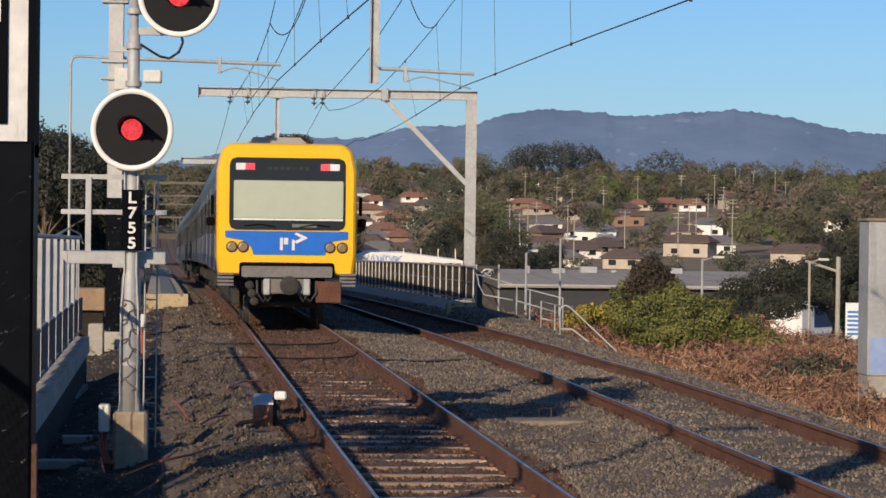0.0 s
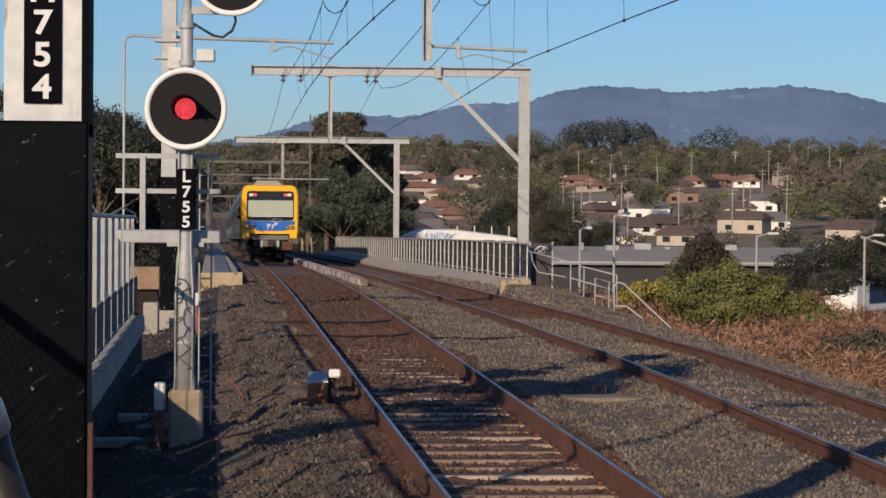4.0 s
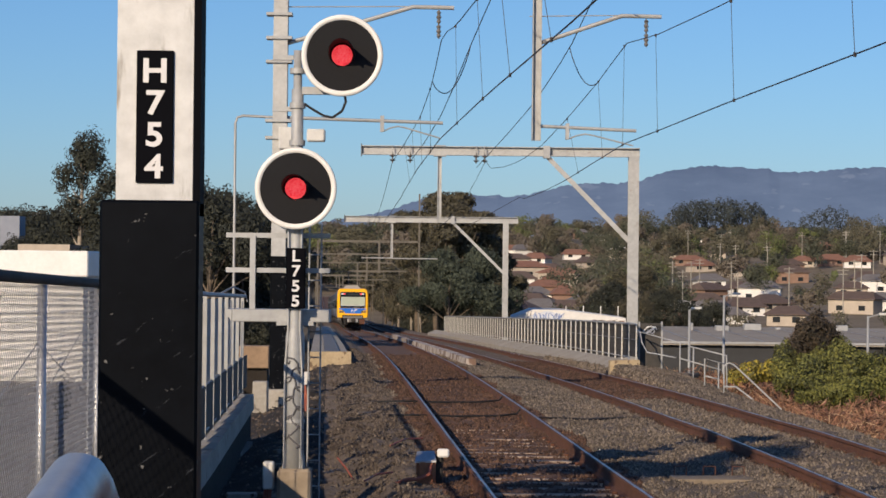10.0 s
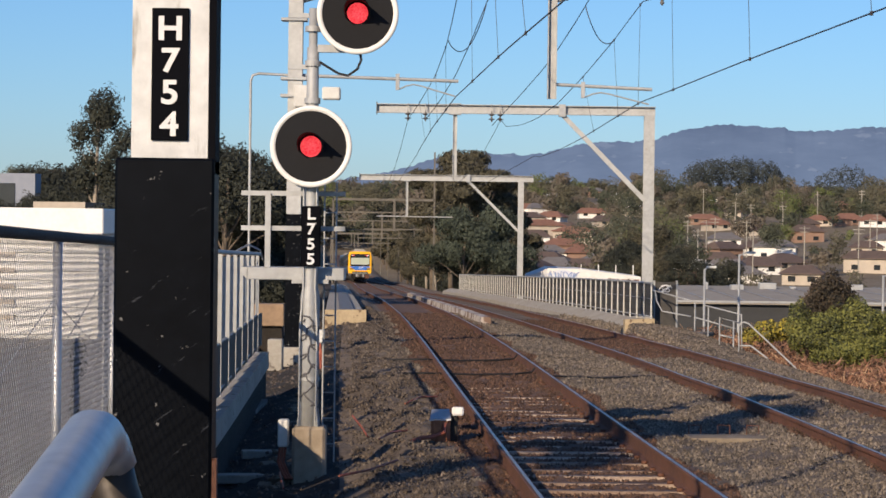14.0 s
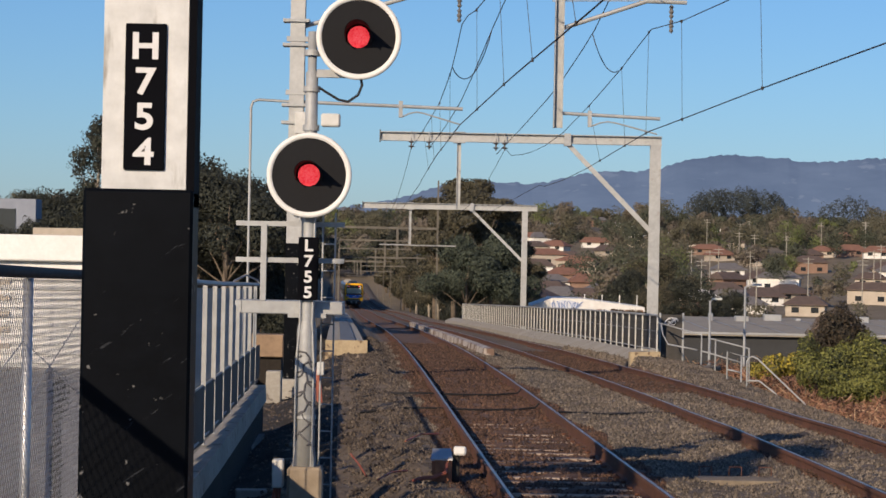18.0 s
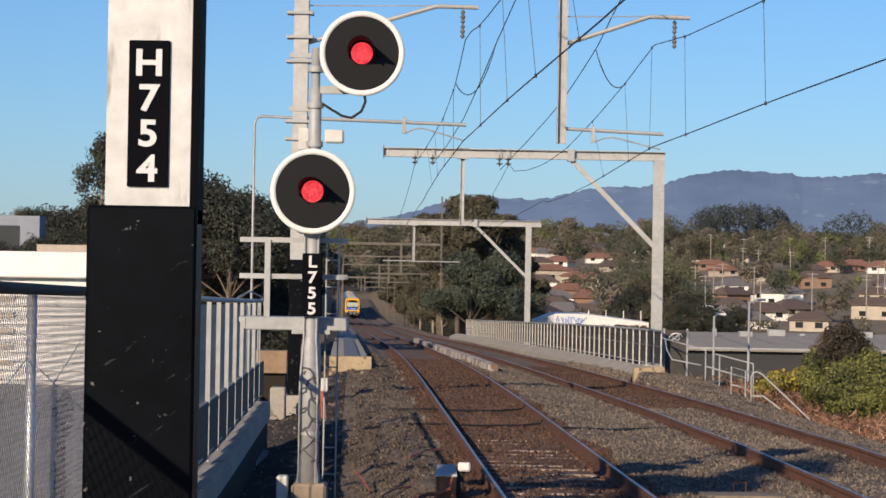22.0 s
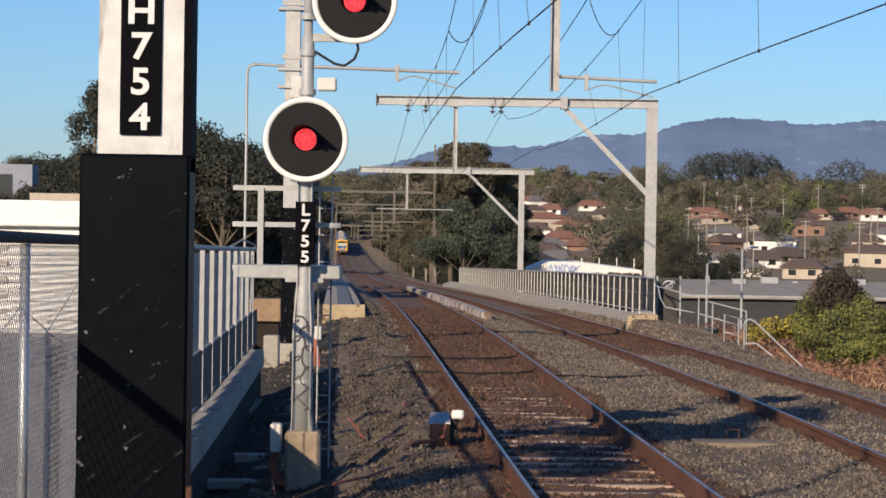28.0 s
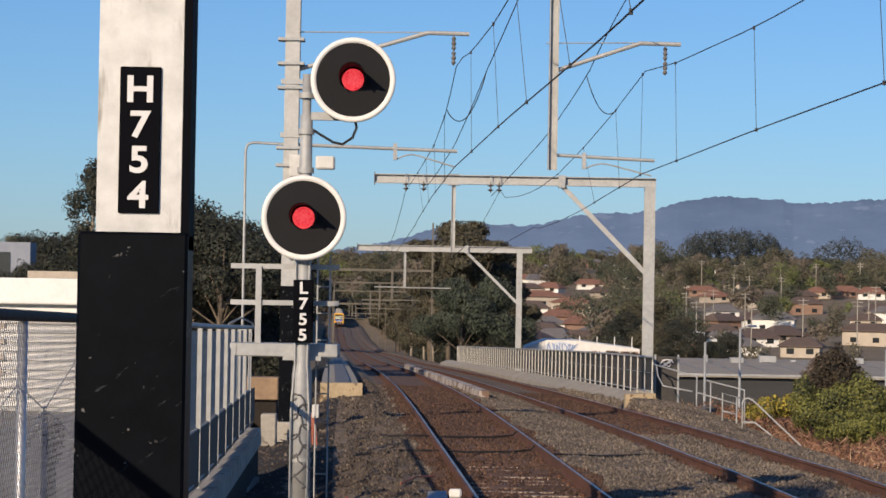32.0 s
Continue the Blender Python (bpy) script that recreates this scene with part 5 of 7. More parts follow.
    # slats replace wire mesh, turned along the sun so they barely block it
    slat = Build().box(-0.006, -0.085, 0, 0.006, 0.085, 1.0)
    ms = slat.mesh("slat", M["galv_dull"])
    for k in range(72):
        y = 17.75 + k * 0.325
        ob = new("slat", ms)
        ob.parent = f
        lo, hi = fence_foot(y), fence_top(y)
        ob.matrix_world = pose(fence_x(y) - 0.16, y, lo + 0.36 * (hi - lo), 0, 0, -27) @ Matrix.Diagonal((1, 1, (hi - lo) * 0.62, 1))
    for h in (0.04, 0.37):
        b = Build()
        b.tube([(fence_x(y) - 0.085, y, fence_foot(y) * (1 - h) + fence_top(y) * h) for y in np.arange(17.6, 41.5, 3.9)], 0.016, 5)
        part("rail", b, M["galv_dull"], f)
    b = Build()
    b.tube([(fence_x(y) - 0.03, y, fence_top(y) + 0.02) for y in np.arange(17.6, 41.5, 2.6)], 0.03, 6)
    part("rail", b, M["galv_dull"], f)
    b = Build()
    b.tube([(fence_x(41) + 0.02, 40.9, 1.70), (fence_x(41) - 0.02, 40.8, 1.86), (fence_x(41) - 0.16, 40.2, 1.95), (fence_x(41) - 0.3, 39.6, 1.86), (fence_x(41) - 0.34, 39.2, 1.70)], 0.014, 6)
    part("hoop", b, M["galv_dull"], f)


make_fences()


# ---- line-side details ----
def details():
    g = thing("track_lubricator", "small rusty trackside box with a white lamp beside the rail", "trackside box", (-0.03, 29.0, -0.07))
    b = Build()
    b.prism([(-0.115, -0.12), (-0.075, -0.17), (0.075, -0.17), (0.115, -0.10), (0.115, 0.10), (0.075, 0.16), (-0.075, 0.16), (-0.115, 0.12)], 0.275, Matrix.Translation((-0.03, 0, -0.2)))
    part("body", b, M["rusty_box"], g, "rusty orange-brown box")
    b = Build()
    b.add([(x, y, z + d) for d in (0, 0.022) for x, y, z in ((-0.16, -0.16, 0.065), (0.09, -0.18, 0.075), (0.07, 0.17, 0.165), (-0.14, 0.19, 0.155))],
          [(3, 2, 1, 0), (4, 5, 6, 7), (0, 1, 5, 4), (1, 2, 6, 5), (2, 3, 7, 6), (3, 0, 4, 7)])
    part("lid", b, M["galv"], g, "tilted bare metal lid")
    b = Build()
    b.box(0.07, 0.0, -0.2, 0.17, 0.12, 0.15, cut=0.02)
    part("lamp_block", b, M["grime"], g, "black lamp bracket")
    b = Build()
    b.box(0.10, -0.07, 0.125, 0.243, 0.05, 0.222, cut=0.02)
    part("white_lamp", b, M["white"], g, "white block")
    b = Build()
    b.tube([(0.02, -0.17, 0.04), (0.01, -0.24, -0.06), (-0.12, -0.3, -0.11), (-0.26, -0.34, -0.12), (-0.40, -0.45, -0.17)], 0.026, 8)
    part("conduit", b, M["orange_cable"], g, "orange cable conduit")
    g = thing("cover_slab", "pale concrete pit cover lying between the tracks", "pit cover", (3.46, 30.1, -0.265), turn=TURN)
    b = Build()
    b.box(-0.5, -0.3, -0.08, 0.5, 0.3, 0.02, cut=0.012)
    part("slab", b, M["dark_concrete"], g)
    for x in (-0.36, 0.0, 0.36):
        b = Build()
        b.tube([(x - 0.075, 0.31, 0.0), (x - 0.075, 0.31, 0.13), (x + 0.075, 0.31, 0.13), (x + 0.075, 0.31, 0.0)], 0.008, 5)
        part("lifting_handle", b, M["rail_rust"], g)
    g = thing("step_block", "tan rendered retaining block beside the mast foot", "retaining block", (-4.15, 57, -0.7))
    b = Build()
    b.box(-0.55, -0.4, 0.66, 0.41, 0.4, 1.16, cut=0.02)
    part("block", b, M["tan_render"], g)
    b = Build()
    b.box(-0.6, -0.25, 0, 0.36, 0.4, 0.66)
    part("base", b, M["ditch"], g, "dark recessed base")
    b = Build()
    b.box(0.50, -6.75, 0, 0.80, -6.3, 0.645, cut=0.02)
    part("footing", b, M["concrete"], g)
    for pts, name, lab in (([(-1.1, 31.5, -0.28), (-1.18, 31.0, -0.12), (-1.05, 30.4, -0.2), (-0.95, 30.0, -0.3)], "orange_conduit", "orange cable conduit looping over the ballast"),
                           ([(-1.75, 25.9, -0.34), (-1.7, 25.2, -0.3), (-1.62, 24.5, -0.36)], "orange_conduit", "short orange cable conduit by the signal footing"),
                           ([(-1.05, 24.2, -0.2), (-0.75, 24.6, -0.17), (-0.5, 25.3, -0.14)], "orange_conduit", "faded orange conduit lying on the ballast"),
                           ([(-0.55, 33.0, -0.1), (-0.35, 33.8, -0.06), (-0.12, 34.2, -0.08)], "orange_conduit", "faded pale orange conduit half buried in ballast"),
                           ([(-0.45, 28.6, -0.1), (-0.62, 28.2, -0.09), (-0.75, 27.6, -0.12)], "orange_conduit", "orange conduit leading from the trackside box")):
        b = Build()
        b.tube(pts, 0.012, 6)
        block(name, b, M["orange_cable"], lab, "cable", group="orange conduits")
    g = thing("cable_riser", "pale box on red-orange cable conduits beside the ballast", "cable box", (-2.5, 47.5, -0.5))
    for k in range(4):
        b = Build()
        b.tube([(0.05 * k, -0.1 - 0.12 * k, -0.1), (0.03 * k, 0, 0.3), (0.02 * k - 0.02, 0.05, 0.62)], 0.016, 6)
        part("conduit", b, M["orange_cable"], g, "red-orange conduit")
    b = Build()
    b.box(0.01, 0.0, 0.52, 0.14, 0.12, 0.77, cut=0.015)
    part("junction_box", b, M["box"], g, "pale junction box")
    # rail bonds: dark cables curled over the sleepers
    for y in (42.6, 47.0):
        b = Build()
        x = line_x(y)
        b.tube([(x + 0.78, y, -0.14), (x + 0.72, y - 0.05, -0.21), (x + 0.4, y - 0.25, -0.235), (x - 0.3, y - 0.5, -0.235), (x - 0.72, y - 0.6, -0.22), (x - 1.1, y - 0.7, -0.21), (x - 1.6, y - 0.6, -0.23), (x - 2.2, y - 0.9, -0.3)], 0.018, 6)
        block("bond_cable", b, M["cable"], "black bonding cable laid across the sleepers", "cable", group="bonding cables")
    # joint covers on the second track
    for y in (43,):
        b = Build()
        x = line_x(y) + GAP
        b.tube([(x - 0.8, y, -0.3), (x - 1.2, y + 0.3, -0.3), (x - 2.0, y - 0.4, -0.3), (x - 2.9, y - 1.0, -0.24)], 0.022, 6)
        block("bond_cable", b, M["cable"], "black bonding cable laid between the tracks", "cable", group="bonding cables")
    # steel panel at the bridge end, its grey darkened for shade
    g = thing("bridge_end_panel", "grey steel panel with a painted scrawl closing the bridge end, darkened for shade", "panel", (5.95, 67.6, -0.45))
    b = Build()
    b.box(-0.33, -0.03, 0, 0.33, 0.03, 1.30, cut=0.01)
    part("sheet", b, M["dark_sheet"], g)
    for x in (-0.33, 0.29):
        b = Build()
        b.box(x, -0.06, -0.3, x + 0.05, 0.06, 1.34, cut=0.008)
        part("post", b, M["galv_dull"], g)
    b = Build()
    b.tube([(-0.02 + 0.2 * math.cos(k * 0.7) * (1 - k * 0.02), -0.04, 1.12 + 0.10 * math.sin(k * 0.9)) for k in range(22)], 0.014, 5)
    part("paint_scrawl", b, M["paper"], g, "white scrawl of spray paint")
    # handrails of the steps down the bank
    rails = [[(5.56, 67, 0.66), (5.60, 66.6, 0.60), (5.62, 66.4, 0.36), (5.75, 66.2, 0.10), (6.48, 65.8, -0.02)], [(5.56, 67, 0.64), (6.61, 66, 0.37), (6.61, 66, 0.18)], [(6.61, 66, 0.37), (6.61, 66, -0.9)],
             [(6.44, 62, 0.40), (7.33, 61.6, 0.19), (7.36, 61.6, -1.1)], [(6.55, 62, 0.38), (6.55, 62, -1.0)], [(6.23, 62, 0.09), (7.22, 61.8, -0.18)],
             [(6.29, 57, -1.0), (6.29, 57, 0.27), (6.75, 57, 0.15)], [(6.61, 57, 0.18), (6.61, 57, -1.0)], [(6.29, 57, -0.13), (6.61, 57, -0.20)],
             [(6.51, 55, -1.2), (6.50, 55, 0.15), (6.54, 55, 0.22), (6.62, 55, 0.25), (6.73, 55, 0.20), (7.72, 54.6, -0.74), (7.78, 54.6, -1.0)],
             [(6.50, 55, -0.28), (6.77, 55, -0.28), (7.12, 54.8, -0.55), (7.2, 54.8, -0.9)]]
    g = thing("step_handrails", "thin galvanised handrails of steps down the bank", "handrail")
    for p in rails:
        b = Build()
        b.tube(p, 0.019, 8)
        part("tube", b, M["galv_dull"], g, smooth=True)
    # fallen pipe at the edge of the grass
    b = Build()
    b.tube([(7.12, 58.5, -0.72), (7.22, 52, -0.68), (7.38, 45.5, -0.68)], 0.055, 6)
    block("old_rail", b, M["rail_rust"], "rusty old rail lying at the edge of the grass", "rail")
    g = thing("broken_slab", "grey broken concrete slab lying at the bridge end", "slab", (6.1, 63.2, -0.47), turn=-20)
    b = Build()
    b.box(-0.5, -1.4, 0, 0.45, 1.2, 0.12, cut=0.03)
    part("slab", b, M["dark_concrete"], g)
    # grey equipment cabinet at the grass edge
    g = thing("equipment_cabinet", "tall grey steel equipment cabinet with faded paint marks", "cabinet", (10.13, 40, -0.75))
    b = Build()
    b.box(-0.37, -0.35, 0.45, 0.55, 0.35, 2.99, cut=0.025)
    part("body", b, M["galv_dull"], g)
    b = Build()
    b.box(-0.40, -0.38, 2.99, 0.58, 0.38, 3.04, cut=0.01)
    part("cap", b, M["dark_concrete"], g)
    b = Build()
    b.prism([(-0.36, 0.1), (0.25, 0.1), (0.53, 0.45), (-0.36, 0.45)], 0.66, Matrix.Translation((0, 0.33, 0)) @ FACE)
    part("foot", b, M["concrete"], g, "tapered foot")
    b = Build()
    b.box(-0.33, -0.356, 0.5, 0.2, -0.352, 1.1)
    part("paint_patch", b, M["graffiti"], g, "faded pale blue paint")


details()


# ---- buildings ----
def make_buildings():
    g = thing("white_shed", "long low white-clad building beyond the car park", "building", (-19, 70, -0.6))
    # gap shade between the boards is put into this greyer wall
    b = Build()
    b.box(-16, -9.96, 0, 10.50, 12, 2.60)
    part("wall", b, M["box"], g, "wall behind the boards, greyed for shaded gaps")
    for k in range(11):
        b = Build()
        b.box(-16, -10.02, 0.16 + k * 0.22, 10.53, -9.97, 0.32 + k * 0.22)
        part("cladding_board", b, M["white_wall"], g)
    b = Build()
    b.box(-16.2, -10.25, 2.60, 10.665, 12.2, 3.22, cut=0.03)
    part("parapet", b, M["white"], g, "clean white parapet")
    for k in range(5):
        b = Build()
        b.box(7.6 + 0.0, -10.06, 0.5 + 0.38 * k, 8.5, -10.025, 0.62 + 0.38 * k)
        part("sign_strip", b, M["cream_wall"], g, "faded coloured strip")
    g = thing("office_block", "pale apartment block with dark windows among trees", "building", (-33, 150, -2))
    b = Build()
    b.box(-10, 0, 0, 8.0, 2.2, 7.2)
    part("wall", b, M["shade_clad"], g)
    for i in range(5):
        for j in range(2):
            b = Build()
            b.box(-7.0 + i * 3, -0.06, 2.4 + j * 2.6, -5.2 + i * 3, 0.02, 4.0 + j * 2.6)
            part("window", b, M["glass"], g)
    g = thing("brown_roofed_house", "low house with a pale brown roof beyond the shed", "house", (-17.2, 115, -1.5))
    b = Build()
    b.box(-1.8, 0, 0, 0.2, 6, 4.4)
    part("wall", b, M["cream_wall"], g)
    b = Build()
    b.box(-2.0, -0.3, 4.4, 0.4, 6.3, 4.72)
    part("roof", b, M["cream_wall"], g)
    g = thing("warehouse", "long warehouse with a grey metal roof and dark wall", "building", (30, 150, -8.5))
    b = Build()
    b.box(-17, -8, 0, 40, 20, 6.56)
    part("wall", b, M["dark_wall"], g, "dark wall")
    b = Build()
    b.add([(-17.5, -8.4, 6.58), (40, -8.4, 6.58), (40, -8.4, 6.75), (-17.5, -8.4, 6.75), (-17.5, 20, 7.0), (40, 20, 7.0)],
          [(0, 1, 2, 3), (3, 2, 5, 4), (0, 3, 4), (1, 5, 2), (0, 4, 5, 1)])
    part("roof", b, M["roof_metal"], g, "grey metal roof")
    b = Build()
    b.box(-17.5, -8.46, 6.66, 40, -8.405, 6.78)
    part("gutter", b, M["galv_dull"], g, "pale gutter line")
    for k in range(28):
        b = Build()
        b.add([(-17 + k * 2, -8.3, 6.77), (-16.9 + k * 2, -8.3, 6.77), (-16.9 + k * 2, 19.8, 7.03), (-17 + k * 2, 19.8, 7.03)], [(0, 1, 2, 3)])
        part("roof_seam", b, M["galv_dull"], g)
    for x, y, w, h in ((-11.5, 12, 1.2, 0.7), (-9.4, 14, 1.6, 0.9), (-7.2, 15, 0.5, 0.4), (-13.2, 12, 0.3, 1.0), (-3.6, 14, 1.5, 0.8), (3.0, 15, 0.5, 0.9)):
        b = Build()
        b.box(x, y, 6.7, x + w * 0.7, y + 1, 6.9 + h * 0.5, cut=0.03)
        part("roof_vent", b, M["galv_dull"], g)
    for x in (-8, -1, 6, 13, 20):
        b = Build()
        b.box(x, -8.08, 1.2, x + 3.2, -7.98, 1.6)
        part("ledge", b, M["white"], g)
    g = thing("long_white_shed", "long low white shed with blue spray painting", "building", (10.5, 200, -8.5))
    b = Build()
    out = [(-4.0, 5.6), (5.05, 5.6), (5.05, 6.96), (0.1, 7.55), (-2.4, 7.57), (-4.0, 6.94)]
    b.add([(x, y, z) for y in (0, 9) for x, z in out], [(0, 1, 2, 3, 4, 5), (11, 10, 9, 8, 7, 6)] + [(i, i + 6, (i + 1) % 6 + 6, (i + 1) % 6) for i in range(6)])
    part("wall", b, M["white_wall"], g)
    b = Build()
    b.box(-5.1, 0.1, 0, 4.9, 8.9, 5.6)
    part("base", b, M["dark_wall"], g, "dark lower wall")
    b = Build()
    b.add([(-1.25 + 1.25 * (1 + 0.12 * math.sin(5 * a)) * math.cos(a), -0.012, 6.98 + 0.44 * (1 + 0.15 * math.cos(4 * a)) * math.sin(a)) for a in np.linspace(6.28, 0, 28, endpoint=False)], [tuple(range(28))])
    part("paint_patch", b, M["pale_spray"], g, "pale blue sprayed cloud")
    turns = random.Random(4)
    for k in range(9):
        b = Build()
        x0, tilt, wide, high, span = -2.25 + 0.26 * k, turns.uniform(-0.5, 0.5), turns.uniform(0.10, 0.30), turns.uniform(0.18, 0.40), turns.uniform(3.0, 5.5)
        b.tube([(x0 + wide * math.cos(a + k * 1.7) + tilt * high * math.sin(a * 1.3 + k), -0.03, 6.98 + high * math.sin(a * 1.3 + k)) for a in np.linspace(0, span, 10)], 0.035, 5)
        part("paint_scrawl", b, M["graffiti"], g, "blue spray-painted curl")
    for x in (1.2, 2.3, 3.5, 4.5):
        b = Build()
        b.box(x, -0.05, 6.1, x + 0.42, 0.0, 6.75)
        part("stained_panel", b, M["brick_wall"], g, "brown-stained wall panel")
    for x in (0.2, 1.6, 3.0, 4.4):
        b = Build()
        b.box(x, 0.2, 7.0, x + 0.07, 0.27, 7.9)
        part("roof_post", b, M["white"], g)
    # street below: light poles, timber poles, parked van, sign
    for x, y, z0, z1, arm, kind in ((11.75, 100, -8, 1.32, 0.3, "galv_dull"), (10.36, 100, -8, 0.72, 0.12, "galv_dull"), (15.82, 90, -7.5, 0.72, 0.45, "galv_dull"), (20.9, 95, -7.4, 0.6, 0.4, "pole_wood")):
        g = thing("street_lamp", "slim grey street lamp standing in the street below", "street lamp", (x, y, z0), group="street lamps")
        b = Build()
        b.tube([(0, 0, 0), (0, 0, z1 - z0)], 0.07, 8, r_end=0.045)
        part("pole", b, M[kind], g, smooth=True)
        b = Build()
        b.tube([(0, 0, z1 - z0 - 0.05), (arm, 0, z1 - z0 + 0.08)], 0.03, 6)
        part("arm", b, M[kind], g)
        b = Build()
        b.box(arm - 0.05, -0.1, z1 - z0 + 0.03, arm + 0.35, 0.1, z1 - z0 + 0.12, cut=0.02)
        part("lamp_head", b, M["box"], g)
    g = thing("timber_pole", "timber power pole with a raking arm in the street", "power pole", (22.1, 95.3, -7.5))
    b = Build()
    b.tube([(0, 0, 0), (0, 0, 8.28)], 0.11, 8, r_end=0.09)
    part("pole", b, M["pole_wood"], g)
    b = Build()
    b.tube([(0, 0, 7.7), (-1.3, 0, 8.1)], 0.06, 6)
    part("arm", b, M["pole_wood"], g)
    g = thing("parked_van", "white and dark-blue van parked in the street", "van", (27.4, 125, -4.0), turn=50)
    b = Build()
    b.box(-2.4, -0.9, 0.3, 2.2, 0.9, 2.0, cut=0.12)
    part("body", b, M["white"], g)
    b = Build()
    b.box(-1.0, -0.93, 0.75, 2.05, -0.9, 1.75, cut=0.01)
    part("side_panel", b, M["navy"], g)
    for x in (-1.6, 1.4):
        part("wheel", Build().turned([(0, 0.25), (0.0, 0.33), (0.2, 0.33), (0.2, 0.25)], (x, -0.92, 0.33), (x, 0, 0.33), 16), M["black_trim"], g)
    g = thing("street_sign", "white board with unreadable blue bars by the street", "sign", (22.35, 95, -6.3))
    b = Build()
    b.box(0.0, 0, 3.9, 0.75, 0.08, 5.3, cut=0.01)
    part("board", b, M["white"], g)
    b = Build()
    b.tube([(0.37, 0.05, 0), (0.37, 0.05, 3.95)], 0.05, 8)
    part("post", b, M["galv_dull"], g)
    for k in range(6):
        b = Build()
        b.box(0.07, -0.02, 4.05 + k * 0.17, 0.68, 0.0, 4.14 + k * 0.17)
        part("blue_bar", b, M["sign_blue"], g)


make_buildings()


# unseen lamp post left of view, placed for its thin shadow line
def car_park_lamp():
    g = thing("car_park_lamp", "tall unseen lamp post in the car park, placed for its shadow line", "lamp post", (-4.3, 10.1, -0.6))
    b = Build()
    b.tube([(0, 0, 0), (0, 0, 8.4)], 0.075, 10, r_end=0.05)
    part("post", b, M["galv"], g, smooth=True)
    b = Build()
    b.box(-0.1, -0.15, 8.4, 0.6, 0.15, 8.5, cut=0.02)
    part("lamp_head", b, M["box"], g)


car_park_lamp()


def garden_stake():
    g = thing("sapling", "thin dark sapling tied to a stake in the car park", "sapling", (-3.05, 20.0, -0.55))
    part("stake", Build().tube([(0, 0, 0), (0.01, 0, 0.9), (0, 0, 1.72)], 0.035, 7), M["shade_tube"], g)
    pts, way = crown_points([(0.02, 0, 1.72, 0.08, 0.08, 0.17), (0, 0, 1.2, 0.05, 0.05, 0.35), (0.0, 0, 0.7, 0.05, 0.05, 0.4)], 900)
    v, f = leaves(pts, 0.02, out=way)
    ob = new("foliage", fast_mesh("foliage", v, f, M["gum_dark"]))
    ob.parent = g


garden_stake()


HOUSES = []


def house(x, y, w, d, h, roof, wall, turn, hip=0.5, label=""):
    HOUSES.append((x, y, w))
    w, d, h = w * 0.92, d * 0.8, h * 0.73
    z = float(ground_z(x, y)) - 0.3
    g = thing("house", label, "house", (x, y, z), group="houses on the hillside", turn=turn)
    b = Build()
    b.box(-w / 2, -d / 2, 0, w / 2, d / 2, h)
    part("wall", b, M[wall], g)
    e, rh = 0.7, min(w, d) * 0.27
    b = Build()
    X, Y, r = w / 2 + e, d / 2 + e, (w / 2) * (1 - hip)
    b.add([(-X, -Y, h), (X, -Y, h), (X, Y, h), (-X, Y, h), (-r, 0, h + rh), (r, 0, h + rh), (-X, -Y, h - 0.2), (X, -Y, h - 0.2), (X, Y, h - 0.2), (-X, Y, h - 0.2)],
          [(0, 1, 5, 4), (2, 3, 4, 5), (1, 2, 5), (3, 0, 4), (6, 7, 1, 0), (7, 8, 2, 1), (8, 9, 3, 2), (9, 6, 0, 3), (9, 8, 7, 6)])
    part("roof", b, M[roof], g)
    n = max(2, int(w / 4))
    for k in range(n):
        for st in range(1 if h < 4 else 2):
            b = Build()
            x0 = -w / 2 + (k + 0.5) * w / n - 0.8
            b.box(x0, -d / 2 - 0.06, 1.0 + st * 2.8, x0 + 1.6, -d / 2 + 0.02, 2.2 + st * 2.8)
            part("window", b, M["glass"], g)
    return g


ROOFS = {"orange_tile": "terracotta", "brown_tile": "brown", "grey_tile": "grey", "white": "white metal"}
WALLS = {"cream_wall": "cream rendered", "brick_wall": "red-brick", "white_wall": "white"}


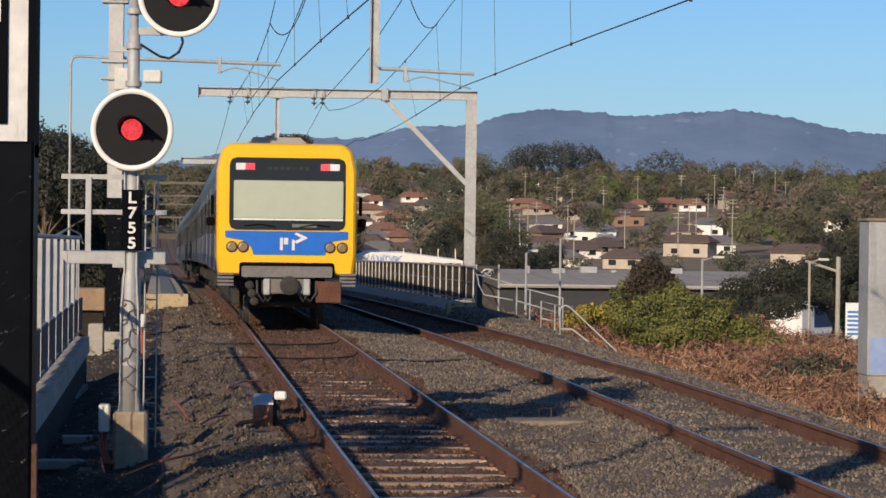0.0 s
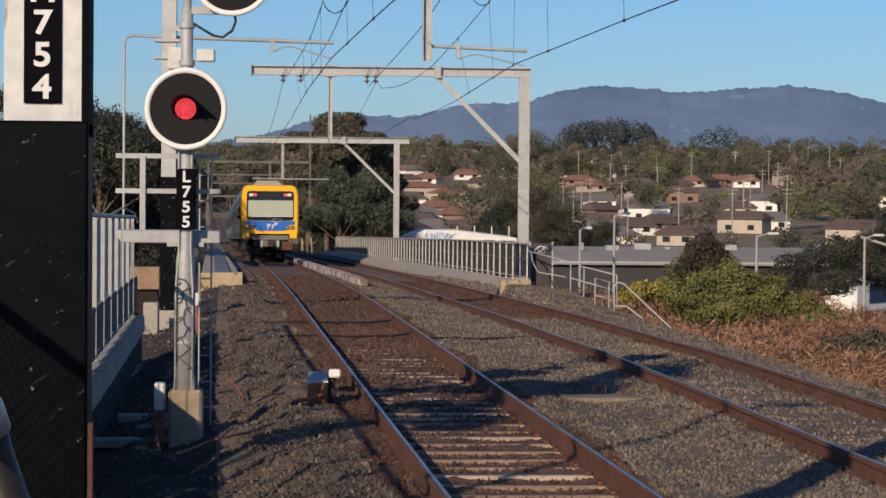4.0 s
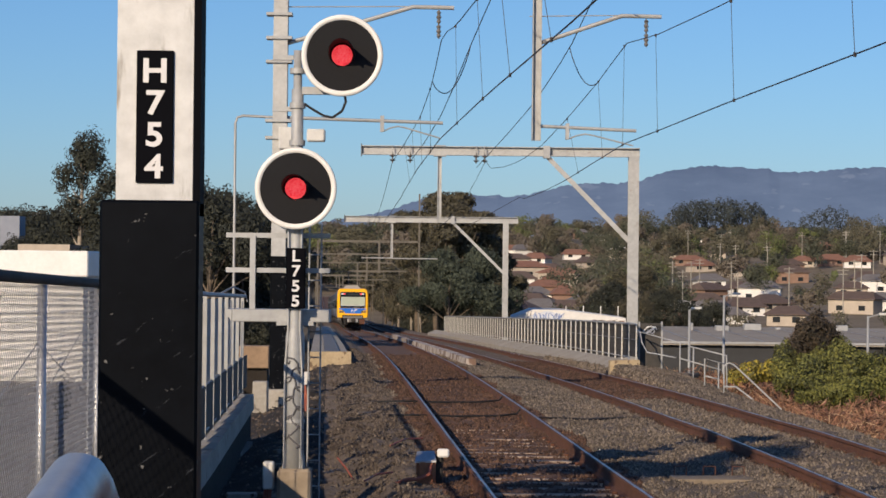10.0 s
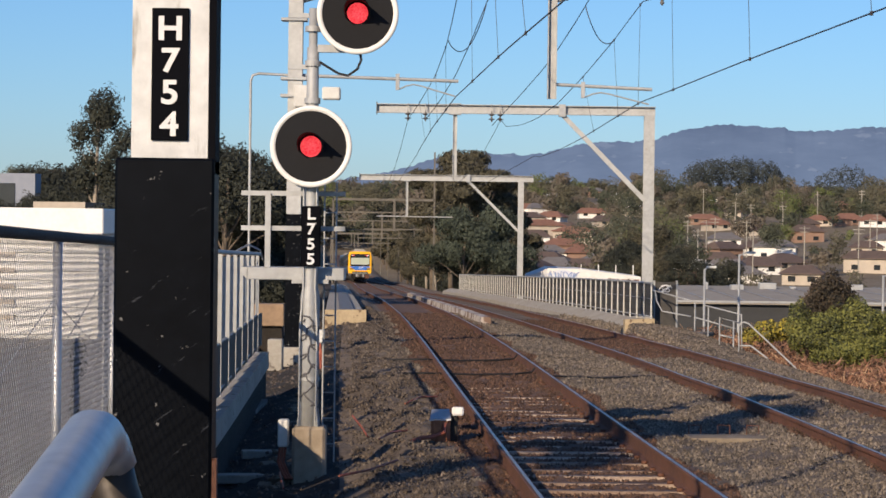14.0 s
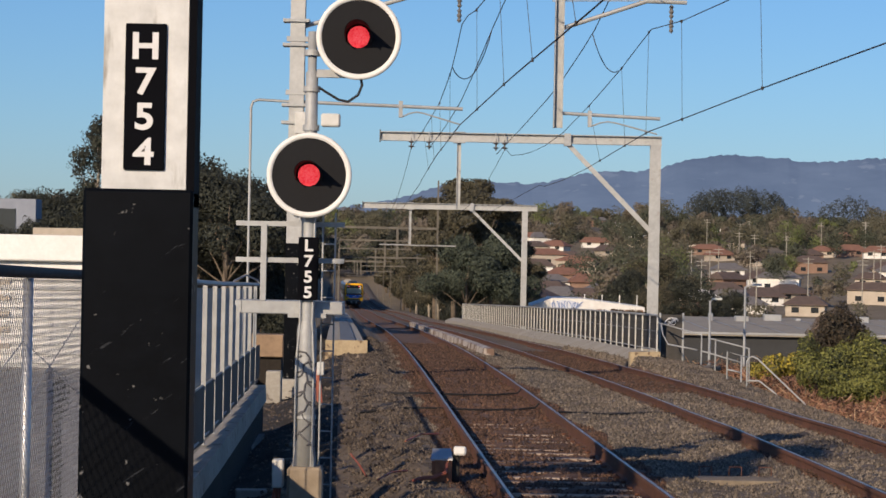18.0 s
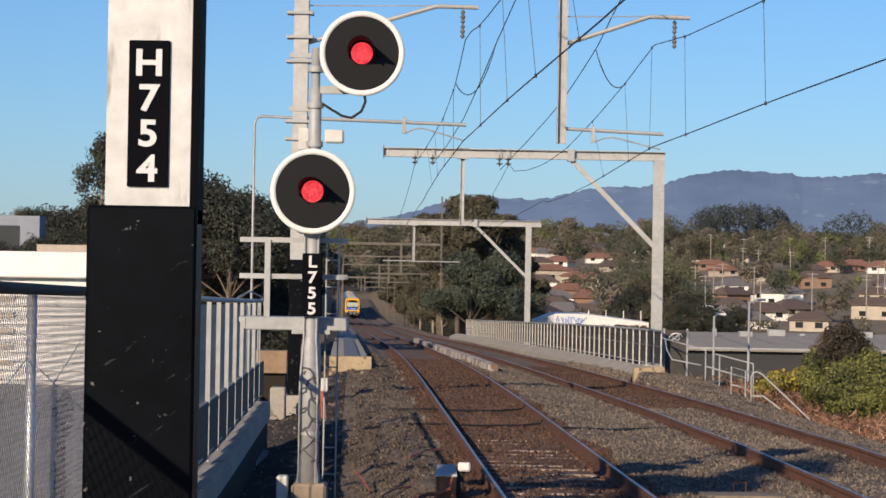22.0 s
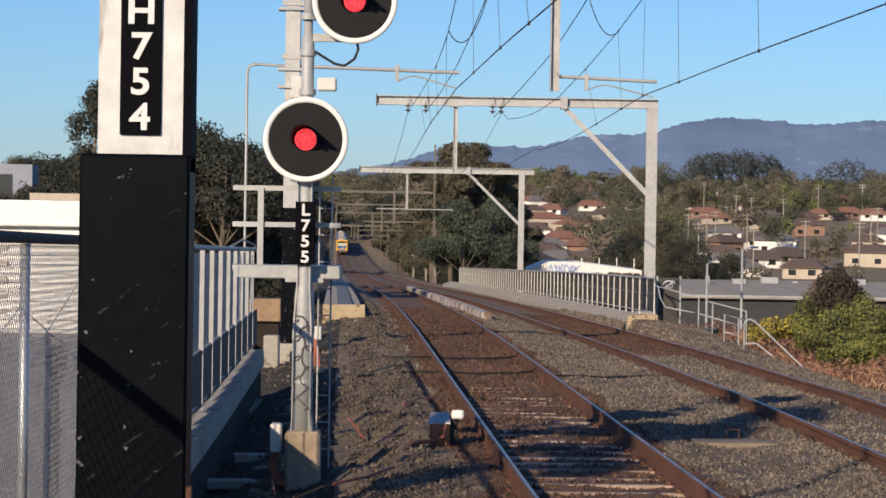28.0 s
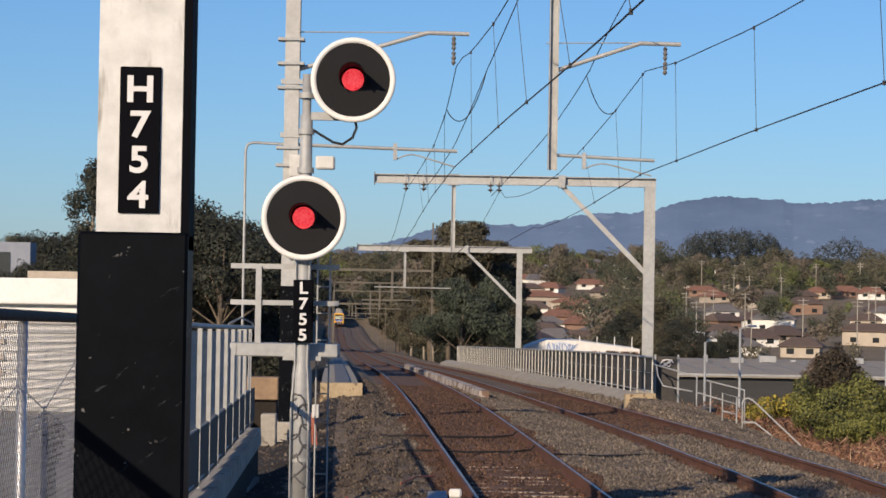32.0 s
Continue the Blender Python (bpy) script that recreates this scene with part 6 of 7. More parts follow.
def town():
    rng = random.Random(11)
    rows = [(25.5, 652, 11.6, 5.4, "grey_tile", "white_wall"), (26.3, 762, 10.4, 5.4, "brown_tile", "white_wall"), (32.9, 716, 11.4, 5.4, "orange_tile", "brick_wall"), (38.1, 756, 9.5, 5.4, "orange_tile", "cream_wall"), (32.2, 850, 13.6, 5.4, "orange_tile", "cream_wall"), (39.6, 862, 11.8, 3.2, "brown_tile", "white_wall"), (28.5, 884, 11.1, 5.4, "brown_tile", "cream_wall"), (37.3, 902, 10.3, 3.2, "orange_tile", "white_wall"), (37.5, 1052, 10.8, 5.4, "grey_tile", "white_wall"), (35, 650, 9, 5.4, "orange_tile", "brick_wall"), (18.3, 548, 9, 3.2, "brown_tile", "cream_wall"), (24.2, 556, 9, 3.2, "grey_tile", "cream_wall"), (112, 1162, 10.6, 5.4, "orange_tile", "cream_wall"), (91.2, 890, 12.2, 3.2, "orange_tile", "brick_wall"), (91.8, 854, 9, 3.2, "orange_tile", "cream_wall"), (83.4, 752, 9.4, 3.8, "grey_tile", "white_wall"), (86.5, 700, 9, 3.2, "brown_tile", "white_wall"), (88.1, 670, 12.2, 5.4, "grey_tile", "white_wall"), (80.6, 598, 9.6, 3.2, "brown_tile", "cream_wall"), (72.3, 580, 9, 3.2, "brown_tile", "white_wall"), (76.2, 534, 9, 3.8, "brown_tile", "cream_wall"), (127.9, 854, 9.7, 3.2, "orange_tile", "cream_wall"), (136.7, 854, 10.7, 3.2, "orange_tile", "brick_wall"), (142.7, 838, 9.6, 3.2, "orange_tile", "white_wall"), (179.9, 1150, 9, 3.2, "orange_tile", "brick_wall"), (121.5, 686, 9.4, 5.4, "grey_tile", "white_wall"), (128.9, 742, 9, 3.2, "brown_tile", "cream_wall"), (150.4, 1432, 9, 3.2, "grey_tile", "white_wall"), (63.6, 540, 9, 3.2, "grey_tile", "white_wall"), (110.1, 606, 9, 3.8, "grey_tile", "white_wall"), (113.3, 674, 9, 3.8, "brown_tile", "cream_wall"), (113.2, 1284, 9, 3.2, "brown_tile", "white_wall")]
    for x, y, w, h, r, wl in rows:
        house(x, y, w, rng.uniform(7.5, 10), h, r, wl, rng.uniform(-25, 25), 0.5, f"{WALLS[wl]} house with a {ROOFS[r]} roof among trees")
    for k in range(60):
        y = 520 + 1150 * rng.random() ** 1.15
        x = y * rng.uniform(0.03, 0.27)
        r = rng.choice(["orange_tile", "brown_tile", "brown_tile", "grey_tile", "brown_tile", "white"])
        wl = rng.choice(["cream_wall", "brick_wall", "white_wall"])
        house(x, y, rng.uniform(8, 15), rng.uniform(7, 10), rng.choice([3.0, 3.0, 3.0, 5.2]), r, wl, rng.uniform(-40, 40), rng.choice([0.5, 0.2]), f"{WALLS[wl]} house with a {ROOFS[r]} roof among trees")
    for k in range(34):
        y = 480 + 700 * rng.random()
        x = y * rng.uniform(0.09, 0.21)
        z = float(ground_z(x, y))
        g = thing("power_pole", "pale power pole with cross-arms above the houses", "power pole", (x, y, z - 0.3), group="power poles", turn=rng.uniform(-30, 30))
        b = Build()
        b.tube([(0, 0, 0), (0, 0, 12.0)], 0.15, 6, r_end=0.11)
        part("pole", b, M["pole_wood"], g)
        for h, w in ((12.0, 1.3), (11.1, 1.1)):
            b = Build()
            b.box(-w, -0.08, h - 0.5, w, 0.08, h - 0.37)
            part("cross_arm", b, M["pole_wood"], g)


town()


# ---- far range ----
def far_range():
    us = [-900, -600, -420, -250, -139, -74, -10, 60, 120, 152, 185, 249, 303, 346, 390, 411, 443, 487, 519, 573, 617, 643, 660, 682, 736, 790, 833, 891, 946, 1001, 1057, 1113, 1188, 1300, 1600]
    hs = [20, 40, 60, 80, 98, 114, 136, 139, 140, 138, 144, 160, 166, 166, 170, 178, 190, 196, 202, 199, 197, 196, 190, 190, 193, 199, 201, 206, 200, 192, 180, 168, 163, 130, 90]
    xs = np.arange(-900, 1600, 4.0)
    flank = np.interp(xs, us, hs)
    top = flank + np.abs(ripple(xs, xs * 0, 9)) * 2.2 + np.abs(ripple(xs + 31, xs * 0, 23)) * 2.5 + RNG.uniform(0, 1.0, len(xs)) + 4.0 * np.maximum(0, ripple(xs, xs * 0, 14) - 0.55) + 3.0 * np.maximum(0, ripple(xs + 90, xs * 0, 7) - 0.5)
    rows = [(4300, 0.0), (4400, 0.35), (4550, 0.7), (4700, 0.93), (4760, 1.0), (4850, 0.9)]
    v = np.concatenate([np.stack([xs * d / 4760, np.full_like(xs, d), np.where(f == 0, -40, (top if f > 0.95 else flank) * f * (d / 4760) + (4 * ripple(xs, xs * 0 + d, 40) if 0 < f < 1 else 0))], 1) for d, f in rows])
    n = len(xs)
    i = (np.arange(len(rows) - 1)[:, None] * n + np.arange(n - 1)[None]).reshape(-1)
    f = np.stack([i, i + 1, i + n + 1, i + n], 1)
    tagged(new("far_range", fast_mesh("far_range", v, f, M["range"])), "long forested mountain range on the horizon, haze blue and glowing", "backdrop", kind="structure")


far_range()


# ---- trees ----
def tree_kind(name, height, spread, mat, bark, n, leaf, label, bare=False, seed=1, low=0.35, fat=1.0):
    """A tapered trunk with limbs and a broken crown of many sprays; built at the origin."""
    rng = random.Random(seed)
    g = thing(name, label, "tree", (0, 0, 0))
    trunk = Build()
    bend = [(0, 0, -0.3), (rng.uniform(-.3, .3), rng.uniform(-.3, .3), height * 0.3), (rng.uniform(-.5, .5), rng.uniform(-.4, .4), height * 0.62), (rng.uniform(-.6, .6), 0, height * 0.9)]
    trunk.tube(bend, height * 0.022 + 0.06, 8, r_end=0.04)
    part("trunk", trunk, bark, g, smooth=True)
    blobs = []
    for k in range(11):
        a, t = rng.uniform(0, 6.28), rng.uniform(low, 0.95)
        reach = spread * (1.15 - 0.75 * abs(t - 0.55)) * rng.uniform(0.45, 0.9)
        tip = Vector((reach * math.cos(a), reach * math.sin(a), height * t))
        limb = Build()
        limb.tube([(0, 0, height * t * 0.55), tip * 0.5 + Vector((0, 0, height * t * 0.3)), tip], height * 0.006 + 0.012, 5, r_end=0.012)
        part("limb", limb, bark, g)
        r = spread * rng.uniform(0.30, 0.52) * fat
        blobs.append((tip.x, tip.y, tip.z, r * rng.uniform(0.8, 1.2), r, r * rng.uniform(0.55, 0.9)))
    blobs.append((0, 0, height * 0.82, spread * 0.4, spread * 0.4, height * 0.16))
    pts, way = crown_points(blobs, n)
    v, f = leaves(pts, leaf, stretch=1.4 if not bare else 3.5, out=None if bare else way)
    ob = new("crown", fast_mesh("crown", v, f, mat))
    ob.parent = g
    return g


def clumped_gum():
    """The slender gum beyond the shed: a pale bare trunk and hanging clumps of leaves with sky between them."""
    g = thing("gum_tree", "slender gum tree with a pale trunk and separate leaf clumps", "tree", (-18.9, 132, -2.2))
    trunk = Build().tube([(0, 0, -0.3), (0.05, 0, 4.2), (0.12, 0, 6.4), (0.2, 0, 8.3), (0.35, 0, 10.6)], 0.17, 8, r_end=0.05)
    part("trunk", trunk, M["pale_bark"], g, "pale smooth trunk", True)
    clumps = [(0.45, 10.6, 0.72, 0.85), (0.75, 10.0, 0.5, 0.6), (0.15, 10.1, 0.45, 0.7), (-0.62, 9.3, 0.50, 0.45), (-0.8, 8.6, 0.24, 0.22), (1.58, 9.0, 0.42, 0.55), (1.3, 8.5, 0.35, 0.35), (0.2, 8.9, 0.35, 0.40), (-0.25, 7.7, 0.55, 0.40), (1.05, 7.9, 0.42, 0.36), (0.5, 7.2, 0.5, 0.4), (-0.5, 6.7, 0.6, 0.5), (1.1, 6.6, 0.6, 0.6)]
    for x, z, r, h in clumps:
        limb = Build().tube([(0.12, 0, z - 1.5), (x * 0.6, 0.1, z - 0.7), (x, 0, z)], 0.05, 5, r_end=0.012)
        part("limb", limb, M["pale_bark"], g)
    pts, way = crown_points([(x, RNG.uniform(-0.3, 0.3), z, r * 1.25, r * 1.2, h * 1.25) for x, z, r, h in clumps], 8500)
    v, f = leaves(pts + RNG.normal(size=pts.shape) * 0.15, 0.062, stretch=1.9, out=way)
    ob = new("crown", fast_mesh("crown", v, f, M["gum_dark"]))
    ob.parent = g


def plant_trees():
    clumped_gum()
    kinds = [tree_kind("gum_tree", 14, 4.2, M["gum"], M["pale_bark"], 17000, 0.115, "tall grey-green gum tree with pale limbs", seed=1, low=0.25, fat=1.3),
             tree_kind("gum_tree", 12, 5.0, M["gum_dark"], M["bark"], 19000, 0.115, "broad dark green tree with a dense crown", seed=2),
             tree_kind("gum_tree", 10, 4.0, M["gum_light"], M["bark"], 12000, 0.115, "lighter green tree with an open crown", seed=3),
             tree_kind("bare_tree", 9, 3.6, M["bare"], M["bark"], 6500, 0.06, "leafless brown winter tree", True, seed=4),
             tree_kind("gum_tree", 11.6, 2.1, M["gum_dark"], M["pale_bark"], 10000, 0.09, "slender gum tree with a pale bare trunk", seed=8, low=0.46, fat=1.2),
             tree_kind("young_tree", 12, 1.15, M["gum"], M["bark"], 4200, 0.095, "slim unseen tree beyond the fence, placed for its shadow", seed=9, low=0.6),
             tree_kind("gum_tree", 14, 4.2, M["gum"], M["bark"], 6000, 0.2, "tall grey-green gum tree beside the line", seed=11),
             tree_kind("gum_tree", 12, 5.0, M["gum_dark"], M["bark"], 6500, 0.2, "broad dark green tree beside the line", seed=12),
             tree_kind("gum_tree", 10, 4.0, M["gum_light"], M["bark"], 4500, 0.2, "lighter green tree beside the line", seed=13),
             tree_kind("bare_tree", 9, 3.6, M["bare"], M["bark"], 2400, 0.10, "leafless brown winter tree beside the line", True, seed=14),
             tree_kind("gum_tree", 15, 3.3, M["gum"], M["bark"], 20000, 0.125, "tall olive gum tree behind the gantry", seed=21, low=0.3, fat=1.05),
             tree_kind("wattle_tree", 12, 5.0, M["wattle"], M["bark"], 21000, 0.115, "dense blue-green wattle tree by the bridge", seed=2)]
    rng = random.Random(5)
    spots = [(-19.4, 139, 4, 0.38, None), (-22.5, 150, 1, 0.6, None), (-27, 160, 1, 0.5, None), (-20.3, 168, 1, 0.56, None), (-24.5, 138, 1, 0.42, None), (-15.5, 125, 1, 0.5, None), (-30, 175, 0, 0.52, None), (-28.3, 178, 1, 0.72, None), (-30.6, 182, 1, 0.76, None), (-26.4, 176, 1, 0.68, None), (-23.4, 152, 1, 0.52, None), (-17.2, 160, 1, 0.66, None), (-25, 180, 0, 0.52, None), (-21, 128, 1, 0.42, None), (-14.6, 150, 1, 0.68, None),
             (-11.6, 118, 1, 0.66, None), (-9.7, 108, 1, 0.58, None), (-10.6, 124, 1, 0.42, None), (-8.3, 116, 1, 0.38, None), (-13.2, 132, 1, 0.52, None), (-9.6, 128, 1, 0.3, None), (-15.5, 142, 1, 0.68, None), (-12.6, 112, 1, 0.6, None), (-9.2, 117, 1, 0.45, None),
             (-21.8, 142, 1, 0.46, None), (-24, 146, 1, 0.5, None), (-19.6, 137, 1, 0.42, None), (-17.0, 129, 1, 0.5, None), (-26.0, 150, 1, 0.46, None),
             (1.3, 197, 11, 0.62, -4.5), (3.1, 200, 11, 0.66, -4.8), (4.5, 266, 10, 1.06, None), (7.6, 272, 10, 0.82, None), (0.4, 250, 10, 0.84, None), (-1.6, 262, 10, 0.8, None), (3.4, 262, 10, 1.0, None), (1.9, 268, 10, 1.02, None), (5.2, 258, 10, 0.88, None), (0.2, 285, 10, 0.92, None), (3.0, 252, 10, 0.95, None), (-4.6, 335, 0, 0.55, None), (-1.4, 300, 0, 0.52, None), (1.2, 320, 0, 0.55, None), (-2.6, 312, 0, 0.5, None),
             (22.5, 330, 1, 0.74, None), (28, 345, 0, 0.8, None), (31, 320, 1, 0.67, None), (33, 360, 0, 0.66, None), (25, 310, 0, 0.56, None), (36, 330, 1, 0.58, None), (19, 300, 3, 0.7, None),
             (19.9, 100, 1, 0.33, None), (24.3, 106, 1, 0.38, None), (25.6, 109, 2, 0.42, None), (31.0, 136, 1, 0.4, None), (21.0, 138, 9, 0.4, None), (33.5, 138, 0, 0.42, None)]
    for y in range(215, 780, 13):
        for side in (1, -1):
            for k in range(2):
                s = rng.uniform(8.5, 16) + 2 if side > 0 else -rng.uniform(6.5, 15)
                yy = y + rng.uniform(-6, 6)
                size = rng.uniform(0.42, 0.6)
                if side < 0 and 355 < yy < 392:
                    s, size = s - 1.0, size * 2.4
                elif side < 0:
                    s, size = (s - 2, size * 0.5) if k else (s - 16, size)
                if side > 0:
                    s, size = (s * 0.5 + 4.5, size * 0.5) if yy < 330 else (s, size * float(np.interp(yy, [330, 430, 600, 700], [0.95, 1.3, 1.3, 1.0])))
                spots.append((line_x(yy) + s, yy, rng.choice([6, 6, 7, 9, 8] if side < 0 else [6, 6, 7, 7, 6]), size, None))
    for k in range(26):
        yy = rng.uniform(770, 900)
        spots.append((line_x(770) + rng.uniform(-40, 45), yy, rng.choice([6, 7, 7]), rng.uniform(0.6, 0.9), None))
    # unseen slim tree left of view, placed for its shadow across the tracks
    spots += [(-7.4, 11.0, 5, 1.0, None)]
    first = {}
    for x, y, k, s, z in spots:
        z = float(ground_z(x, y)) if z is None else z
        m = pose(x, y, z - 0.1, 0, 0, rng.uniform(0, 360)) @ Matrix.Diagonal((s, s, s * rng.uniform(0.95, 1.1), 1))
        if k in first:
            copy_thing(kinds[k], m)
        else:
            first[k] = m
    for k, m in first.items():
        kinds[k].matrix_basis = m
    # distant wooded suburb as one mass for each leaf colour
    n = 3900
    y = 330 + 2100 * RNG.uniform(0, 1, n) ** 1.1
    x = y * RNG.uniform(-0.24, 0.30, n)
    ok = np.abs(x - line_x(y) - 2) > np.where(y < 780, 15, 0)
    ok &= ~((y < 530) & (x > 0.02 * y) & (x < 0.062 * y))
    ok &= ~((y < 570) & (x > 0.085 * y)) | (RNG.uniform(0, 1, n) < 0.12)
    hx = np.array(HOUSES)
    dy = hx[None, :, 1] - y[:, None]
    blocked = ((np.abs(hx[None, :, 0] - (x[:, None] + dy * x[:, None] / y[:, None])) < hx[None, :, 2] * 0.6) & (dy > -8) & (dy < np.where(np.arange(len(hx)) < 32, np.where(hx[:, 0] > 60, 185, 220), 52)[None])).any(1)
    ok &= ~blocked | (RNG.uniform(0, 1, n) < np.where(x < 0.065 * y, 0.05, 0.25))
    x, y = x[ok], y[ok]
    z = ground_z(x, y)
    sort = RNG.choice(4, len(x), p=[0.44, 0.34, 0.09, 0.13])
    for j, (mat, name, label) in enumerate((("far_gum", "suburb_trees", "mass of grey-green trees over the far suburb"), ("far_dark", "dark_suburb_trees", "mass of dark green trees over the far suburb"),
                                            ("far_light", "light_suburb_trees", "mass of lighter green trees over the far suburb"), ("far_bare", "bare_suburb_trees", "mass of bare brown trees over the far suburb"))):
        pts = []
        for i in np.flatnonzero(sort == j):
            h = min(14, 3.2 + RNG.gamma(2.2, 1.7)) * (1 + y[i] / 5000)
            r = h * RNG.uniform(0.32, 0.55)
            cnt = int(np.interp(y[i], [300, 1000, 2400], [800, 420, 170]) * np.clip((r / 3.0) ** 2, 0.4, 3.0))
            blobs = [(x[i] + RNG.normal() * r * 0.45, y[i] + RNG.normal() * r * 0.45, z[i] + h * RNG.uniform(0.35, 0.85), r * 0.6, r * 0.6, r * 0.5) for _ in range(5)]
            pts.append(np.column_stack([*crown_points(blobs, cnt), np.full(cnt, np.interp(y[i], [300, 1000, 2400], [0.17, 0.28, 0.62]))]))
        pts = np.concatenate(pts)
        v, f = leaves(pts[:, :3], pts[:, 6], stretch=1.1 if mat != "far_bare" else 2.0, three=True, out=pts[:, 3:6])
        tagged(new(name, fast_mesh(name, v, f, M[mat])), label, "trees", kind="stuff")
    # dark wooded knoll before the range
    blobs = []
    for k in range(30):
        e = k / 29
        h = 9 + 13 * max(0.0, math.sin(0.25 + 2.6 * e)) ** 0.55 + float(RNG.normal()) * 1.2
        blobs.append((145 + 54 * e, 1500 + float(RNG.normal()) * 8, 26 + h * 0.55, 4.6, 5, h * 0.42))
        blobs.append((145 + 54 * e, 1490 + float(RNG.normal()) * 6, 22, 4.6, 5, 6.5))
    for x, h in ((222, 40), (229, 43), (236, 44), (243, 42), (250, 37), (257, 36), (212, 35), (130, 33), (120, 32)):
        blobs.append((x, 1480, h - 8, 5.5, 5, 7 + float(RNG.normal())))
        blobs.append((x + 2, 1475, h - 16, 5.5, 5, 7))
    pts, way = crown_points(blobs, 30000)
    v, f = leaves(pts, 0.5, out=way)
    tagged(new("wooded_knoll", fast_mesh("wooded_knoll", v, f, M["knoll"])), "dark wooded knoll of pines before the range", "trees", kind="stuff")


plant_trees()


# ---- bank: dry grass, scrub and ivy ----
def make_bank():
    n = 110000
    y = 22 + 55 * RNG.uniform(0, 1, n) ** 1.3
    s = np.interp(y, [22, 42, 50, 62], [6.9, 6.9, 7.15, 7.4]) + 7.3 * RNG.uniform(0, 1, n) ** 1.2
    x = line_x(y) + s
    z = np.maximum(ground_z(x, y), bed_z(np.minimum(s, 7.6), y)) + RNG.uniform(0, 0.55, n) * smooth(6.9, 7.8, s) * (0.75 + 0.45 * ripple(x, y, 1.1) + 0.3 * ripple(x + 2, y, 0.45))
    pts = np.stack([x, y, z], 1)
    v, f = leaves(pts, 0.024, stretch=3.6)
    tagged(new("dry_grass", fast_mesh("dry_grass", v, f, M["dry"])), "tangled dry red-brown bracken and grass on the bank", "grass", kind="stuff")
    pick = RNG.choice(n, 11000, replace=False)
    v, f = leaves(pts[pick] + np.array((0, 0, 0.06)), 0.011, stretch=13.0)
    tagged(new("straw_stalks", fast_mesh("straw_stalks", v, f, M["straw"])), "pale dry straw stalks among the bracken", "grass", kind="stuff")
    spots = [("dark_bush", "dry_dark", [(9.2, 60, 0.5, 0.55, 0.6, 0.85), (9.5, 60.5, 0.65, 0.5, 0.5, 0.6), (8.85, 59.5, -0.05, 0.35, 0.4, 0.8), (9.75, 60, 0.2, 0.35, 0.4, 0.8)], 12000, 0.032, "dark brown leafless bush on the bank"),
             ("ivy_bush", "ivy", [(8.85, 57, -0.15, 0.7, 0.8, 0.72), (9.5, 57, 0.05, 0.75, 0.8, 0.68), (10.2, 57, -0.15, 0.7, 0.8, 0.6), (9.3, 56.4, -0.42, 1.0, 0.7, 0.42), (10.9, 57, -0.45, 0.7, 0.6, 0.5), (11.5, 57, -0.7, 0.6, 0.6, 0.4), (8.3, 58.5, 0.0, 0.3, 0.5, 0.7)], 46000, 0.027, "sunlit yellow-green ivy bush on the bank"),
             ("yellow_bush", "yellow_leaf", [(8.0, 62, -0.25, 0.4, 0.5, 0.3), (8.55, 62, -0.2, 0.4, 0.5, 0.3), (7.75, 63, -0.4, 0.3, 0.3, 0.22)], 3600, 0.036, "low bush with small yellow flowers"),
             ("dark_bush", "gum", [(9.8, 46, -0.72, 0.6, 0.5, 0.36), (10.5, 46.5, -0.65, 0.6, 0.5, 0.38), (9.2, 45.6, -0.9, 0.5, 0.4, 0.22), (11.1, 46.5, -0.75, 0.5, 0.4, 0.3)], 5000, 0.032, "dark scrub beside the dry bracken")]
    spots.append(("hedge", "dry_dark", [(3.0 + 1.3 * k, 194, -2.75 + 0.2 * math.sin(k * 1.7), 1.2, 0.8, 1.0) for k in range(10)], 34000, 0.085, "dark scrubby hedge below the bridge"))
    for name, mat, blobs, cnt, size, label in spots:
        g = thing(name, label, "bush", (blobs[0][0], blobs[0][1], float(ground_z(blobs[0][0], blobs[0][1]))))
        inv = g.matrix_world.inverted()
        for k, bl in enumerate(blobs):
            b = Build()
            b.tube([inv @ Vector((bl[0], bl[1], float(ground_z(bl[0], bl[1])) - 0.1)), inv @ Vector(bl[:3])], 0.03, 5, r_end=0.01)
            part("stem", b, M["bark"], g)
        pts, way = crown_points(blobs, cnt)
        v, f = leaves(pts, size, stretch=1.2, out=way)
        v = v - np.array(g.matrix_world.translation)
        ob = new("foliage", fast_mesh("foliage", v, f, M[mat]))
        ob.parent = g


make_bank()


# ---- the train ----
def body_outline(w, z0, z1, n=8):
    """Half-rounded cross-section of a carriage (x, z), from low left round the roof."""
    c = 0.30
    pts = [(-w + 0.05, z0), (-w, z0 + 0.4), (-w, z1 - c - 0.3)]
    pts += [(-w + c * 1.2 * (1 - math.cos(a)) + 0.06, z1 - c + c * math.sin(a) - 0.02) for a in (0.35 + (math.pi / 2 - 0.35) * k / n for k in range(n + 1))]
    return pts + [(-x, z) for x, z in reversed(pts)]


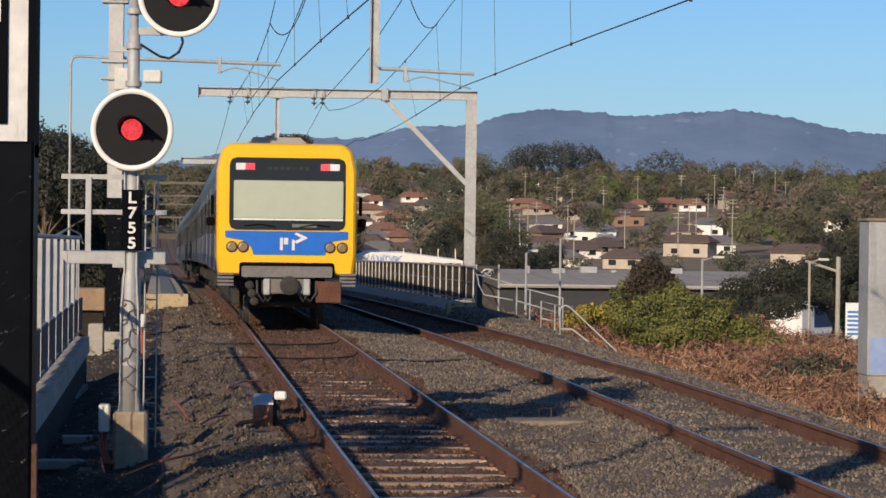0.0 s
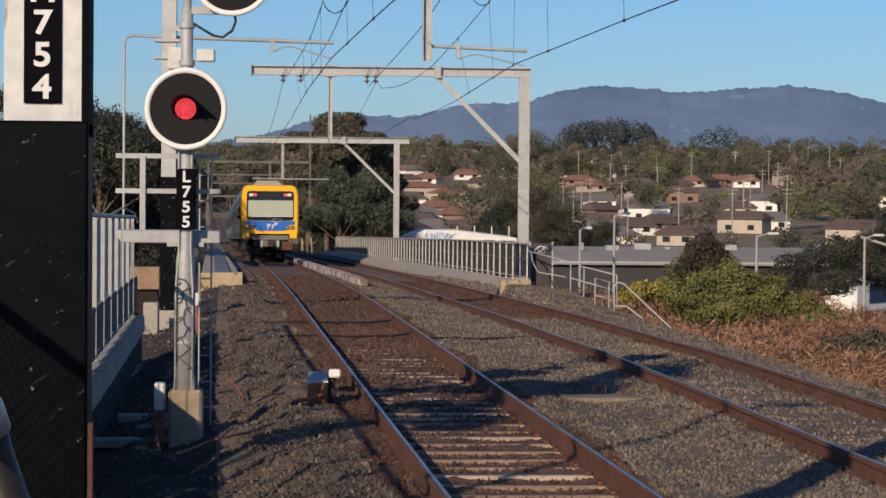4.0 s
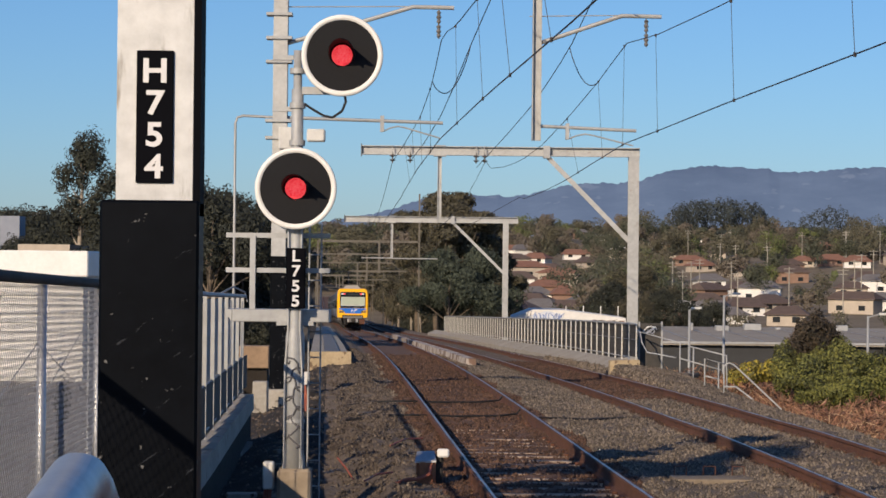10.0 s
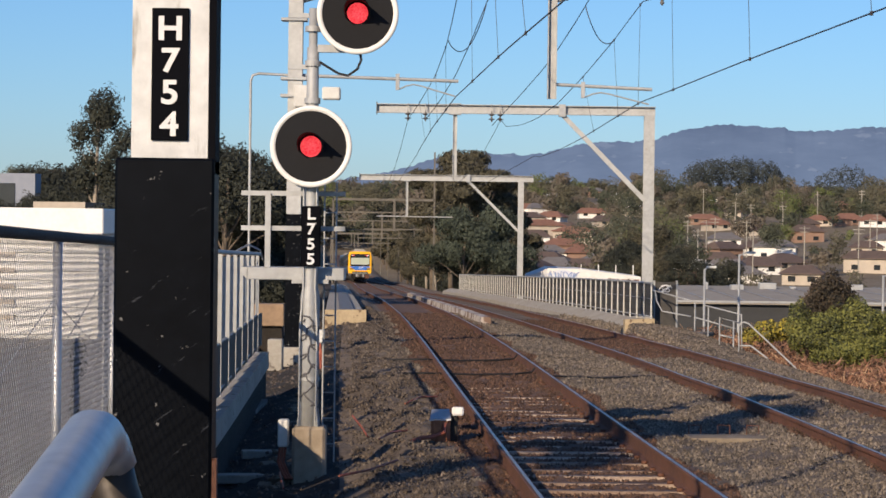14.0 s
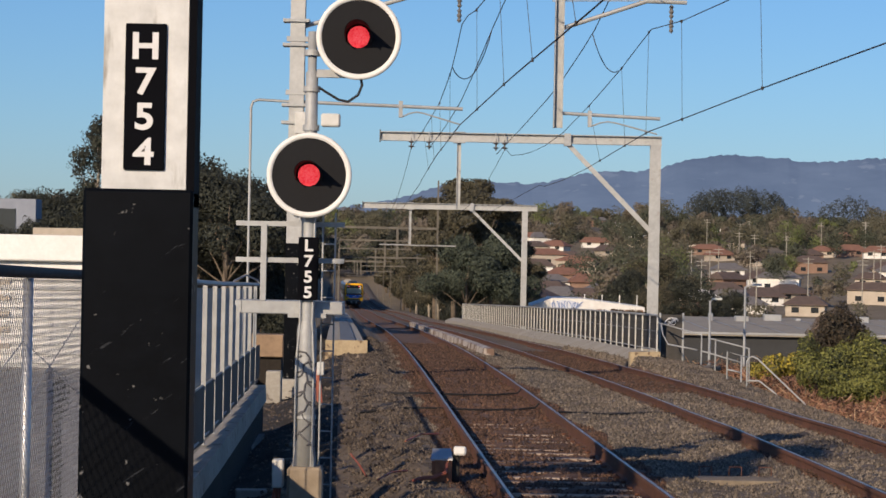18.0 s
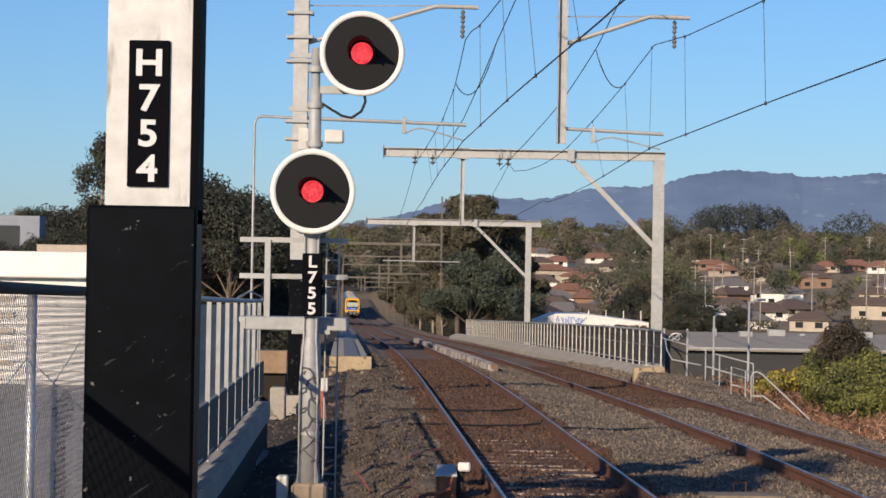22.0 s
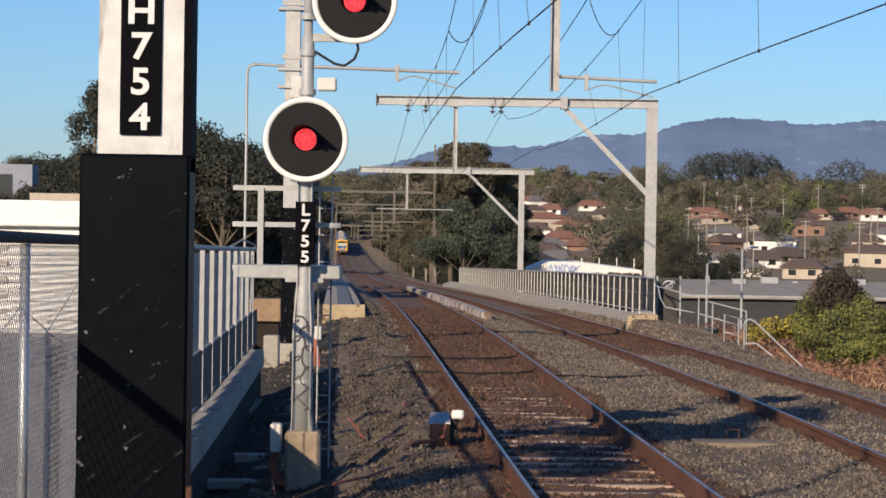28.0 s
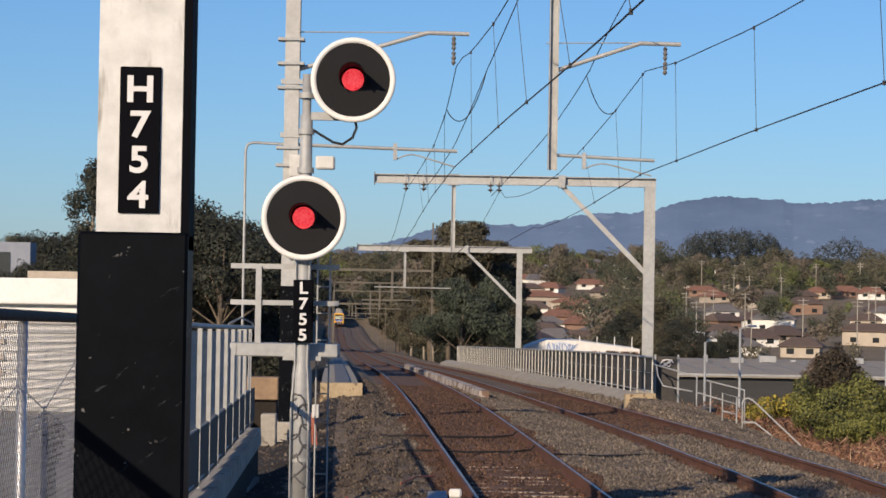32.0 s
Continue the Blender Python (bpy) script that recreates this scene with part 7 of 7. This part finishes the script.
def make_car(cab):
    """A carriage from y = 0 to 23.5; with the cab its flat end looks back along the line."""
    g = thing("train_carriage", "rear carriage of the suburban train, yellow and blue cab end" if cab else "middle carriage of the suburban train, grey and blue sides", "train", group="train carriages")
    o = body_outline(1.49, 1.05, 3.88)
    k = len(o)

    def loft(sections, mat, name, label=""):
        vs = [(x * sx, y, (z - 2.4) * sz + 2.4) for y, sx, sz in sections for x, z in o]
        fs = [(i * k + j, i * k + (j + 1) % k, i * k + k + (j + 1) % k, i * k + k + j) for i in range(len(sections) - 1) for j in range(k)]
        fs += [tuple(range(k)), tuple(range((len(sections) - 1) * k, len(sections) * k))[::-1]]
        return part(name, Build().add(vs, fs), M[mat], g, label)
    loft([(0.75 if cab else 0.0, 0.985, 0.985), (23.4, 0.985, 0.985)], "steel", "body", "grey steel carriage body")
    if cab:
        loft([(0.0, 0.93, 0.95), (0.05, 0.965, 0.975), (0.18, 0.99, 0.99), (0.42, 1.0, 1.0)], "yellow", "cab_front", "bright yellow cab front")
        loft([(0.425, 0.995, 0.995), (0.75, 0.992, 0.992)], "blue", "cab_side", "blue band behind the cab")

        def plate(name, outline, y, mat, label="", deep=0.03, parent=g):
            b = Build()
            b.prism(outline, deep, Matrix.Translation((0, y, 0)) @ FACE)
            return part(name, b, M[mat], parent, label)
        rr = lambda x0, z0, x1, z1, c: [(x0 + c, z0), (x1 - c, z0), (x1 - c * 0.3, z0 + c * 0.3), (x1, z0 + c), (x1, z1 - c), (x1 - c * 0.3, z1 - c * 0.3), (x1 - c, z1), (x0 + c, z1), (x0 + c * 0.3, z1 - c * 0.3), (x0, z1 - c), (x0, z0 + c), (x0 + c * 0.3, z0 + c * 0.3)]
        mask = plate("windscreen_mask", rr(-1.22, 2.02, 1.22, 3.54, 0.14), 0.005, "mask", "black glass windscreen surround", 0.02)
        plate("blind", rr(-1.13, 2.27, 1.17, 3.06, 0.03), -0.018, "blind", "pale drawn blind behind the windscreen", 0.01, mask)
        for k2 in range(7):
            b = Build()
            b.box(-0.42 + k2 * 0.13, -0.03, 3.28, -0.33 + k2 * 0.13, -0.017, 3.35)
            part("display_bar", b, M["grime"], mask, "dim unreadable display character")
        for sx in (-1, 1):
            for off, mt in ((0.72, "lens_dim"), (0.92, "paper")):
                b = Build()
                b.box(sx * (off + 0.07) - 0.10, -0.03, 3.28, sx * (off + 0.07) + 0.10, -0.017, 3.42, cut=0.004)
                part("tail_light", b, M[mt], mask, "tail light")
            b = Build()
            b.tube([(sx * 0.25, -0.035, 2.08), (sx * 0.55, -0.04, 2.14), (sx * 0.9, -0.035, 2.10)], 0.014, 5)
            part("wiper", b, M["black_trim"], mask)
        band = plate("blue_band", [(-1.30, 2.0), (1.28, 2.0), (1.28, 1.84), (0.98, 1.80), (0.84, 1.66), (0.80, 1.50), (-0.70, 1.50), (-0.76, 1.66), (-0.92, 1.80), (-1.30, 1.86)], 0.0, "blue", "blue band under the windscreen", 0.02)
        # plain white emblem: two bars and an arrow head
        plate("emblem", [(-0.15, 1.60), (-0.09, 1.60), (-0.09, 1.86), (-0.15, 1.86)], -0.028, "paper", "white emblem shape", 0.006, band)
        plate("emblem", [(-0.07, 1.72), (0.02, 1.72), (0.02, 1.86), (-0.07, 1.86)], -0.028, "paper", "", 0.006, band)
        plate("emblem", [(0.10, 1.60), (0.16, 1.60), (0.16, 1.82), (0.10, 1.82)], -0.028, "paper", "", 0.006, band)
        plate("emblem", [(0.14, 1.94), (0.20, 1.97), (0.44, 1.86), (0.20, 1.74), (0.16, 1.79), (0.30, 1.86)], -0.028, "paper", "", 0.006, band)
        for hx in (-1.16, -0.92, 0.90, 1.16):
            b = Build().turned([(-0.03, 0.05), (-0.04, 0.10), (-0.02, 0.12), (0.03, 0.12)], (hx, 0.0, 1.66), (hx, 1, 1.66), 20)
            lamp = part("headlight", b, M["grime"], g, "round headlight")
            part("lens", Build().turned([(-0.05, 0.03), (-0.052, 0.06), (-0.046, 0.095)], (hx, 0.0, 1.66), (hx, 1, 1.66), 16), M["chrome"], lamp, "bright lens")
        plate("bumper", rr(-0.95, 1.03, 0.95, 1.26, 0.04), -0.02, "grey_plastic", "grey rubbing bumper", 0.14)
        plate("bumper_recess", rr(-1.0, 1.0, 1.0, 1.34, 0.06), 0.012, "black_trim", "", 0.03)
        for sx in (-1, 1):
            for k2 in range(4):
                b = Build()
                b.box(sx * 1.28 - 0.17, -0.02, 0.84 + k2 * 0.075, sx * 1.28 + 0.17, 0.3, 0.89 + k2 * 0.075, cut=0.006)
                part("step", b, M["grey_plastic"], g)
            b = Build()
            b.box(sx * 1.60 - 0.09, 0.35, 2.10, sx * 1.60 + 0.09, 0.5, 2.28, cut=0.03)
            part("mirror_pod", b, M["black_trim"], g)
            b = Build()
            b.box(sx * 1.57 - 0.035, 0.38, 2.34, sx * 1.57 + 0.035, 0.46, 2.75, cut=0.02)
            part("mirror_pod", b, M["black_trim"], g)
        plate("ledge_strip", rr(-1.13, 2.225, 1.17, 2.262, 0.01), -0.022, "paper", "pale strip under the blind", 0.01, mask)
        plate("notice", rr(0.10, 2.08, 0.62, 2.15, 0.01), -0.022, "grey_plastic", "grey notice behind the windscreen", 0.01, mask)
        b = Build()
        b.box(0.62, -0.05, 0.50, 1.15, 0.35, 0.95, cut=0.02)
        part("equipment_box", b, M["rail_rust"], g, "rust-brown equipment box under the cab")
        for k2 in range(3):
            part("air_cock", Build().turned([(0, 0.05), (0.02, 0.09), (0.1, 0.09)], (-0.78 + 0.05 * k2, -0.06, 0.86 - 0.17 * k2), (-0.78 + 0.05 * k2, 1, 0.86 - 0.17 * k2), 12), M["grime"], g)
        for sx in (-0.42, 0.42):
            b = Build()
            b.box(sx - 0.07, -0.14, 0.66, sx + 0.07, 0.1, 1.0, cut=0.02)
            part("coupler_bracket", b, M["galv_dull"], g)
        # coupler and hoses
        part("coupler", Build().turned([(0, 0.12), (0.02, 0.2), (0.25, 0.2), (0.27, 0.1), (0.7, 0.1)], (0.05, -0.25, 0.86), (0.05, 1, 0.86), 16), M["grime"], g, "dark coupler")
        b = Build()
        b.box(-0.36, -0.1, 0.68, 0.5, 0.2, 1.0, cut=0.03)
        part("coupler_plate", b, M["grey_plastic"], g)
        for hx in (-0.62, -0.5, 0.45, 0.62):
            b = Build()
            b.tube([(hx, 0.05, 1.0), (hx, -0.08, 0.7), (hx * 0.8, -0.06, 0.52), (hx * 0.55, 0.05, 0.7)], 0.03, 6)
            part("hose", b, M["cable"], g)
    for sx in (-1, 1):
        for y0 in (2.6, 9.2, 15.8):
            for dy in (0, 0.72):
                b = Build()
                b.box(sx * 1.475 - 0.012, y0 + dy, 1.15, sx * 1.475 + 0.012, y0 + dy + 0.68, 3.05)
                d = part("door", b, M["steel"], g, "sliding door")
                b = Build()
                b.box(sx * 1.49 - 0.006, y0 + dy + 0.13, 2.0, sx * 1.49 + 0.006, y0 + dy + 0.55, 2.8)
                part("door_window", b, M["glass"], d)
        for y0 in (1.1, 4.6, 6.8, 11.2, 13.4, 17.8, 20.2):
            b = Build()
            b.box(sx * 1.478 - 0.008, y0, 1.95, sx * 1.478 + 0.008, y0 + 1.7, 2.85)
            part("window", b, M["glass"], g)
        b = Build()
        b.box(sx * 1.474 - 0.006, 0.8, 1.2, sx * 1.474 + 0.006, 23.3, 1.42)
        part("blue_stripe", b, M["navy"], g)
    for y0, ln in ((5.5, 5.0), (13.5, 5.0)):
        b = Build()
        b.add([(-0.95, y0, 3.8), (0.95, y0, 3.8), (0.55, y0 + 0.5, 4.22), (-0.55, y0 + 0.5, 4.22), (-0.95, y0 + ln, 3.8), (0.95, y0 + ln, 3.8), (0.55, y0 + ln - 0.5, 4.22), (-0.55, y0 + ln - 0.5, 4.22)],
              [(0, 1, 2, 3), (5, 4, 7, 6), (3, 2, 6, 7), (0, 3, 7, 4), (1, 5, 6, 2), (0, 4, 5, 1)])
        part("roof_unit", b, M["roof_metal"], g, "grey roof air-conditioning unit")
    b = Build()
    b.box(-1.1, 4.6, 0.45, 1.1, 18.6, 1.04, cut=0.05)
    part("under_frame", b, M["grime"], g, "dark under-frame equipment")
    for y0 in (2.9, 20.0):
        b = Build()
        for sx in (-1, 1):
            b.box(sx * 1.02 - 0.08, y0 - 1.6, 0.42, sx * 1.02 + 0.08, y0 + 1.6, 0.72, cut=0.03)
        b.box(-1.0, y0 - 0.3, 0.45, 1.0, y0 + 0.3, 0.8)
        bogie = part("bogie_frame", b, M["grime"], g)
        for dy in (-1.15, 1.15):
            part("wheel_set", Build().turned([(-0.87, 0.40), (-0.76, 0.44), (-0.74, 0.44), (-0.74, 0.08), (0.74, 0.08), (0.74, 0.44), (0.76, 0.44), (0.87, 0.40)], (0, y0 + dy, 0.43), (1, y0 + dy, 0.43), 24), M["grime"], bogie)
    return g


TRAIN = [make_car(True)] + [make_car(False)]
for _ in range(4):
    TRAIN.append(copy_thing(TRAIN[1], Matrix()))

# where the train's rear end is, second by second (seconds, metres along the line)
RUN = [(0, 52), (1, 71.5), (2, 91), (3, 110), (4, 128.5), (5, 146), (6, 163), (7, 180.5), (8, 199), (9, 217), (10, 236), (12, 274), (13, 294), (15, 330), (17, 372), (20, 445), (24, 552), (28, 645), (32, 725)]


def motions():
    ts = [0.5 * k for k in range(65)]
    tt = np.arange(0, 32.01, 0.1)
    run = np.interp(tt, [a for a, _ in RUN], [b for _, b in RUN])
    run = np.convolve(np.pad(run, 10, mode="reflect", reflect_type="odd"), np.ones(21) / 21, mode="valid")
    for i, car in enumerate(TRAIN):
        rows = []
        for t in ts:
            y = float(np.interp(t, tt, run)) + i * 24.0
            z0, z1 = float(line_z(y + 2.9)), float(line_z(y + 20))
            g = (z1 - z0) / 17.1
            x0, x1 = float(line_x(y + 2.9)), float(line_x(y + 20))
            h = (x1 - x0) / 17.1
            rows.append((t, pose(x0 - 2.9 * h, y, z0 - 2.9 * g, math.degrees(math.atan(g)), 0, -math.degrees(math.atan(h)))))
        walk(car, rows)


motions()
